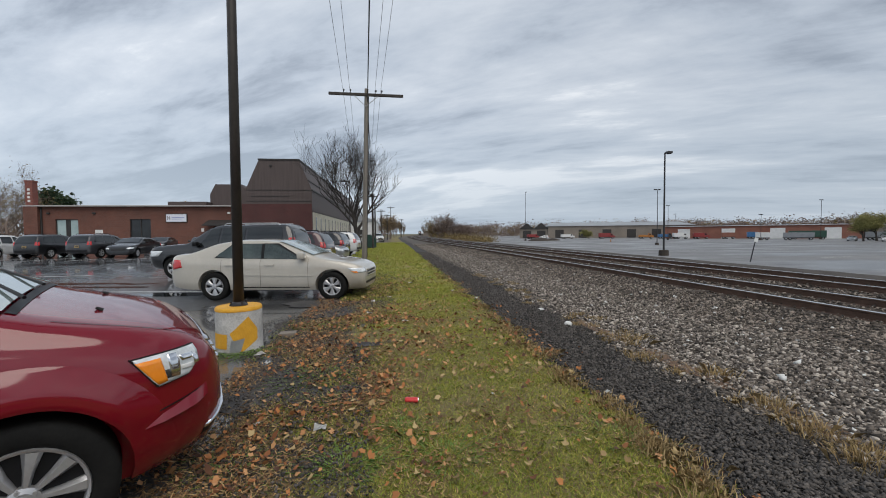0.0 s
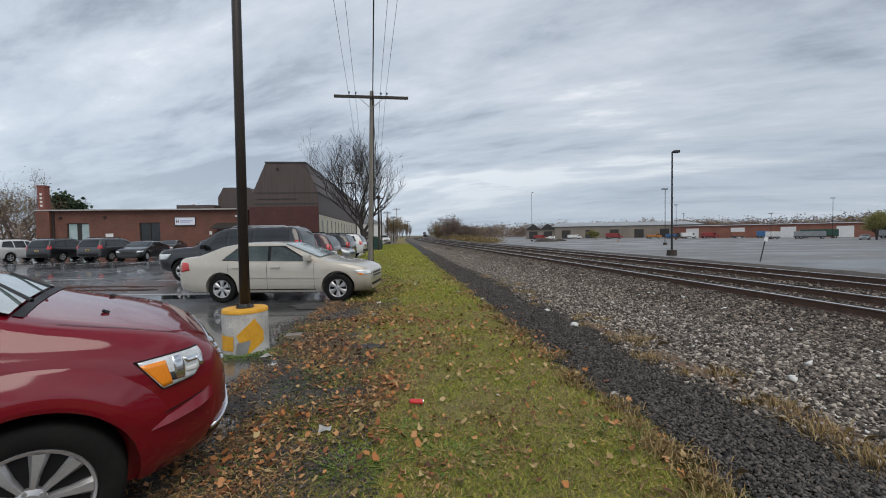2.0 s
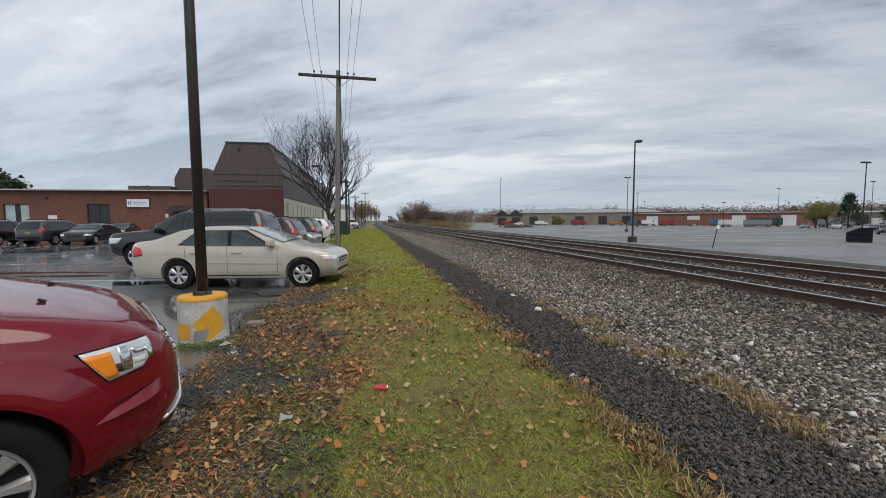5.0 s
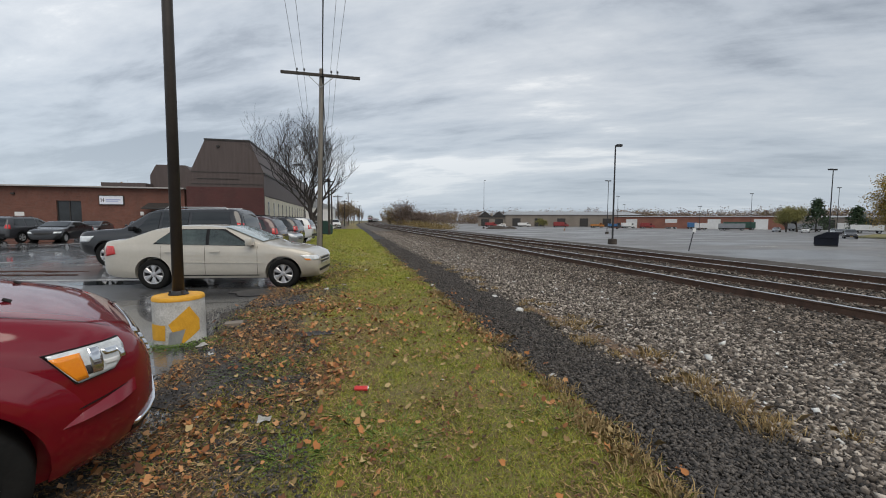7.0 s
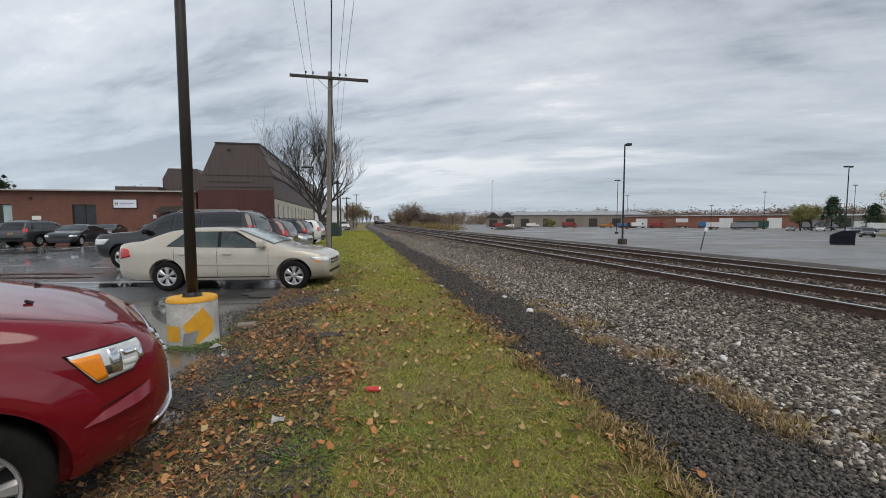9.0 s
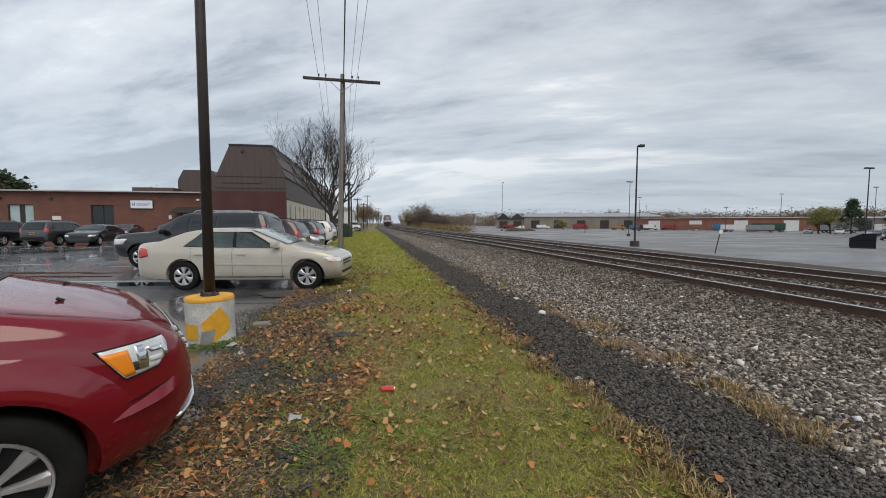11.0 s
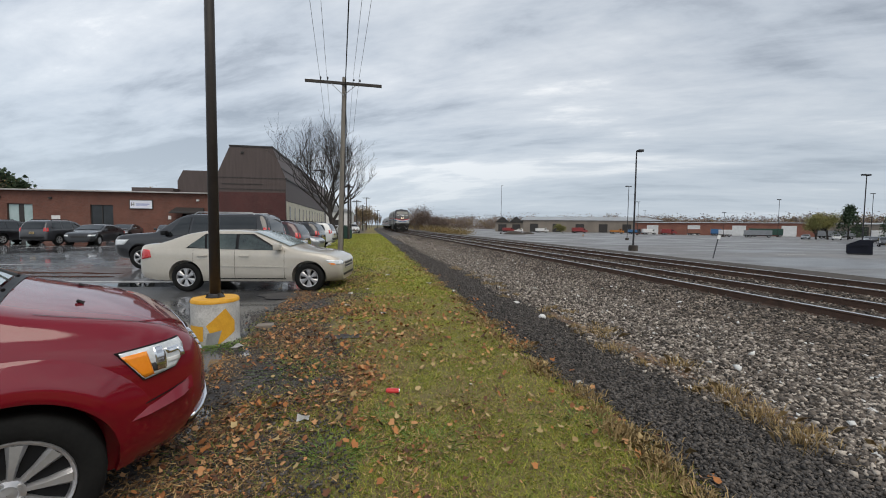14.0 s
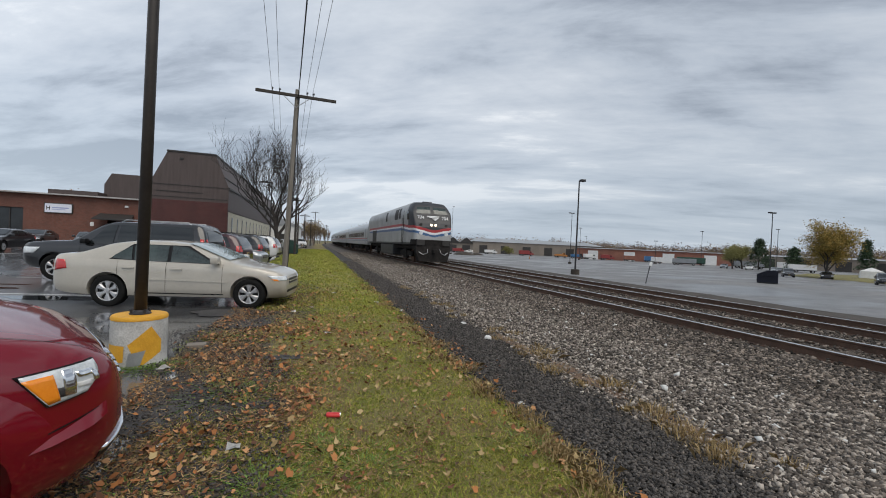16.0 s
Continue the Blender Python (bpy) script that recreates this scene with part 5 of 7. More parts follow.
def make_bollard_lamp():
    t = thing("lamp_post", pose(-2.10, 6.02, 0), "brown steel lamp post on a yellow-painted concrete base", "lamp post")
    bm = bmesh.new()
    r = lathe(bm, [(0.30, -0.05), (0.292, 0.02), (0.288, 0.55), (0.282, 0.575), (0.27, 0.583)], 40)
    part("base", bm, M["concrete"], t, "chipped white concrete base", smooth=True, sharp=40)
    bm = bmesh.new()
    r = lathe(bm, [(0.291, 0.545), (0.292, 0.572), (0.278, 0.592), (0.001, 0.597)], 40)
    part("base_top", bm, M["yellow"], t, "yellow painted base top", smooth=True, sharp=40)
    # the painted arrow-like yellow patch on the side, with its worn grey gap
    for k, (q, mm) in enumerate(((((-0.40, 0.27), (0.0, 0.0), (0.70, 0.15), (0.36, 0.48)), "yellow"), (((0.30, 0.10), (0.72, 0.16), (0.72, 0.30), (0.36, 0.48)), "yellow"), (((-0.97, 0.07), (-0.52, 0.07), (-0.50, 0.26), (-0.97, 0.27)), "yellow"), (((-0.42, 0.03), (0.02, 0.02), (0.20, 0.20), (-0.36, 0.17)), "galv"))):
        rr = 0.2935 + 0.0012 * k
        bm = patch(bmesh.new(), lambda f, z: (rr * math.cos(math.asin(f) - 1.218), rr * math.sin(math.asin(f) - 1.218), z), q, 10, 5)
        part("paint_patch", bm, M[mm], t)
    bm = bmesh.new()
    lathe(bm, [(0.115, 0.59), (0.115, 0.605), (0.085, 0.625), (0.062, 0.65)], 20)
    for k in range(4):
        a = math.pi / 4 + k * math.pi / 2
        tube(bm, [(0.10 * math.cos(a), 0.10 * math.sin(a), 0.59), (0.10 * math.cos(a), 0.10 * math.sin(a), 0.655)], [0.017, 0.015], 6)
    part("anchor_plate", bm, M["dark_metal"], t)
    bm = bmesh.new()
    tube(bm, [(0, 0, 0.6), (0.012, 0, 4.0), (0.03, 0, 9.0)], [0.067, 0.060, 0.050], 16)
    part("pole", bm, M["bronze"], t, smooth=True)
    bm = bmesh.new()
    box(bm, -0.05, 0.5, -0.2, 0.2, 8.85, 9.05, 0.04)
    part("lamp_head", bm, M["bronze"], t)
    return t


make_bollard_lamp()


def wire(name, a, b, sag, r, label):
    cu = bpy.data.curves.new(name, "CURVE")
    cu.dimensions, cu.bevel_depth, cu.bevel_resolution = "3D", r, 1
    sp = cu.splines.new("POLY")
    sp.points.add(16)
    for i in range(17):
        t = i / 16
        sp.points[i].co = (a[0] + (b[0] - a[0]) * t, a[1] + (b[1] - a[1]) * t, a[2] + (b[2] - a[2]) * t - 4 * sag * t * (1 - t), 1)
    cu.materials.append(M["wire"])
    return tagged(new(name, cu), label, "cable", "overhead cables")


UX, UY = -1.52, 22.0
ARM_Z = 8.78
UT = UX + 0.20


def make_utility_pole(x, y, top, arm, lean, label, ang=0.0, z=0.0, r=0.15, dark=False):
    t = thing("utility_pole", pose(x, y, z, 0, lean, 0), label, "utility pole", "utility poles")
    wood = M["wood_dark"] if dark else M["wood_pole"]
    bm = bmesh.new()
    tube(bm, [(0, 0, -0.4), (0.01, 0, top * 0.5), (0, 0, top)], [r, r * 0.85, r * 0.68], 12)
    part("pole", bm, wood, t, smooth=True, sharp=50)
    if arm:
        bm = bmesh.new()
        box(bm, -arm / 2, arm / 2, -0.20, -0.10, top - 0.42, top - 0.28, 0.01)
        a = part("crossarm", bm, M["wood_dark"], t)
        a.matrix_basis = pose(0, 0, 0, 0, 0, ang)
        for k in (-0.30, -0.21, 0.13, 0.21):
            bm = bmesh.new()
            lathe(bm, [(0.015, -0.28), (0.015, -0.20), (0.04, -0.19), (0.045, -0.12), (0.025, -0.09), (0.001, -0.085)], 8)
            i = part("insulator", bm, M["dark_metal"], a)
            i.matrix_basis = pose(k * arm, -0.15, top)
        for s in (-1, 1):
            bm = bmesh.new()
            tube(bm, [(0, -0.16, top - 0.95), (s * 0.62, -0.18, top - 0.42)], [0.018] * 2, 5)
            part("brace", bm, M["galv"], a)
    return t


pole = make_utility_pole(UX, UY, 9.17, 3.85, 1.6, "weathered wooden utility pole with a crossarm", ang=-3)
bm = bmesh.new()
tube(bm, [(0.14, -0.08, 0.0), (0.13, -0.08, 4.0), (0.12, -0.08, 8.8)], [0.02] * 3, 6)
part("conduit", bm, M["dark_metal"], pole)
for k, off in enumerate((-1.15, -0.80, 0.50, 0.80)):
    wire("cable", (UT + off, UY - 0.1, ARM_Z + 0.32), (UT + off + 3.4, -26, ARM_Z + 0.6), 0.5, 0.007, "thin overhead power cable")
    wire("cable", (UT + off, UY - 0.1, ARM_Z + 0.32), (-4.5 + off * 0.8, 70, 7.4), 0.8, 0.007, "thin overhead power cable")
wire("cable", (UT + 0.1, UY - 0.15, ARM_Z - 0.35), (UT + 3.3, -26, ARM_Z + 0.5), 0.3, 0.022, "thick black overhead cable")
wire("cable", (UT + 0.1, UY + 0.1, ARM_Z - 0.5), (-2.0, 44, 5.2), 0.5, 0.02, "thick black overhead cable")
for x, y, top, arm in ((-2.1, 44, 5.9, 1.0), (-2.6, 62, 6.2, 1.2), (-2.3, 84, 6.6, 1.8), (-1.4, 108, 6.8, 1.8), (-0.6, 140, 11.0, 2.6), (3.2, 190, 8.5, 2.2)):
    make_utility_pole(x + bend(y), y, top, arm, 0, "distant dark wooden utility pole beside the railway", dark=True, r=0.14)
t = thing("street_lamp", pose(-4.7, 46, 0), "slim dark lamp pole beside the mill", "street lamp")
bm = tube(bmesh.new(), [(0, 0, 0), (0, 0, 7.4)], [0.07, 0.05], 10)
part("pole", bm, M["dark_metal"], t)
bm = box(bmesh.new(), -1.1, 0.1, -0.15, 0.15, 7.35, 7.5, 0.03)
part("lamp_head", bm, M["dark_metal"], t)

LOT_Z = -0.6


def far_reach(x, y):
    """How far a spot of the sinking lot lies beyond a level one."""
    return 1 + 0.44 * min(1.0, max(0.0, (math.hypot(x, y) - 50) / 25))


def line_pose(x, y, ang, z=None):
    k = far_reach(x, y)
    return pose(x * k, y * k, 1.54 - 2.14 * k if z is None else z, 0, 0, ang)



def make_lot_lamp(x, y, h, heads, label):
    t = thing("lot_lamp", line_pose(x, y, 0), label, "lamp post", "lot lamps")
    h *= far_reach(x, y)
    bm = bmesh.new()
    lathe(bm, [(0.42, -0.1), (0.40, 0.45), (0.36, 0.52), (0.001, 0.53)], 16)
    part("base", bm, M["pile"], t)
    bm = tube(bmesh.new(), [(0, 0, 0.5), (0, 0, h)], [0.085, 0.06], 10)
    part("pole", bm, M["dark_metal"], t)
    for s in heads:
        bm = bmesh.new()
        box(bm, min(0.04 * s, 0.2 * s), max(0.04 * s, 0.2 * s), -0.04, 0.04, h - 0.1, h - 0.02)
        box(bm, min(0.15 * s, 0.85 * s), max(0.15 * s, 0.62 * s), -0.2, 0.2, h - 0.10, h + 0.12, 0.04)
        part("lamp_head", bm, M["dark_metal"], t)
    return t


for x, y, h, heads in ((23.9, 33.2, 9.1, (1,)), (42.4, 60.2, 8.9, (-1, 1)), (70.8, 96.1, 8.9, (-1, 1)), (36.0, 106, 13.2, (1,)), (55.5, 36.4, 8.3, (-1, 1)), (99, 82, 9.2, (-1, 1)), (84.3, 82.9, 5.9, (-1, 1)), (98.5, 63.1, 9.2, (-1, 1)), (110, 145, 9.0, (-1, 1))):
    make_lot_lamp(x, y, h, heads, "tall dark lot lamp with %s head on a concrete base" % ("a single" if len(heads) == 1 else "a double"))

t = thing("marker_post", pose(24.2, 24.8, LOT_Z, 0, 14, 0), "leaning thin steel post with a small white plate", "marker post")
part("post", tube(bmesh.new(), [(0, 0, -0.1), (0, 0, 1.7)], [0.035, 0.035], 8), M["dark_metal"], t)
part("plate", box(bmesh.new(), -0.14, 0.14, -0.05, -0.035, 1.42, 1.72, 0.005), M["white_wall"], t)


def make_dumpster(x, y, z, ang, material, label, w=2.2, d=1.7, h=1.55):
    t = thing("dumpster", pose(x, y, z, 0, 0, ang), label, "dumpster")
    bm = bmesh.new()
    pr = [(-d / 2, 0.12), (d / 2, 0.12), (d / 2, h), (0.0, h), (-d / 2, h * 0.68)]
    rows = [[bm.verts.new((sx * w / 2, py, pz)) for py, pz in pr] for sx in (-1, 1)]
    for k in range(5):
        bm.faces.new((rows[0][k], rows[0][(k + 1) % 5], rows[1][(k + 1) % 5], rows[1][k]))
    bm.faces.new(rows[0]), bm.faces.new(rows[1][::-1])
    part("body", bm, material, t)
    for k in range(5):
        xx = -w / 2 + 0.15 + k * (w - 0.3) / 4
        part("rib", box(bmesh.new(), xx - 0.04, xx + 0.04, -d / 2 - 0.05, -d / 2 + 0.02, 0.12, h * 0.66), material, t)
    for s in (-1, 1):
        part("lift_pocket", box(bmesh.new(), s * w / 2 - 0.07, s * w / 2 + 0.07, -0.5, 0.5, 0.7, 0.9, 0.01), material, t)
        part("skid", box(bmesh.new(), s * w * 0.35 - 0.1, s * w * 0.35 + 0.1, -d / 2, d / 2, 0, 0.13), M["dark_metal"], t)
        bm = bmesh.new()
        f = [bm.verts.new(v) for v in ((s * 0.03, -d / 2 - 0.03, h * 0.70), (s * w / 2, -d / 2 - 0.03, h * 0.70), (s * w / 2, 0.0, h + 0.03), (s * 0.03, 0.0, h + 0.03))]
        bm.faces.new(f)
        bmesh.ops.solidify(bm, geom=bm.faces[:], thickness=0.04)
        part("lid", bm, M["black_plastic"], t)
    return t


make_dumpster(41.7, 27.6, LOT_Z, 213, M["navy_box"], "dark blue steel dumpster standing in the empty lot", 1.2, 1.55, 1.25)
make_dumpster(-2.5, 46.0, 0.0, 90, M["green_box"], "dark green steel dumpster beside the bare tree", 1.5, 1.2, 1.5)

# ---- buildings on the left ----


def wall_holes(bm, x0, x1, z0, z1, y0, y1, holes):
    """A wall along x between y0 and y1, with rectangular holes (xa, xb, za, zb)."""
    xs = sorted({x0, x1, *[h[0] for h in holes], *[h[1] for h in holes]})
    zs = sorted({z0, z1, *[h[2] for h in holes], *[h[3] for h in holes]})
    for a, b in zip(xs, xs[1:]):
        for c, d in zip(zs, zs[1:]):
            mx, mz = (a + b) / 2, (c + d) / 2
            if not any(h[0] < mx < h[1] and h[2] < mz < h[3] for h in holes):
                box(bm, a, b, y0, y1, c, d)


BY = 50.0
b = thing("brick_building", pose(0, BY, 0), "long single-storey brown brick building with a flat roof", "building")
holes = [(-37.2, -34.9, 0.0, 3.5), (-29.6, -27.4, 1.25, 3.5), (-20.6, -18.9, 0.0, 2.9)]
bm = bmesh.new()
wall_holes(bm, -38.6, -17.7, 0, 4.9, 0, 0.35, holes)
box(bm, -38.6, -38.3, 0.35, 22, 0, 4.9), box(bm, -38.6, -17.7, 22, 22.3, 0, 4.9), box(bm, -18.0, -17.7, 0.35, 22, 0, 4.9)
part("wall", bm, M["brick"], b)
part("pier", box(bmesh.new(), -40.0, -38.62, -0.45, 1.0, 0, 5.0), M["brick"], b)
part("roof", box(bmesh.new(), -38.2, -18.1, 0.4, 21.9, 4.5, 4.65), M["roof_grey"], b)
part("coping", box(bmesh.new(), -40.05, -17.6, -0.5, 0.45, 4.9, 5.03), M["coping"], b)
part("downpipe", tube(bmesh.new(), [(-38.5, -0.1, 0), (-38.5, -0.1, 4.8)], [0.09, 0.09], 8), M["dark_trim"], b)
for x0, x1, z0, z1, mm, label in ((-37.2, -36.15, 0, 3.5, "pale_glass", "glass entrance panel"), (-35.85, -34.9, 0, 3.5, "pale_glass", "glass entrance panel"), (-29.6, -27.4, 1.25, 3.5, "dark_opening", "wide dark window"), (-20.6, -18.9, 0, 2.4, "dark_opening", "dark glass door")):
    part("window_pane", box(bmesh.new(), x0 + 0.06, x1 - 0.06, 0.18, 0.2, z0 + 0.06, z1 - 0.06), M[mm], b, label)
    bm = bmesh.new()
    for q in ((x0, x0 + 0.07, z0, z1), (x1 - 0.07, x1, z0, z1), (x0 + 0.07, x1 - 0.07, z1 - 0.07, z1), (x0 + 0.07, x1 - 0.07, z0, z0 + 0.07)):
        box(bm, q[0], q[1], 0.12, 0.24, q[2], q[3])
    part("window_frame", bm, M["dark_trim"], b)
part("door_panel", box(bmesh.new(), -36.15, -35.85, 0.14, 0.22, 0, 3.5), M["dark_trim"], b)
part("mullion", box(bmesh.new(), -28.55, -28.45, 0.12, 0.22, 1.3, 3.45), M["dark_trim"], b)
bm = bmesh.new()
v = [bm.verts.new(p) for p in ((-21.2, 0, 3.35), (-18.3, 0, 3.35), (-18.1, -1.3, 2.75), (-21.4, -1.3, 2.75), (-21.2, 0, 2.85), (-18.3, 0, 2.85), (-18.1, -1.3, 2.65), (-21.4, -1.3, 2.65))]
for q in ((0, 1, 2, 3), (4, 7, 6, 5), (0, 3, 7, 4), (1, 5, 6, 2), (3, 2, 6, 7)):
    bm.faces.new([v[i] for i in q])
part("awning", bm, M["dark_trim"], b)
for x in (-37.8, -33.2, -18.9):
    part("wall_lamp", box(bmesh.new(), x - 0.15, x + 0.15, -0.2, 0, 4.05, 4.25, 0.03), M["white_wall" if x > -19 else "dark_trim"], b)
part("notice", box(bmesh.new(), -33.2, -32.4, -0.03, 0, 1.9, 2.3), M["white_wall"], b)
part("notice", box(bmesh.new(), -22.0, -21.7, -0.03, 0, 2.0, 2.4), M["white_wall"], b)
s = thing("wall_sign", pose(-24.6, BY - 0.06, 3.6), "white sign panel with a small emblem on brick", "sign")
part("panel", box(bmesh.new(), -1.15, 1.15, -0.06, 0.05, -0.5, 0.5, 0.01), M["dark_trim"], s)
part("face", box(bmesh.new(), -1.08, 1.08, -0.07, -0.055, -0.43, 0.43), M["sign_white"], s)
for x0, x1, z0, z1, mm in ((-0.95, -0.89, -0.2, 0.2, "dark_trim"), (-0.72, -0.66, -0.2, 0.2, "dark_trim"), (-0.90, -0.70, -0.04, 0.04, "dark_trim"), (-0.5, 0.85, -0.02, 0.10, "sign_bar"), (-0.5, 0.6, -0.16, -0.10, "sign_bar")):
    part("print_bar", box(bmesh.new(), x0, x1, -0.076, -0.068, z0, z1), M[mm], s)
c = thing("chimney", pose(-39.58, BY + 0.2, 0), "square red brick chimney with pale painted marks", "chimney")
part("shaft", box(bmesh.new(), -0.36, 0.36, -0.36, 0.36, 4.95, 7.6, 0.02), M["chimney"], c)
part("cap", box(bmesh.new(), -0.40, 0.40, -0.40, 0.40, 7.6, 7.78, 0.02), M["chimney"], c)
for k in range(4):
    part("painted_mark", box(bmesh.new(), -0.13, 0.13, -0.375, -0.362, 6.65 - k * 0.42, 6.88 - k * 0.42), M["white_wall"], c)


def profile_building(name, label, y0, y1, prof, material):
    """A building of one cross-section along y."""
    t = thing(name, pose(0, y0, 0), label, "building")
    bm = bmesh.new()
    n = len(prof)
    a = [bm.verts.new((x, 0, z)) for x, z in prof]
    c = [bm.verts.new((x, y1 - y0, z)) for x, z in prof]
    for k in range(n):
        bm.faces.new((a[k], a[(k + 1) % n], c[(k + 1) % n], c[k]))
    bm.faces.new(a), bm.faces.new(c[::-1])
    part("wall", bm, material, t)
    return t


ML, MR, MY1 = -17.5, -9.5, 128.0
mill = profile_building("mill_building", "tall brown metal-clad mill with a stepped monitor roof", BY, MY1, [(-17.0, 5.2), (-9.5, 4.35), (-9.5, 6.9), (-10.95, 10.45), (-15.45, 10.45), (-17.0, 6.95)], M["cladding"])
for x0, x1, y0, y1, z0, z1 in ((-17.4, -9.52, -0.25, 0.25, 0, 5.2),):
    part("brick_base", box(bmesh.new(), x0, x1, y0, y1, z0, z1), M["brick_dark"], mill, "dark red brick base wall")
bm = bmesh.new()
box(bm, -9.85, -9.55, 0.3, 78, 0, 4.3)
part("side_wall", bm, M["cream"], mill, "cream rendered side wall")
for k in range(22):
    y = 2.4 + k * 3.4
    part("window", box(bmesh.new(), -9.56, -9.52, y, y + 0.55, 1.9, 3.75), M["dark_opening"], mill)
for z, w in ((6.9, 0.14), (10.45, 0.18), (8.0, 0.05)):
    xx = -9.45 if z < 7 else (-10.9 if z > 10 else -9.92)
    part("eaves_trim", box(bmesh.new(), xx - 0.1, xx + 0.08, -0.05, 78.05, z - w, z + 0.04), M["dark_trim"], mill)
part("parapet_trim", box(bmesh.new(), -15.55, -10.85, -0.07, 0.03, 10.35, 10.52), M["dark_trim"], mill)
for z in (6.85, 5.55):
    part("cladding_joint", box(bmesh.new(), -16.95, -9.55, -0.035, -0.002, z - 0.03, z + 0.03), M["dark_trim"], mill)
part("cladding_joint", box(bmesh.new(), -16.4, -12.0, -0.05, -0.002, 6.1, 6.16), M["dark_trim"], mill)
part("vent", box(bmesh.new(), -14.3, -14.0, -0.12, 0, 9.6, 9.8), M["dark_trim"], mill)
for k in range(26):
    y = 1.5 + k * 3.0
    bm = bmesh.new()
    v = [bm.verts.new(p) for p in ((-9.50 + 0.03, y, 7.0), (-9.50 + 0.03, y + 0.12, 7.0), (-10.92, y + 0.12, 10.42), (-10.92, y, 10.42))]
    bm.faces.new(v)
    bmesh.ops.solidify(bm, geom=bm.faces[:], thickness=0.05)
    part("roof_seam", bm, M["cladding"], mill)
small = profile_building("mill_annex", "smaller brown metal-clad block behind the brick building", 58, 100, [(-24.3, 4.0), (-19.4, 4.0), (-19.4, 7.3), (-20.3, 8.45), (-23.6, 8.45), (-24.3, 7.1)], M["cladding"])
low = profile_building("roof_block", "low brown metal-clad roof block behind a parapet", 56, 70, [(-28.6, 3.8), (-24.0, 3.8), (-24.0, 5.95), (-28.6, 5.95)], M["cladding"])
t = thing("white_shed", pose(-6.6, 92, 0), "white shed beyond the bare tree", "shed")
part("wall", box(bmesh.new(), -3.4, 3.0, 0, 14, 0, 4.4), M["white_wall"], t)
bm = bmesh.new()
v = [bm.verts.new(p) for p in ((-3.6, -0.2, 4.3), (3.2, -0.2, 4.3), (-0.2, -0.2, 5.8), (-3.6, 14.2, 4.3), (3.2, 14.2, 4.3), (-0.2, 14.2, 5.8))]
for q in ((0, 1, 2), (3, 5, 4), (0, 2, 5, 3), (1, 4, 5, 2), (0, 3, 4, 1)):
    bm.faces.new([v[i] for i in q])
part("roof", bm, M["roof_grey"], t)
part("door", box(bmesh.new(), -1.2, 0.6, -0.04, 0, 0, 2.6), M["dark_trim"], t)

# ---- trees ----


def branch_tree(seed, height, trunk_r, spread, levels=5, first=0.28, kids=(5, 4, 4, 3, 3), up=0.35, lenf=0.80, rmin=0.008, droop=0.0):
    """Limb tubes of a bare tree: a list of (points, radii, level)."""
    rnd = random.Random(seed)
    limbs = []

    def grow(p, d, length, r, level):
        n = 4 if level < 3 else 3
        pts, rad = [p.copy()], [r]
        q, dd = p.copy(), d.copy()
        for i in range(n):
            dd = (dd + Vector((rnd.gauss(0, 0.16), rnd.gauss(0, 0.16), rnd.gauss(0, 0.10) + up * 0.25 - droop * level * 0.06))).normalized()
            q = q + dd * (length / n)
            pts.append(q.copy())
            rad.append(r * (1 - 0.72 * (i + 1) / n))
        limbs.append((pts, rad, level))
        if level >= levels - 1:
            return
        for k in range(kids[level]):
            t = (0.30 if level else first) + (0.98 - (0.30 if level else first)) * (k + rnd.random() * 0.8) / kids[level]
            i = min(int(t * n), n - 1)
            base = pts[i].lerp(pts[i + 1], t * n - i)
            a = rnd.random() * 2 * math.pi + k * 2.4
            side = dd.orthogonal().normalized()
            side.rotate(Matrix.Rotation(a, 3, dd))
            nd = (dd * (0.75 - 0.3 * spread) + side * spread + Vector((0, 0, up))).normalized()
            grow(base, nd, length * (lenf if level == 0 else 0.66) * rnd.uniform(0.8, 1.15), max(rad[i] * 0.62, rmin), level + 1)
    grow(Vector((0, 0, -0.2)), Vector((0, 0, 1)), height * 0.45, trunk_r, 0)
    return limbs, rnd


def limbs_mesh(limbs, wanted, sides=(10, 6, 4, 3, 3, 3)):
    verts, faces = [], []
    for pts, rad, level in limbs:
        if level not in wanted:
            continue
        n, base = sides[level], len(verts)
        for i, p in enumerate(pts):
            a = (pts[min(i + 1, len(pts) - 1)] - pts[max(i - 1, 0)]).normalized()
            u = a.cross(Vector((0.31, 0.95, 0.1))).normalized()
            v = a.cross(u)
            for k in range(n):
                w = 2 * math.pi * k / n
                verts.append(p + rad[i] * (math.cos(w) * u + math.sin(w) * v))
        for i in range(len(pts) - 1):
            for k in range(n):
                a, b = base + i * n + k, base + i * n + (k + 1) % n
                faces.append((a, b, b + n, a + n))
    return verts, faces


def leaf_cloud(centres, per, spread, size, rnd):
    """Small bent leaf quads round the given centres."""
    verts, faces = [], []
    for c in centres:
        for _ in range(per):
            p = Vector(c) + Vector((rnd.gauss(0, spread), rnd.gauss(0, spread), rnd.gauss(0, spread * 0.8)))
            a = Vector((rnd.gauss(0, 1), rnd.gauss(0, 1), rnd.gauss(0, 0.6))).normalized()
            b = a.orthogonal().normalized()
            b.rotate(Matrix.Rotation(rnd.random() * 6.28, 3, a))
            s = size * rnd.uniform(0.6, 1.3)
            n = a.cross(b)
            k = len(verts)
            verts += [p - a * s, p + b * s * 0.55 + n * s * 0.15, p + a * s, p - b * s * 0.55 + n * s * 0.15]
            faces.append((k, k + 1, k + 2, k + 3))
    return verts, faces


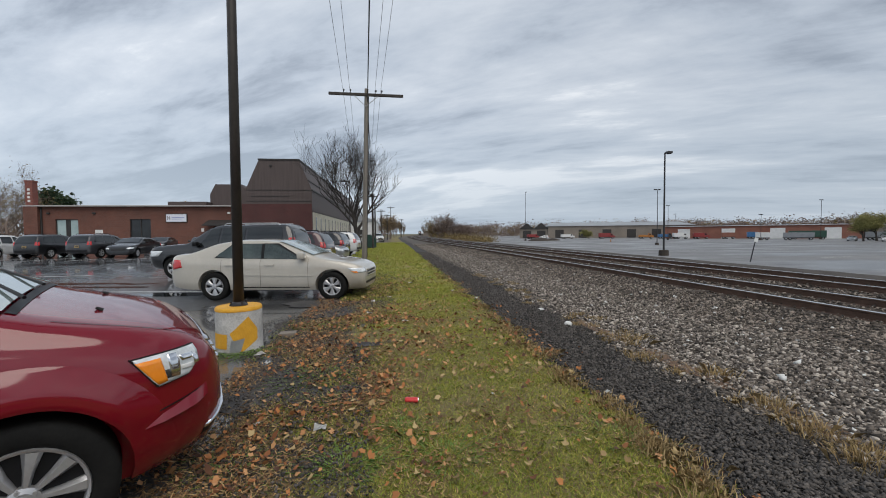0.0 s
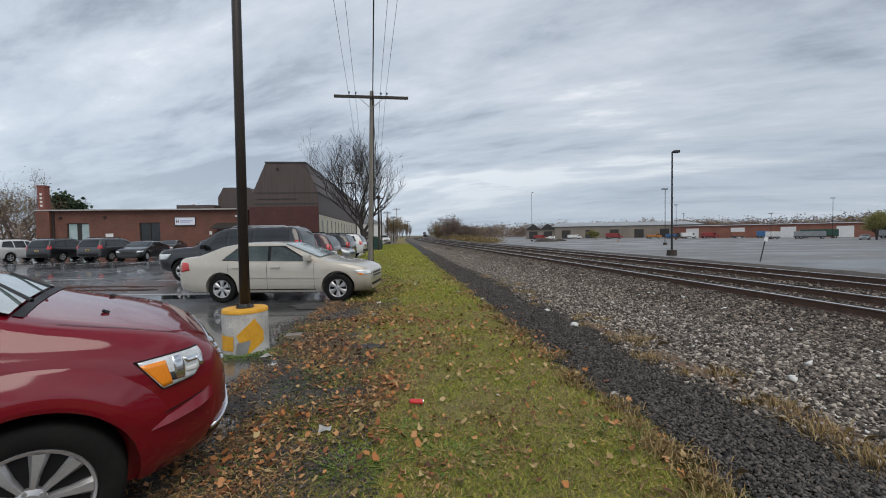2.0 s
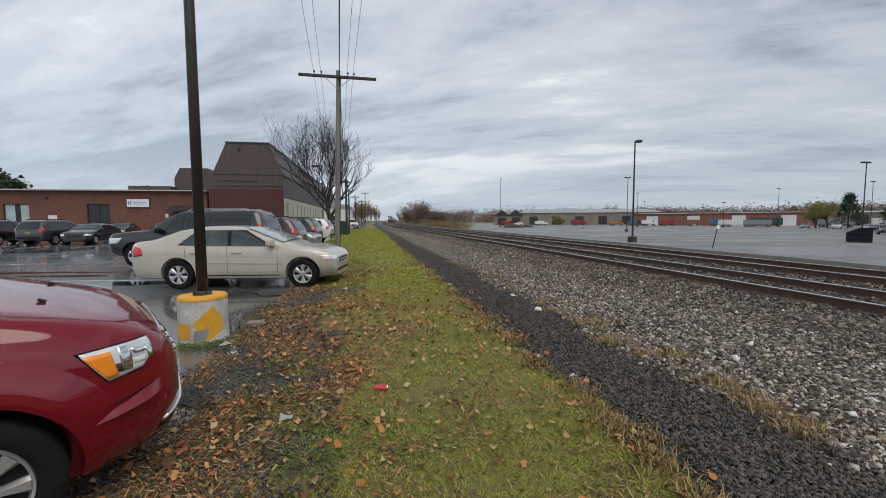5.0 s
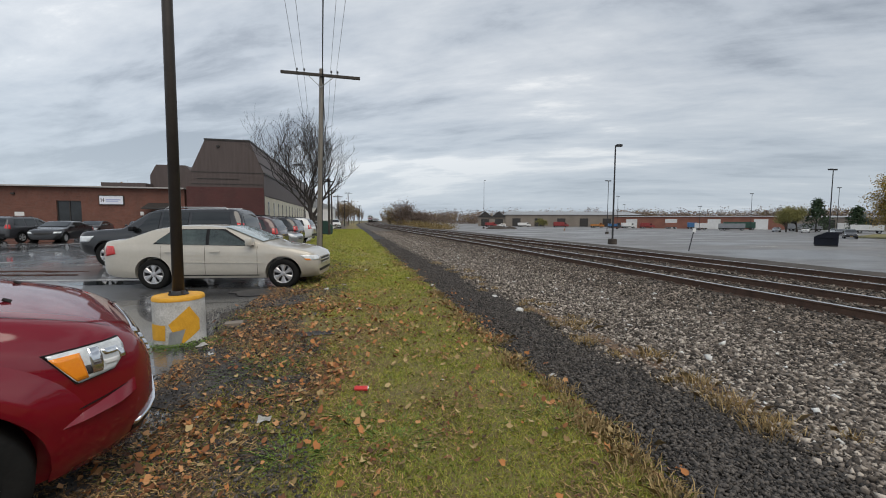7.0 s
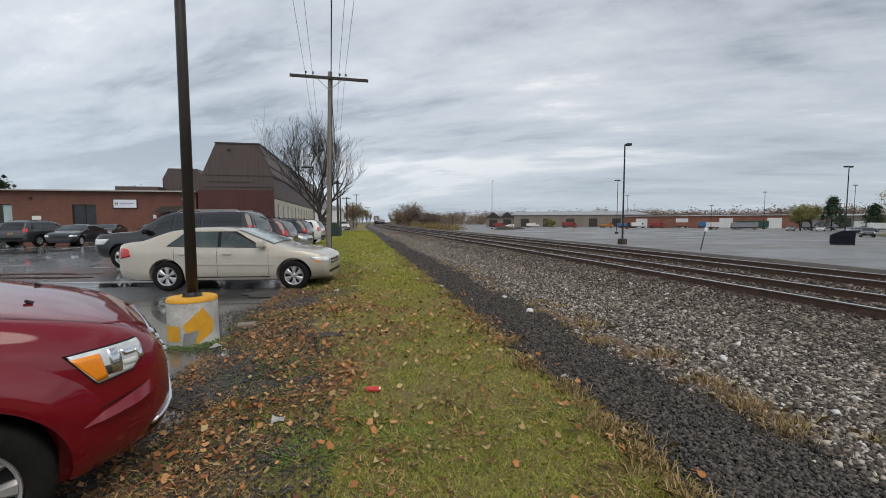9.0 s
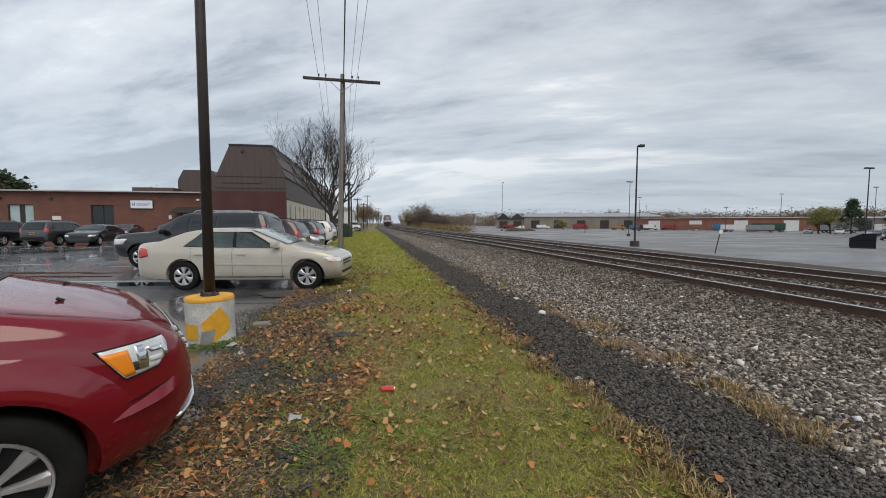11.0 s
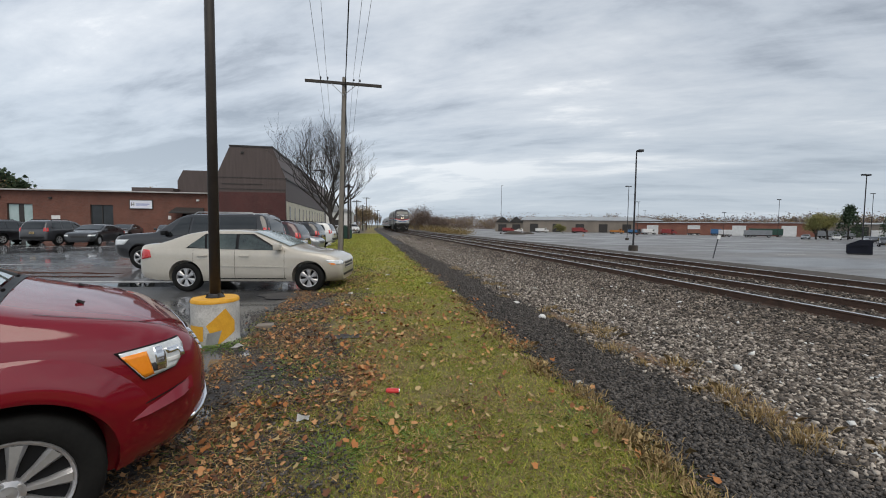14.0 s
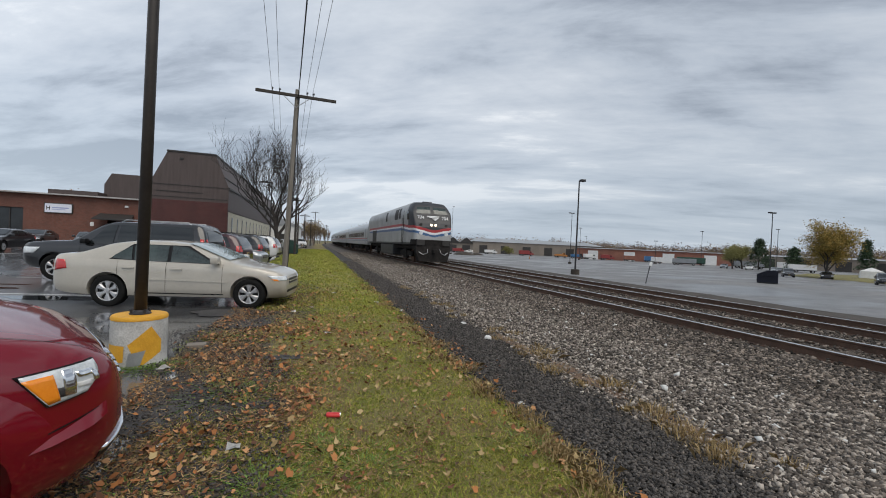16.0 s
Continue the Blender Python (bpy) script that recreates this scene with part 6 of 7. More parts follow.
def make_tree(m, seed, height, trunk_r, label, leaf=None, per=0, size=0.1, spread=0.75, levels=5, group="", bark="bark", lspread=0.5, up=0.35, name="tree", kids=(5, 4, 4, 3, 3), first=0.28, lenf=0.80, rmin=0.008):
    t = thing(name, m, label, "tree", group)
    limbs, rnd = branch_tree(seed, height, trunk_r, spread, levels, first=first, up=up, kids=kids, lenf=lenf, rmin=rmin)
    v, f = limbs_mesh(limbs, (0,))
    mesh_ob("trunk", v, f, M[bark], t, smooth=True)
    v, f = limbs_mesh(limbs, (1, 2, 3, 4, 5))
    mesh_ob("crown", v, f, M[bark], t, smooth=True)
    if leaf:
        tips = [p[-1] for p, r, l in limbs if l >= levels - 2] + [p[len(p) // 2] for p, r, l in limbs if l >= levels - 1]
        v, f = leaf_cloud(tips, per, lspread, size, rnd)
        mesh_ob("foliage", v, f, M[leaf], t)
    return t


def make_pine(m, seed, h, r, label):
    t = thing("evergreen_tree", m, label, "tree", "evergreens")
    rnd = random.Random(seed)
    part("trunk", tube(bmesh.new(), [(0, 0, -0.2), (0, 0, h)], [h * 0.022, 0.02], 7), M["bark"], t)
    cs = []
    for k in range(int(h * 20)):
        z = h * (0.15 + 0.85 * rnd.random() ** 0.8)
        rr = r * (1.05 - z / h) * rnd.uniform(0.35, 1.0)
        a = rnd.random() * 6.28
        cs.append((rr * math.cos(a), rr * math.sin(a), z - rr * 0.12))
    v, f = leaf_cloud(cs, 14, 0.5, 0.27, rnd)
    mesh_ob("crown", v, f, M["pine_leaf"], t)
    return t


make_tree(pose(-3.4, 43.5, 0), 11, 11.2, 0.34, "large bare deciduous tree beside the parking lot", spread=0.66, levels=6, kids=(9, 6, 4, 4, 3), up=0.44, lenf=0.88, first=0.40, rmin=0.012)
# beyond the brick building and at its side
for k, (x, y, h, leaf) in enumerate(((-43.5, 52, 9.0, "scrub"), (-48, 56, 10.5, "scrub"), (-53, 60, 9, "scrub"), (-46, 66, 8, "rust_leaf"))):
    make_tree(pose(x, y, 0), 30 + k, h, 0.25, "half-bare autumn tree beside the brick building", leaf, 1, 0.09, spread=0.8, levels=5, group="lot trees", lspread=0.5, rmin=0.018, first=0.2, kids=(7, 5, 4, 4, 3), bark="twig")
for x, y, h in ((-45.2, 60, 7.6), (-46.8, 62, 7.2), (-44.0, 61, 6.6)):
    make_pine(pose(x, y, 0), int(h * 10), h, 2.8, "dark evergreen behind the brick building")
make_tree(pose(-32, 66, 0), 51, 6.6, 0.16, "russet bush-like tree behind the building", "rust_leaf", 4, 0.13)
# trees between the tracks and the lot, and along the line
for k, (x, y, h, leaf, per) in enumerate(((17.0, 150, 9.5, None, 0), (20.5, 146, 7.5, "twig", 2), (15.0, 158, 6.5, "scrub", 1), (18.5, 152, 6.0, "rust_leaf", 1), (24.5, 150, 5.0, "twig", 2), (29, 155, 4.5, "twig", 2), (40, 175, 6, None, 1))):
    make_tree(pose(x + bend(y), y, -0.4), 60 + k, h, 0.2, "autumn tree in scrub beside the railway", leaf, per, 0.22, spread=0.75, levels=5, group="lineside trees", lspread=0.8, bark="twig", first=0.08, kids=(8, 5, 4, 4, 3), rmin=0.025, lenf=0.9)
for k, (x, y, h) in enumerate(((-0.5, 118, 6.5), (-2.5, 130, 8.0), (-1.0, 146, 8.5), (0.5, 165, 9.0), (-3.0, 158, 9.5), (1.0, 190, 8.5), (3.0, 215, 8.0), (-6, 140, 8), (4.5, 240, 8.5), (28, 420, 13), (20, 330, 9))):
    make_tree(pose(x + bend(y) * 0.6, y, 0), 80 + k, h, 0.14, "thin bare and russet trees beside the railway", None if k % 3 else "scrub", 1, 0.16, spread=0.5, levels=5, group="lineside trees", lspread=0.7, bark="twig", up=0.6, first=0.08, kids=(8, 5, 4, 3, 3), rmin=0.025)
# around the far lot
make_tree(line_pose(70.5, 38.5, 0), 7, 11.2, 0.28, "broad autumn oak with olive and orange leaves", "oak_leaf", 17, 0.15, spread=0.85, levels=5, lspread=0.62, kids=(9, 5, 4, 3, 3), first=0.2)
make_tree(line_pose(82, 34.0, 0), 8, 8.4, 0.26, "russet autumn tree on the lawn", "rust_leaf", 12, 0.13, levels=5, lspread=0.4)
make_tree(line_pose(92, 66, 0), 9, 7.8, 0.29, "olive autumn tree at the lot's edge", "olive_leaf", 12, 0.15, levels=5, lspread=0.45)
make_tree(line_pose(89, 66, 0), 10, 7.3, 0.26, "olive autumn tree at the lot's edge", "olive_leaf", 12, 0.15, levels=5, lspread=0.45)
make_pine(line_pose(95.5, 64.9, 0), 15, 9.4, 5.0, "dark evergreen at the lot's edge")
make_pine(line_pose(99, 60.0, 0), 16, 7.2, 4.0, "dark evergreen at the lot's edge")
make_pine(line_pose(128, 62, 0), 17, 11.5, 3.5, "dark evergreen at the lot's edge")
make_tree(line_pose(62, 121, 0), 12, 4.8, 0.16, "small yellow-green tree before the warehouse", "olive_leaf", 12, 0.16, levels=5, lspread=0.35, kids=(5, 4, 3, 3, 3))

# distant woods as one mass of small clumps
rnd = random.Random(5)
cs, cs2 = [], []
for k in range(760):
    a = radians(rnd.uniform(-12, 100))
    d = rnd.uniform(345, 470)
    x, y = d * math.sin(a), d * math.cos(a)
    if x < 90 and y > 180 and x > -40 and abs(x - bend(y) - 10) < 40:
        continue
    h = rnd.uniform(6.0, 10.0)
    for j in range(9):
        (cs if rnd.random() < 0.86 else cs2).append((x + rnd.gauss(0, 4.2), y + rnd.gauss(0, 4.2), -1.6 + 1.25 * h * rnd.uniform(0.1, 1.0)))
v, f = leaf_cloud(cs, 26, 1.9, 0.60, rnd)
tagged(mesh_ob("far_woods", v, f, M["twig"]), "distant bare brown woods along the horizon", "woods", kind="stuff")
v, f = leaf_cloud(cs2, 26, 1.9, 0.60, rnd)
tagged(mesh_ob("far_woods", v, f, M["scrub"]), "distant russet and ochre woods along the horizon", "woods", kind="stuff")
cs = []
for k in range(420):
    a = radians(rnd.uniform(-75, -14))
    d = rnd.uniform(120, 220)
    x, y = d * math.sin(a), d * math.cos(a)
    for j in range(6):
        cs.append((x + rnd.gauss(0, 2.4), y + rnd.gauss(0, 2.4), rnd.uniform(0.3, 5.5)))
v, f = leaf_cloud(cs, 9, 0.8, 0.35, rnd)
tagged(mesh_ob("far_woods", v, f, M["twig"]), "distant bare woods beyond the lot", "woods", kind="stuff")
# scrub between the tracks and the lot
cs = []
for k in range(900):
    y = rnd.uniform(86, 215)
    x = 17.5 + bend(y) + rnd.random() ** 1.3 * min(18, (y - 78) * 0.35)
    cs.append((x, y, ground_z(x, y) + rnd.uniform(0.1, 1.5) * min(1, (y - 80) / 40)))
v, f = leaf_cloud(cs, 12, 0.45, 0.17, rnd)
tagged(mesh_ob("lineside_scrub", v, f, M["scrub"]), "dry ochre scrub between the tracks and the lot", "scrub", kind="stuff")

# ---- far side of the lot ----


def make_warehouse(m, w, d, h, rise, wall_m, roof_m, label, bays=0, door_m="dark_trim", gables=1):
    t = thing("warehouse", m, label, "warehouse")
    t.scale = (1.44, 1.44, 1.44)
    part("wall", box(bmesh.new(), 0, w, 0, d, 0, h), M[wall_m], t)
    gw = w / gables
    for g in range(gables):
        bm = bmesh.new()
        a, c = g * gw - 0.2, (g + 1) * gw + 0.2
        if gables == 1:
            v = [bm.verts.new(p) for p in ((a, -0.4, h), (c, -0.4, h), (c, d + 0.4, h), (a, d + 0.4, h), (a + 2, d * 0.5, h + rise), (c - 2, d * 0.5, h + rise))]
            qs = ((0, 1, 5, 4), (1, 2, 5), (2, 3, 4, 5), (3, 0, 4), (0, 3, 2, 1))
        else:
            v = [bm.verts.new(p) for p in ((a, -0.4, h), (c, -0.4, h), (c, d + 0.4, h), (a, d + 0.4, h), ((a + c) / 2, -0.4, h + rise), ((a + c) / 2, d + 0.4, h + rise))]
            qs = ((0, 1, 4), (1, 2, 5, 4), (2, 3, 5), (3, 0, 4, 5), (0, 3, 2, 1))
        for q in qs:
            bm.faces.new([v[i] for i in q])
        part("roof", bm, M[roof_m], t)
    for k in range(bays):
        x = w * (k + 0.5) / bays
        part("door", box(bmesh.new(), x - 1.6, x + 1.6, -0.06, 0, 0, min(3.2, h * 0.8)), M[door_m], t)
    return t


make_warehouse(line_pose(60, 150, -18), 52, 26, 4.6, 1.6, "tan_wall", "roof_grey", "long low tan warehouse with a pale sheet roof", 6)
make_warehouse(line_pose(50, 154, -18), 11, 20, 3.6, 2.4, "tan_wall", "dark_trim", "twin-gabled dark shed beside the warehouse", 2, gables=2)
make_warehouse(line_pose(84, 116, -42), 44, 24, 3.6, 0.3, "red_brick_far", "roof_grey", "long low red brick building with a flat roof", 4, "white_wall")
make_warehouse(line_pose(118, 92, -50), 40, 20, 3.4, 0.5, "tan_wall", "roof_grey", "low tan commercial building behind trailers", 5)
make_warehouse(line_pose(130, 55, -66), 40, 20, 3.2, 0.8, "red_brick_far", "dark_trim", "low brown building behind parked cars", 4)
make_warehouse(line_pose(20, 260, -5), 30, 18, 4, 1.5, "tan_wall", "roof_grey", "distant pale shed beside the line", 2)


def make_trailer(m, l, h, body, label, cab=None):
    t = thing("truck" if cab else "trailer", m, label, "truck" if cab else "trailer")
    t.scale = (0.84, 0.84, 0.84)
    part("box_body", box(bmesh.new(), 0, l, -1.25, 1.25, 1.0, h, 0.05), M[body], t)
    part("chassis", box(bmesh.new(), -0.1, l + (2.2 if cab else 0), -0.5, 0.5, 0.7, 1.0), M["dark_metal"], t)
    for k in range(int(l / 1.5)):
        part("side_rib", box(bmesh.new(), 0.7 + k * 1.5, 0.78 + k * 1.5, -1.28, 1.28, 1.05, h - 0.1), M[body], t)
    xs = [0.9, 2.1] + ([l + 1.3] if cab else [l - 1.0])
    for x in xs:
        for s in (-1, 1):
            bm = bmesh.new()
            tube(bm, [(x, s * 0.85, 0.5), (x, s * 1.2, 0.5)], [0.5, 0.5], 16)
            w = part("wheel", bm, M["rubber"], t)
            part("rim", tube(bmesh.new(), [(x, s * 1.2, 0.5), (x, s * 1.22, 0.5)], [0.28, 0.26], 12), M["galv"], w)
    if cab:
        bm = bmesh.new()
        pr = [(l + 0.15, 0.7), (l + 2.6, 0.7), (l + 2.6, 1.65), (l + 1.5, 1.8), (l + 1.15, 2.75), (l + 0.15, 2.8)]
        r = [[bm.verts.new((x, y, z)) for x, z in pr] for y in (-1.1, 1.1)]
        for k in range(6):
            bm.faces.new((r[0][k], r[0][(k + 1) % 6], r[1][(k + 1) % 6], r[1][k]))
        bm.faces.new(r[0]), bm.faces.new(r[1][::-1])
        c = part("cab", bm, M[cab], t)
        for s in (-1, 1):
            part("cab_window", box(bmesh.new(), l + 0.35, l + 1.1, s * 1.1 - 0.02, s * 1.1 + 0.02, 1.85, 2.55), M["dark_opening"], c)
        bm = bmesh.new()
        v = [bm.verts.new(p) for p in ((l + 1.52, -0.95, 1.86), (l + 1.52, 0.95, 1.86), (l + 1.2, 0.95, 2.66), (l + 1.2, -0.95, 2.66))]
        bm.faces.new(v)
        part("windscreen", bm, M["dark_opening"], c)
    return t


for x, y, ang, l, h, body, cab, label in (
        (57.5, 132, -12, 5.0, 2.6, "white_wall", "white_paint", "white tipper truck before the warehouse"),
        (47.0, 136, 10, 4.6, 2.7, "truck_red", "truck_red", "red works truck by the sheds"),
        (68.0, 126, -16, 6.0, 3.2, "truck_red", "truck_red", "red dump truck before the warehouse"),
        (77.0, 118, -25, 4.6, 2.0, "truck_orange", "truck_orange", "yellow-orange flatbed truck at the lot's edge"),
        (80.0, 113, -28, 4.6, 2.4, "truck_blue", "grey_paint", "dark blue flatbed truck at the lot's edge"),
        (82.0, 109, -20, 4.4, 2.9, "white_wall", "white_paint", "white box truck parked before the brick building"),
        (86.0, 106, -24, 4.4, 2.9, "truck_red", "truck_red", "red box truck parked before the brick building"),
        (90.5, 101, -35, 5.5, 3.0, "red_brick_far", None, "rusty red container trailer at the lot's edge"),
        (95.0, 97.5, -38, 4.0, 3.2, "truck_blue", None, "blue steel container at the lot's edge")):
    make_trailer(line_pose(x, y, ang), l, h, body, label, cab)
for x, y, ang, l, h, body, label in (
        (84.5, 84.5, -45, 4.6, 3.0, "white_wall", "white box trailer at the edge of the lot"), (88.0, 81.0, -45, 9.0, 2.9, "truck_grey", "grey box trailer at the edge of the lot"), (95.5, 86.5, -45, 11.5, 3.6, "green_box", "dark green freight trailer at the lot's edge"), (99.0, 73.0, -48, 10.0, 3.0, "truck_grey", "grey box trailer at the edge of the lot"), (105.5, 67.5, -48, 6.0, 3.3, "white_wall", "white box trailer at the edge of the lot"), (94.0, 58.0, -52, 7.5, 2.8, "white_wall", "white motor home parked by the trees")):
    make_trailer(line_pose(x, y, ang), l, h, body, label)
for x, y, ang, kind, pm, label in ((62.5, 38.5, 216, "suv", "grey_paint", "grey suv parked under the oak"), (66.5, 36.3, 212, "sedan", "black_paint", "black sedan parked under the oak"), (59.0, 27.0, 208, "suv", "black_paint", "black suv parked by the lawn"), (88.5, 62.0, 212, "sedan", "white_paint", "white sedan at the lot's edge"), (87.0, 66.5, 212, "sedan", "silver_paint", "silver sedan at the lot's edge"), (80.0, 51.5, 214, "sedan", "silver_paint", "silver sedan at the lot's edge"), (77.5, 49.0, 214, "sedan", "grey_paint", "grey sedan at the lot's edge"), (74.5, 46.0, 214, "sedan", "white_paint", "white sedan at the lot's edge"), (52.5, 138, 170, "suv", "white_paint", "white pickup-like suv by the earth pile")):
    make_car(kind, M[pm], line_pose(x, y, ang), label, "suv" if kind == "suv" else "sedan")
for x, y, w, h in ((86, 41, 4, 2.6), (91, 36, 4, 2.4), (97, 41, 4.4, 2.8)):
    t = thing("white_tent", line_pose(x, y, 30), "white peaked tent on the lawn", "tent")
    bm = bmesh.new()
    v = [bm.verts.new(p) for p in ((-w / 2, -w / 2, 0), (w / 2, -w / 2, 0), (w / 2, w / 2, 0), (-w / 2, w / 2, 0), (-w / 2.2, -w / 2.2, 1.7), (w / 2.2, -w / 2.2, 1.7), (w / 2.2, w / 2.2, 1.7), (-w / 2.2, w / 2.2, 1.7), (0, 0, h))]
    for q in ((0, 1, 5, 4), (1, 2, 6, 5), (2, 3, 7, 6), (3, 0, 4, 7), (4, 5, 8), (5, 6, 8), (6, 7, 8), (7, 4, 8)):
        bm.faces.new([v[i] for i in q])
    part("canopy", bm, M["white_wall"], t)
# lawn beyond the lot
bm = bmesh.new()
ring = [bm.verts.new((x * far_reach(x, y), y * far_reach(x, y), 1.60 - 2.14 * far_reach(x, y))) for x, y in ((58, 22), (66, 33), (68, 42), (90, 52), (140, 50), (140, -10), (70, 0))]
bm.faces.new(ring)
tagged(part("lawn", bm, M["soil"]), "autumn lawn under the oak", "lawn", kind="structure")
for x, y, w, h in ((38.0, 101, 4.5, 1.3), (43, 104, 3.0, 0.9)):
    bm = bmesh.new()
    lathe(bm, [(w, -0.2), (w * 0.8, h * 0.35), (w * 0.5, h * 0.8), (w * 0.15, h), (0.001, h * 1.02)], 18)
    for v in bm.verts:
        v.co += Vector((noise.noise(v.co * 0.7), noise.noise(v.co * 0.9 + Vector((5, 0, 0))), noise.noise(v.co * 0.8 + Vector((0, 5, 0))) * 0.4)) * 0.5
    ob = part("earth_pile", bm, M["pile"], smooth=True)
    ob.matrix_basis = line_pose(x, y, 10)
    tagged(ob, "pile of dark earth at the lot's edge", "earth pile")
t = thing("traffic_cone", line_pose(47.5, 83, 0), "orange traffic cone standing on the lot", "traffic cone")
part("cone", tube(bmesh.new(), [(0, 0, 0.03), (0, 0, 0.9)], [0.2, 0.04], 12), M["truck_orange"], t)
part("foot", box(bmesh.new(), -0.24, 0.24, -0.24, 0.24, 0, 0.04), M["dark_trim"], t)

# ---- loose cover: stones, grass, leaves ----
rng = np.random.default_rng(3)


def soup(name, verts, faces_per, n_verts, material, label, category, parent=None):
    """One mesh of many alike small pieces: verts (n, k, 3) and the faces of one piece."""
    n = len(verts)
    me = bpy.data.meshes.new(name)
    f = (np.array(faces_per)[None] + (np.arange(n) * n_verts)[:, None, None]).reshape(-1, len(faces_per[0]))
    me.vertices.add(n * n_verts)
    me.vertices.foreach_set("co", verts.reshape(-1).astype(np.float32))
    me.loops.add(f.size)
    me.loops.foreach_set("vertex_index", f.reshape(-1).astype(np.int32))
    me.polygons.add(len(f))
    me.polygons.foreach_set("loop_start", (np.arange(len(f)) * f.shape[1]).astype(np.int32))
    me.materials.append(material)
    me.update(calc_edges=True)
    ob = new(name, me)
    ob.parent = parent
    if parent:
        ob["kind"] = "stuff"
        return ob
    return tagged(ob, label, category, kind="stuff")


def turns(n):
    """Random rotation matrices."""
    q = rng.normal(size=(n, 4))
    q /= np.linalg.norm(q, axis=1)[:, None]
    w, x, y, z = q.T
    return np.stack([np.stack([1 - 2 * (y * y + z * z), 2 * (x * y - z * w), 2 * (x * z + y * w)], -1), np.stack([2 * (x * y + z * w), 1 - 2 * (x * x + z * z), 2 * (y * z - x * w)], -1), np.stack([2 * (x * z - y * w), 2 * (y * z + x * w), 1 - 2 * (x * x + y * y)], -1)], 1)


def log_y(n, y0, y1):
    return 0.3 + (y0 - 0.3) * np.exp(rng.random(n) * math.log((y1 - 0.3) / (y0 - 0.3)))


OCTA = np.array([(1, 0, 0), (-1, 0, 0), (0, 1, 0), (0, -1, 0), (0, 0, 1), (0, 0, -1)], float)
OCTA_F = [(0, 2, 4), (2, 1, 4), (1, 3, 4), (3, 0, 4), (2, 0, 5), (1, 2, 5), (3, 1, 5), (0, 3, 5)]
CUBE_F = [(0, 1, 3, 2), (4, 6, 7, 5), (0, 4, 5, 1), (2, 3, 7, 6), (0, 2, 6, 4), (1, 5, 7, 3)]
GX = np.linspace(-3, 18, 421)
GZ = np.array([ground_z(x, 0) for x in GX])


def stones(name, n, left, right, y0, y1, s0, s1, material, label, grow=0.02, sink=0.2, fuzz=0.0):
    y = log_y(n, y0, y1)
    ys = np.linspace(y0, y1, 400)
    la, ra = np.array([left(v) for v in ys]), np.array([right(v) for v in ys])
    a, b = np.interp(y, ys, la), np.interp(y, ys, ra)
    x = a + (b - a) * rng.random(n) + rng.normal(0, fuzz, n)
    size = (s0 + (s1 - s0) * rng.random(n) ** 2.2) * (1 + grow * y)
    sc = size[:, None] * rng.uniform(0.6, 1.15, (n, 3))
    v = OCTA[None] * rng.uniform(0.65, 1.35, (n, 6, 1)) + rng.uniform(-0.32, 0.32, (n, 6, 3))
    v = v * sc[:, None]
    v = np.einsum("nij,nkj->nki", turns(n), v)
    v[:, :, 2] *= 0.75
    z = np.interp(x, GX, GZ) + size * (rng.random(n) * 0.75 - sink) + 0.02
    v += np.stack([x, y, z], -1)[:, None]
    return soup(name, v, OCTA_F, 6, material, label, "stones")


def edge_oily(y):
    """Where the pale ballast turns dark and oily towards the rails."""
    return 5.6 + wob(y, 9.0, 0.45, 0.5) + track_bend(y)


stones("ballast_stones", 92000, lambda y: edge_cinder(y) + 0.05, edge_oily, 1.6, 60, 0.014, 0.034, M["stone"], "loose grey-brown crushed ballast stones", 0.014, fuzz=0.12)
stones("oily_stones", 46000, lambda y: edge_oily(y) - 0.25, lambda y: 7.3 + track_bend(y), 2.2, 60, 0.016, 0.036, M["dark_stone"], "dark oily ballast stones beside the rails", 0.014, fuzz=0.2)
stones("cinder_stones", 56000, lambda y: edge_grass(y) + 0.02, lambda y: edge_cinder(y) + 0.05, 1.4, 34, 0.007, 0.022, M["cinder_stone"], "loose black cinder stones", 0.03, fuzz=0.09)
stones("track_stones", 24000, lambda y: 5.9 + track_bend(y), lambda y: 14.4 + track_bend(y), 3, 46, 0.02, 0.042, M["dark_stone"], "oily ballast stones between the ties")
stones("pale_stones", 420, lambda y: edge_cinder(y) + 0.1, lambda y: 6.8, 2, 30, 0.02, 0.042, M["litter"], "scattered pale stones on the ballast")
stones("verge_grit", 16000, lambda y: edge_lot(y) - 0.35, lambda y: edge_lot(y) + 1.1, 1.6, 16, 0.006, 0.016, M["cinder_stone"], "loose dark grit at the tarmac's edge")


def tufted(x, y):
    """How grassy a spot is, from 0 to 1."""
    g = np.array([noise.noise((a * 0.9, b * 0.9, 2.0)) + 0.6 * noise.noise((a * 2.7, b * 2.7, 5.0)) for a, b in zip(x, y)])
    drift = np.array([noise.noise((a * 0.5 + 8.0, b * 0.55, 21.0)) + 0.7 * noise.noise((a * 1.6, b * 1.5, 27.0)) for a, b in zip(x, y)])
    near_lot = np.where(y < 9.5, np.clip((x + 1.55 + 1.5 * drift) / 1.9, 0, 1) * 0.80 + 0.20, 1.0)
    return np.clip(0.80 + 1.2 * g - 0.55 * (1 - near_lot), 0.48 * near_lot, 1.0) * near_lot


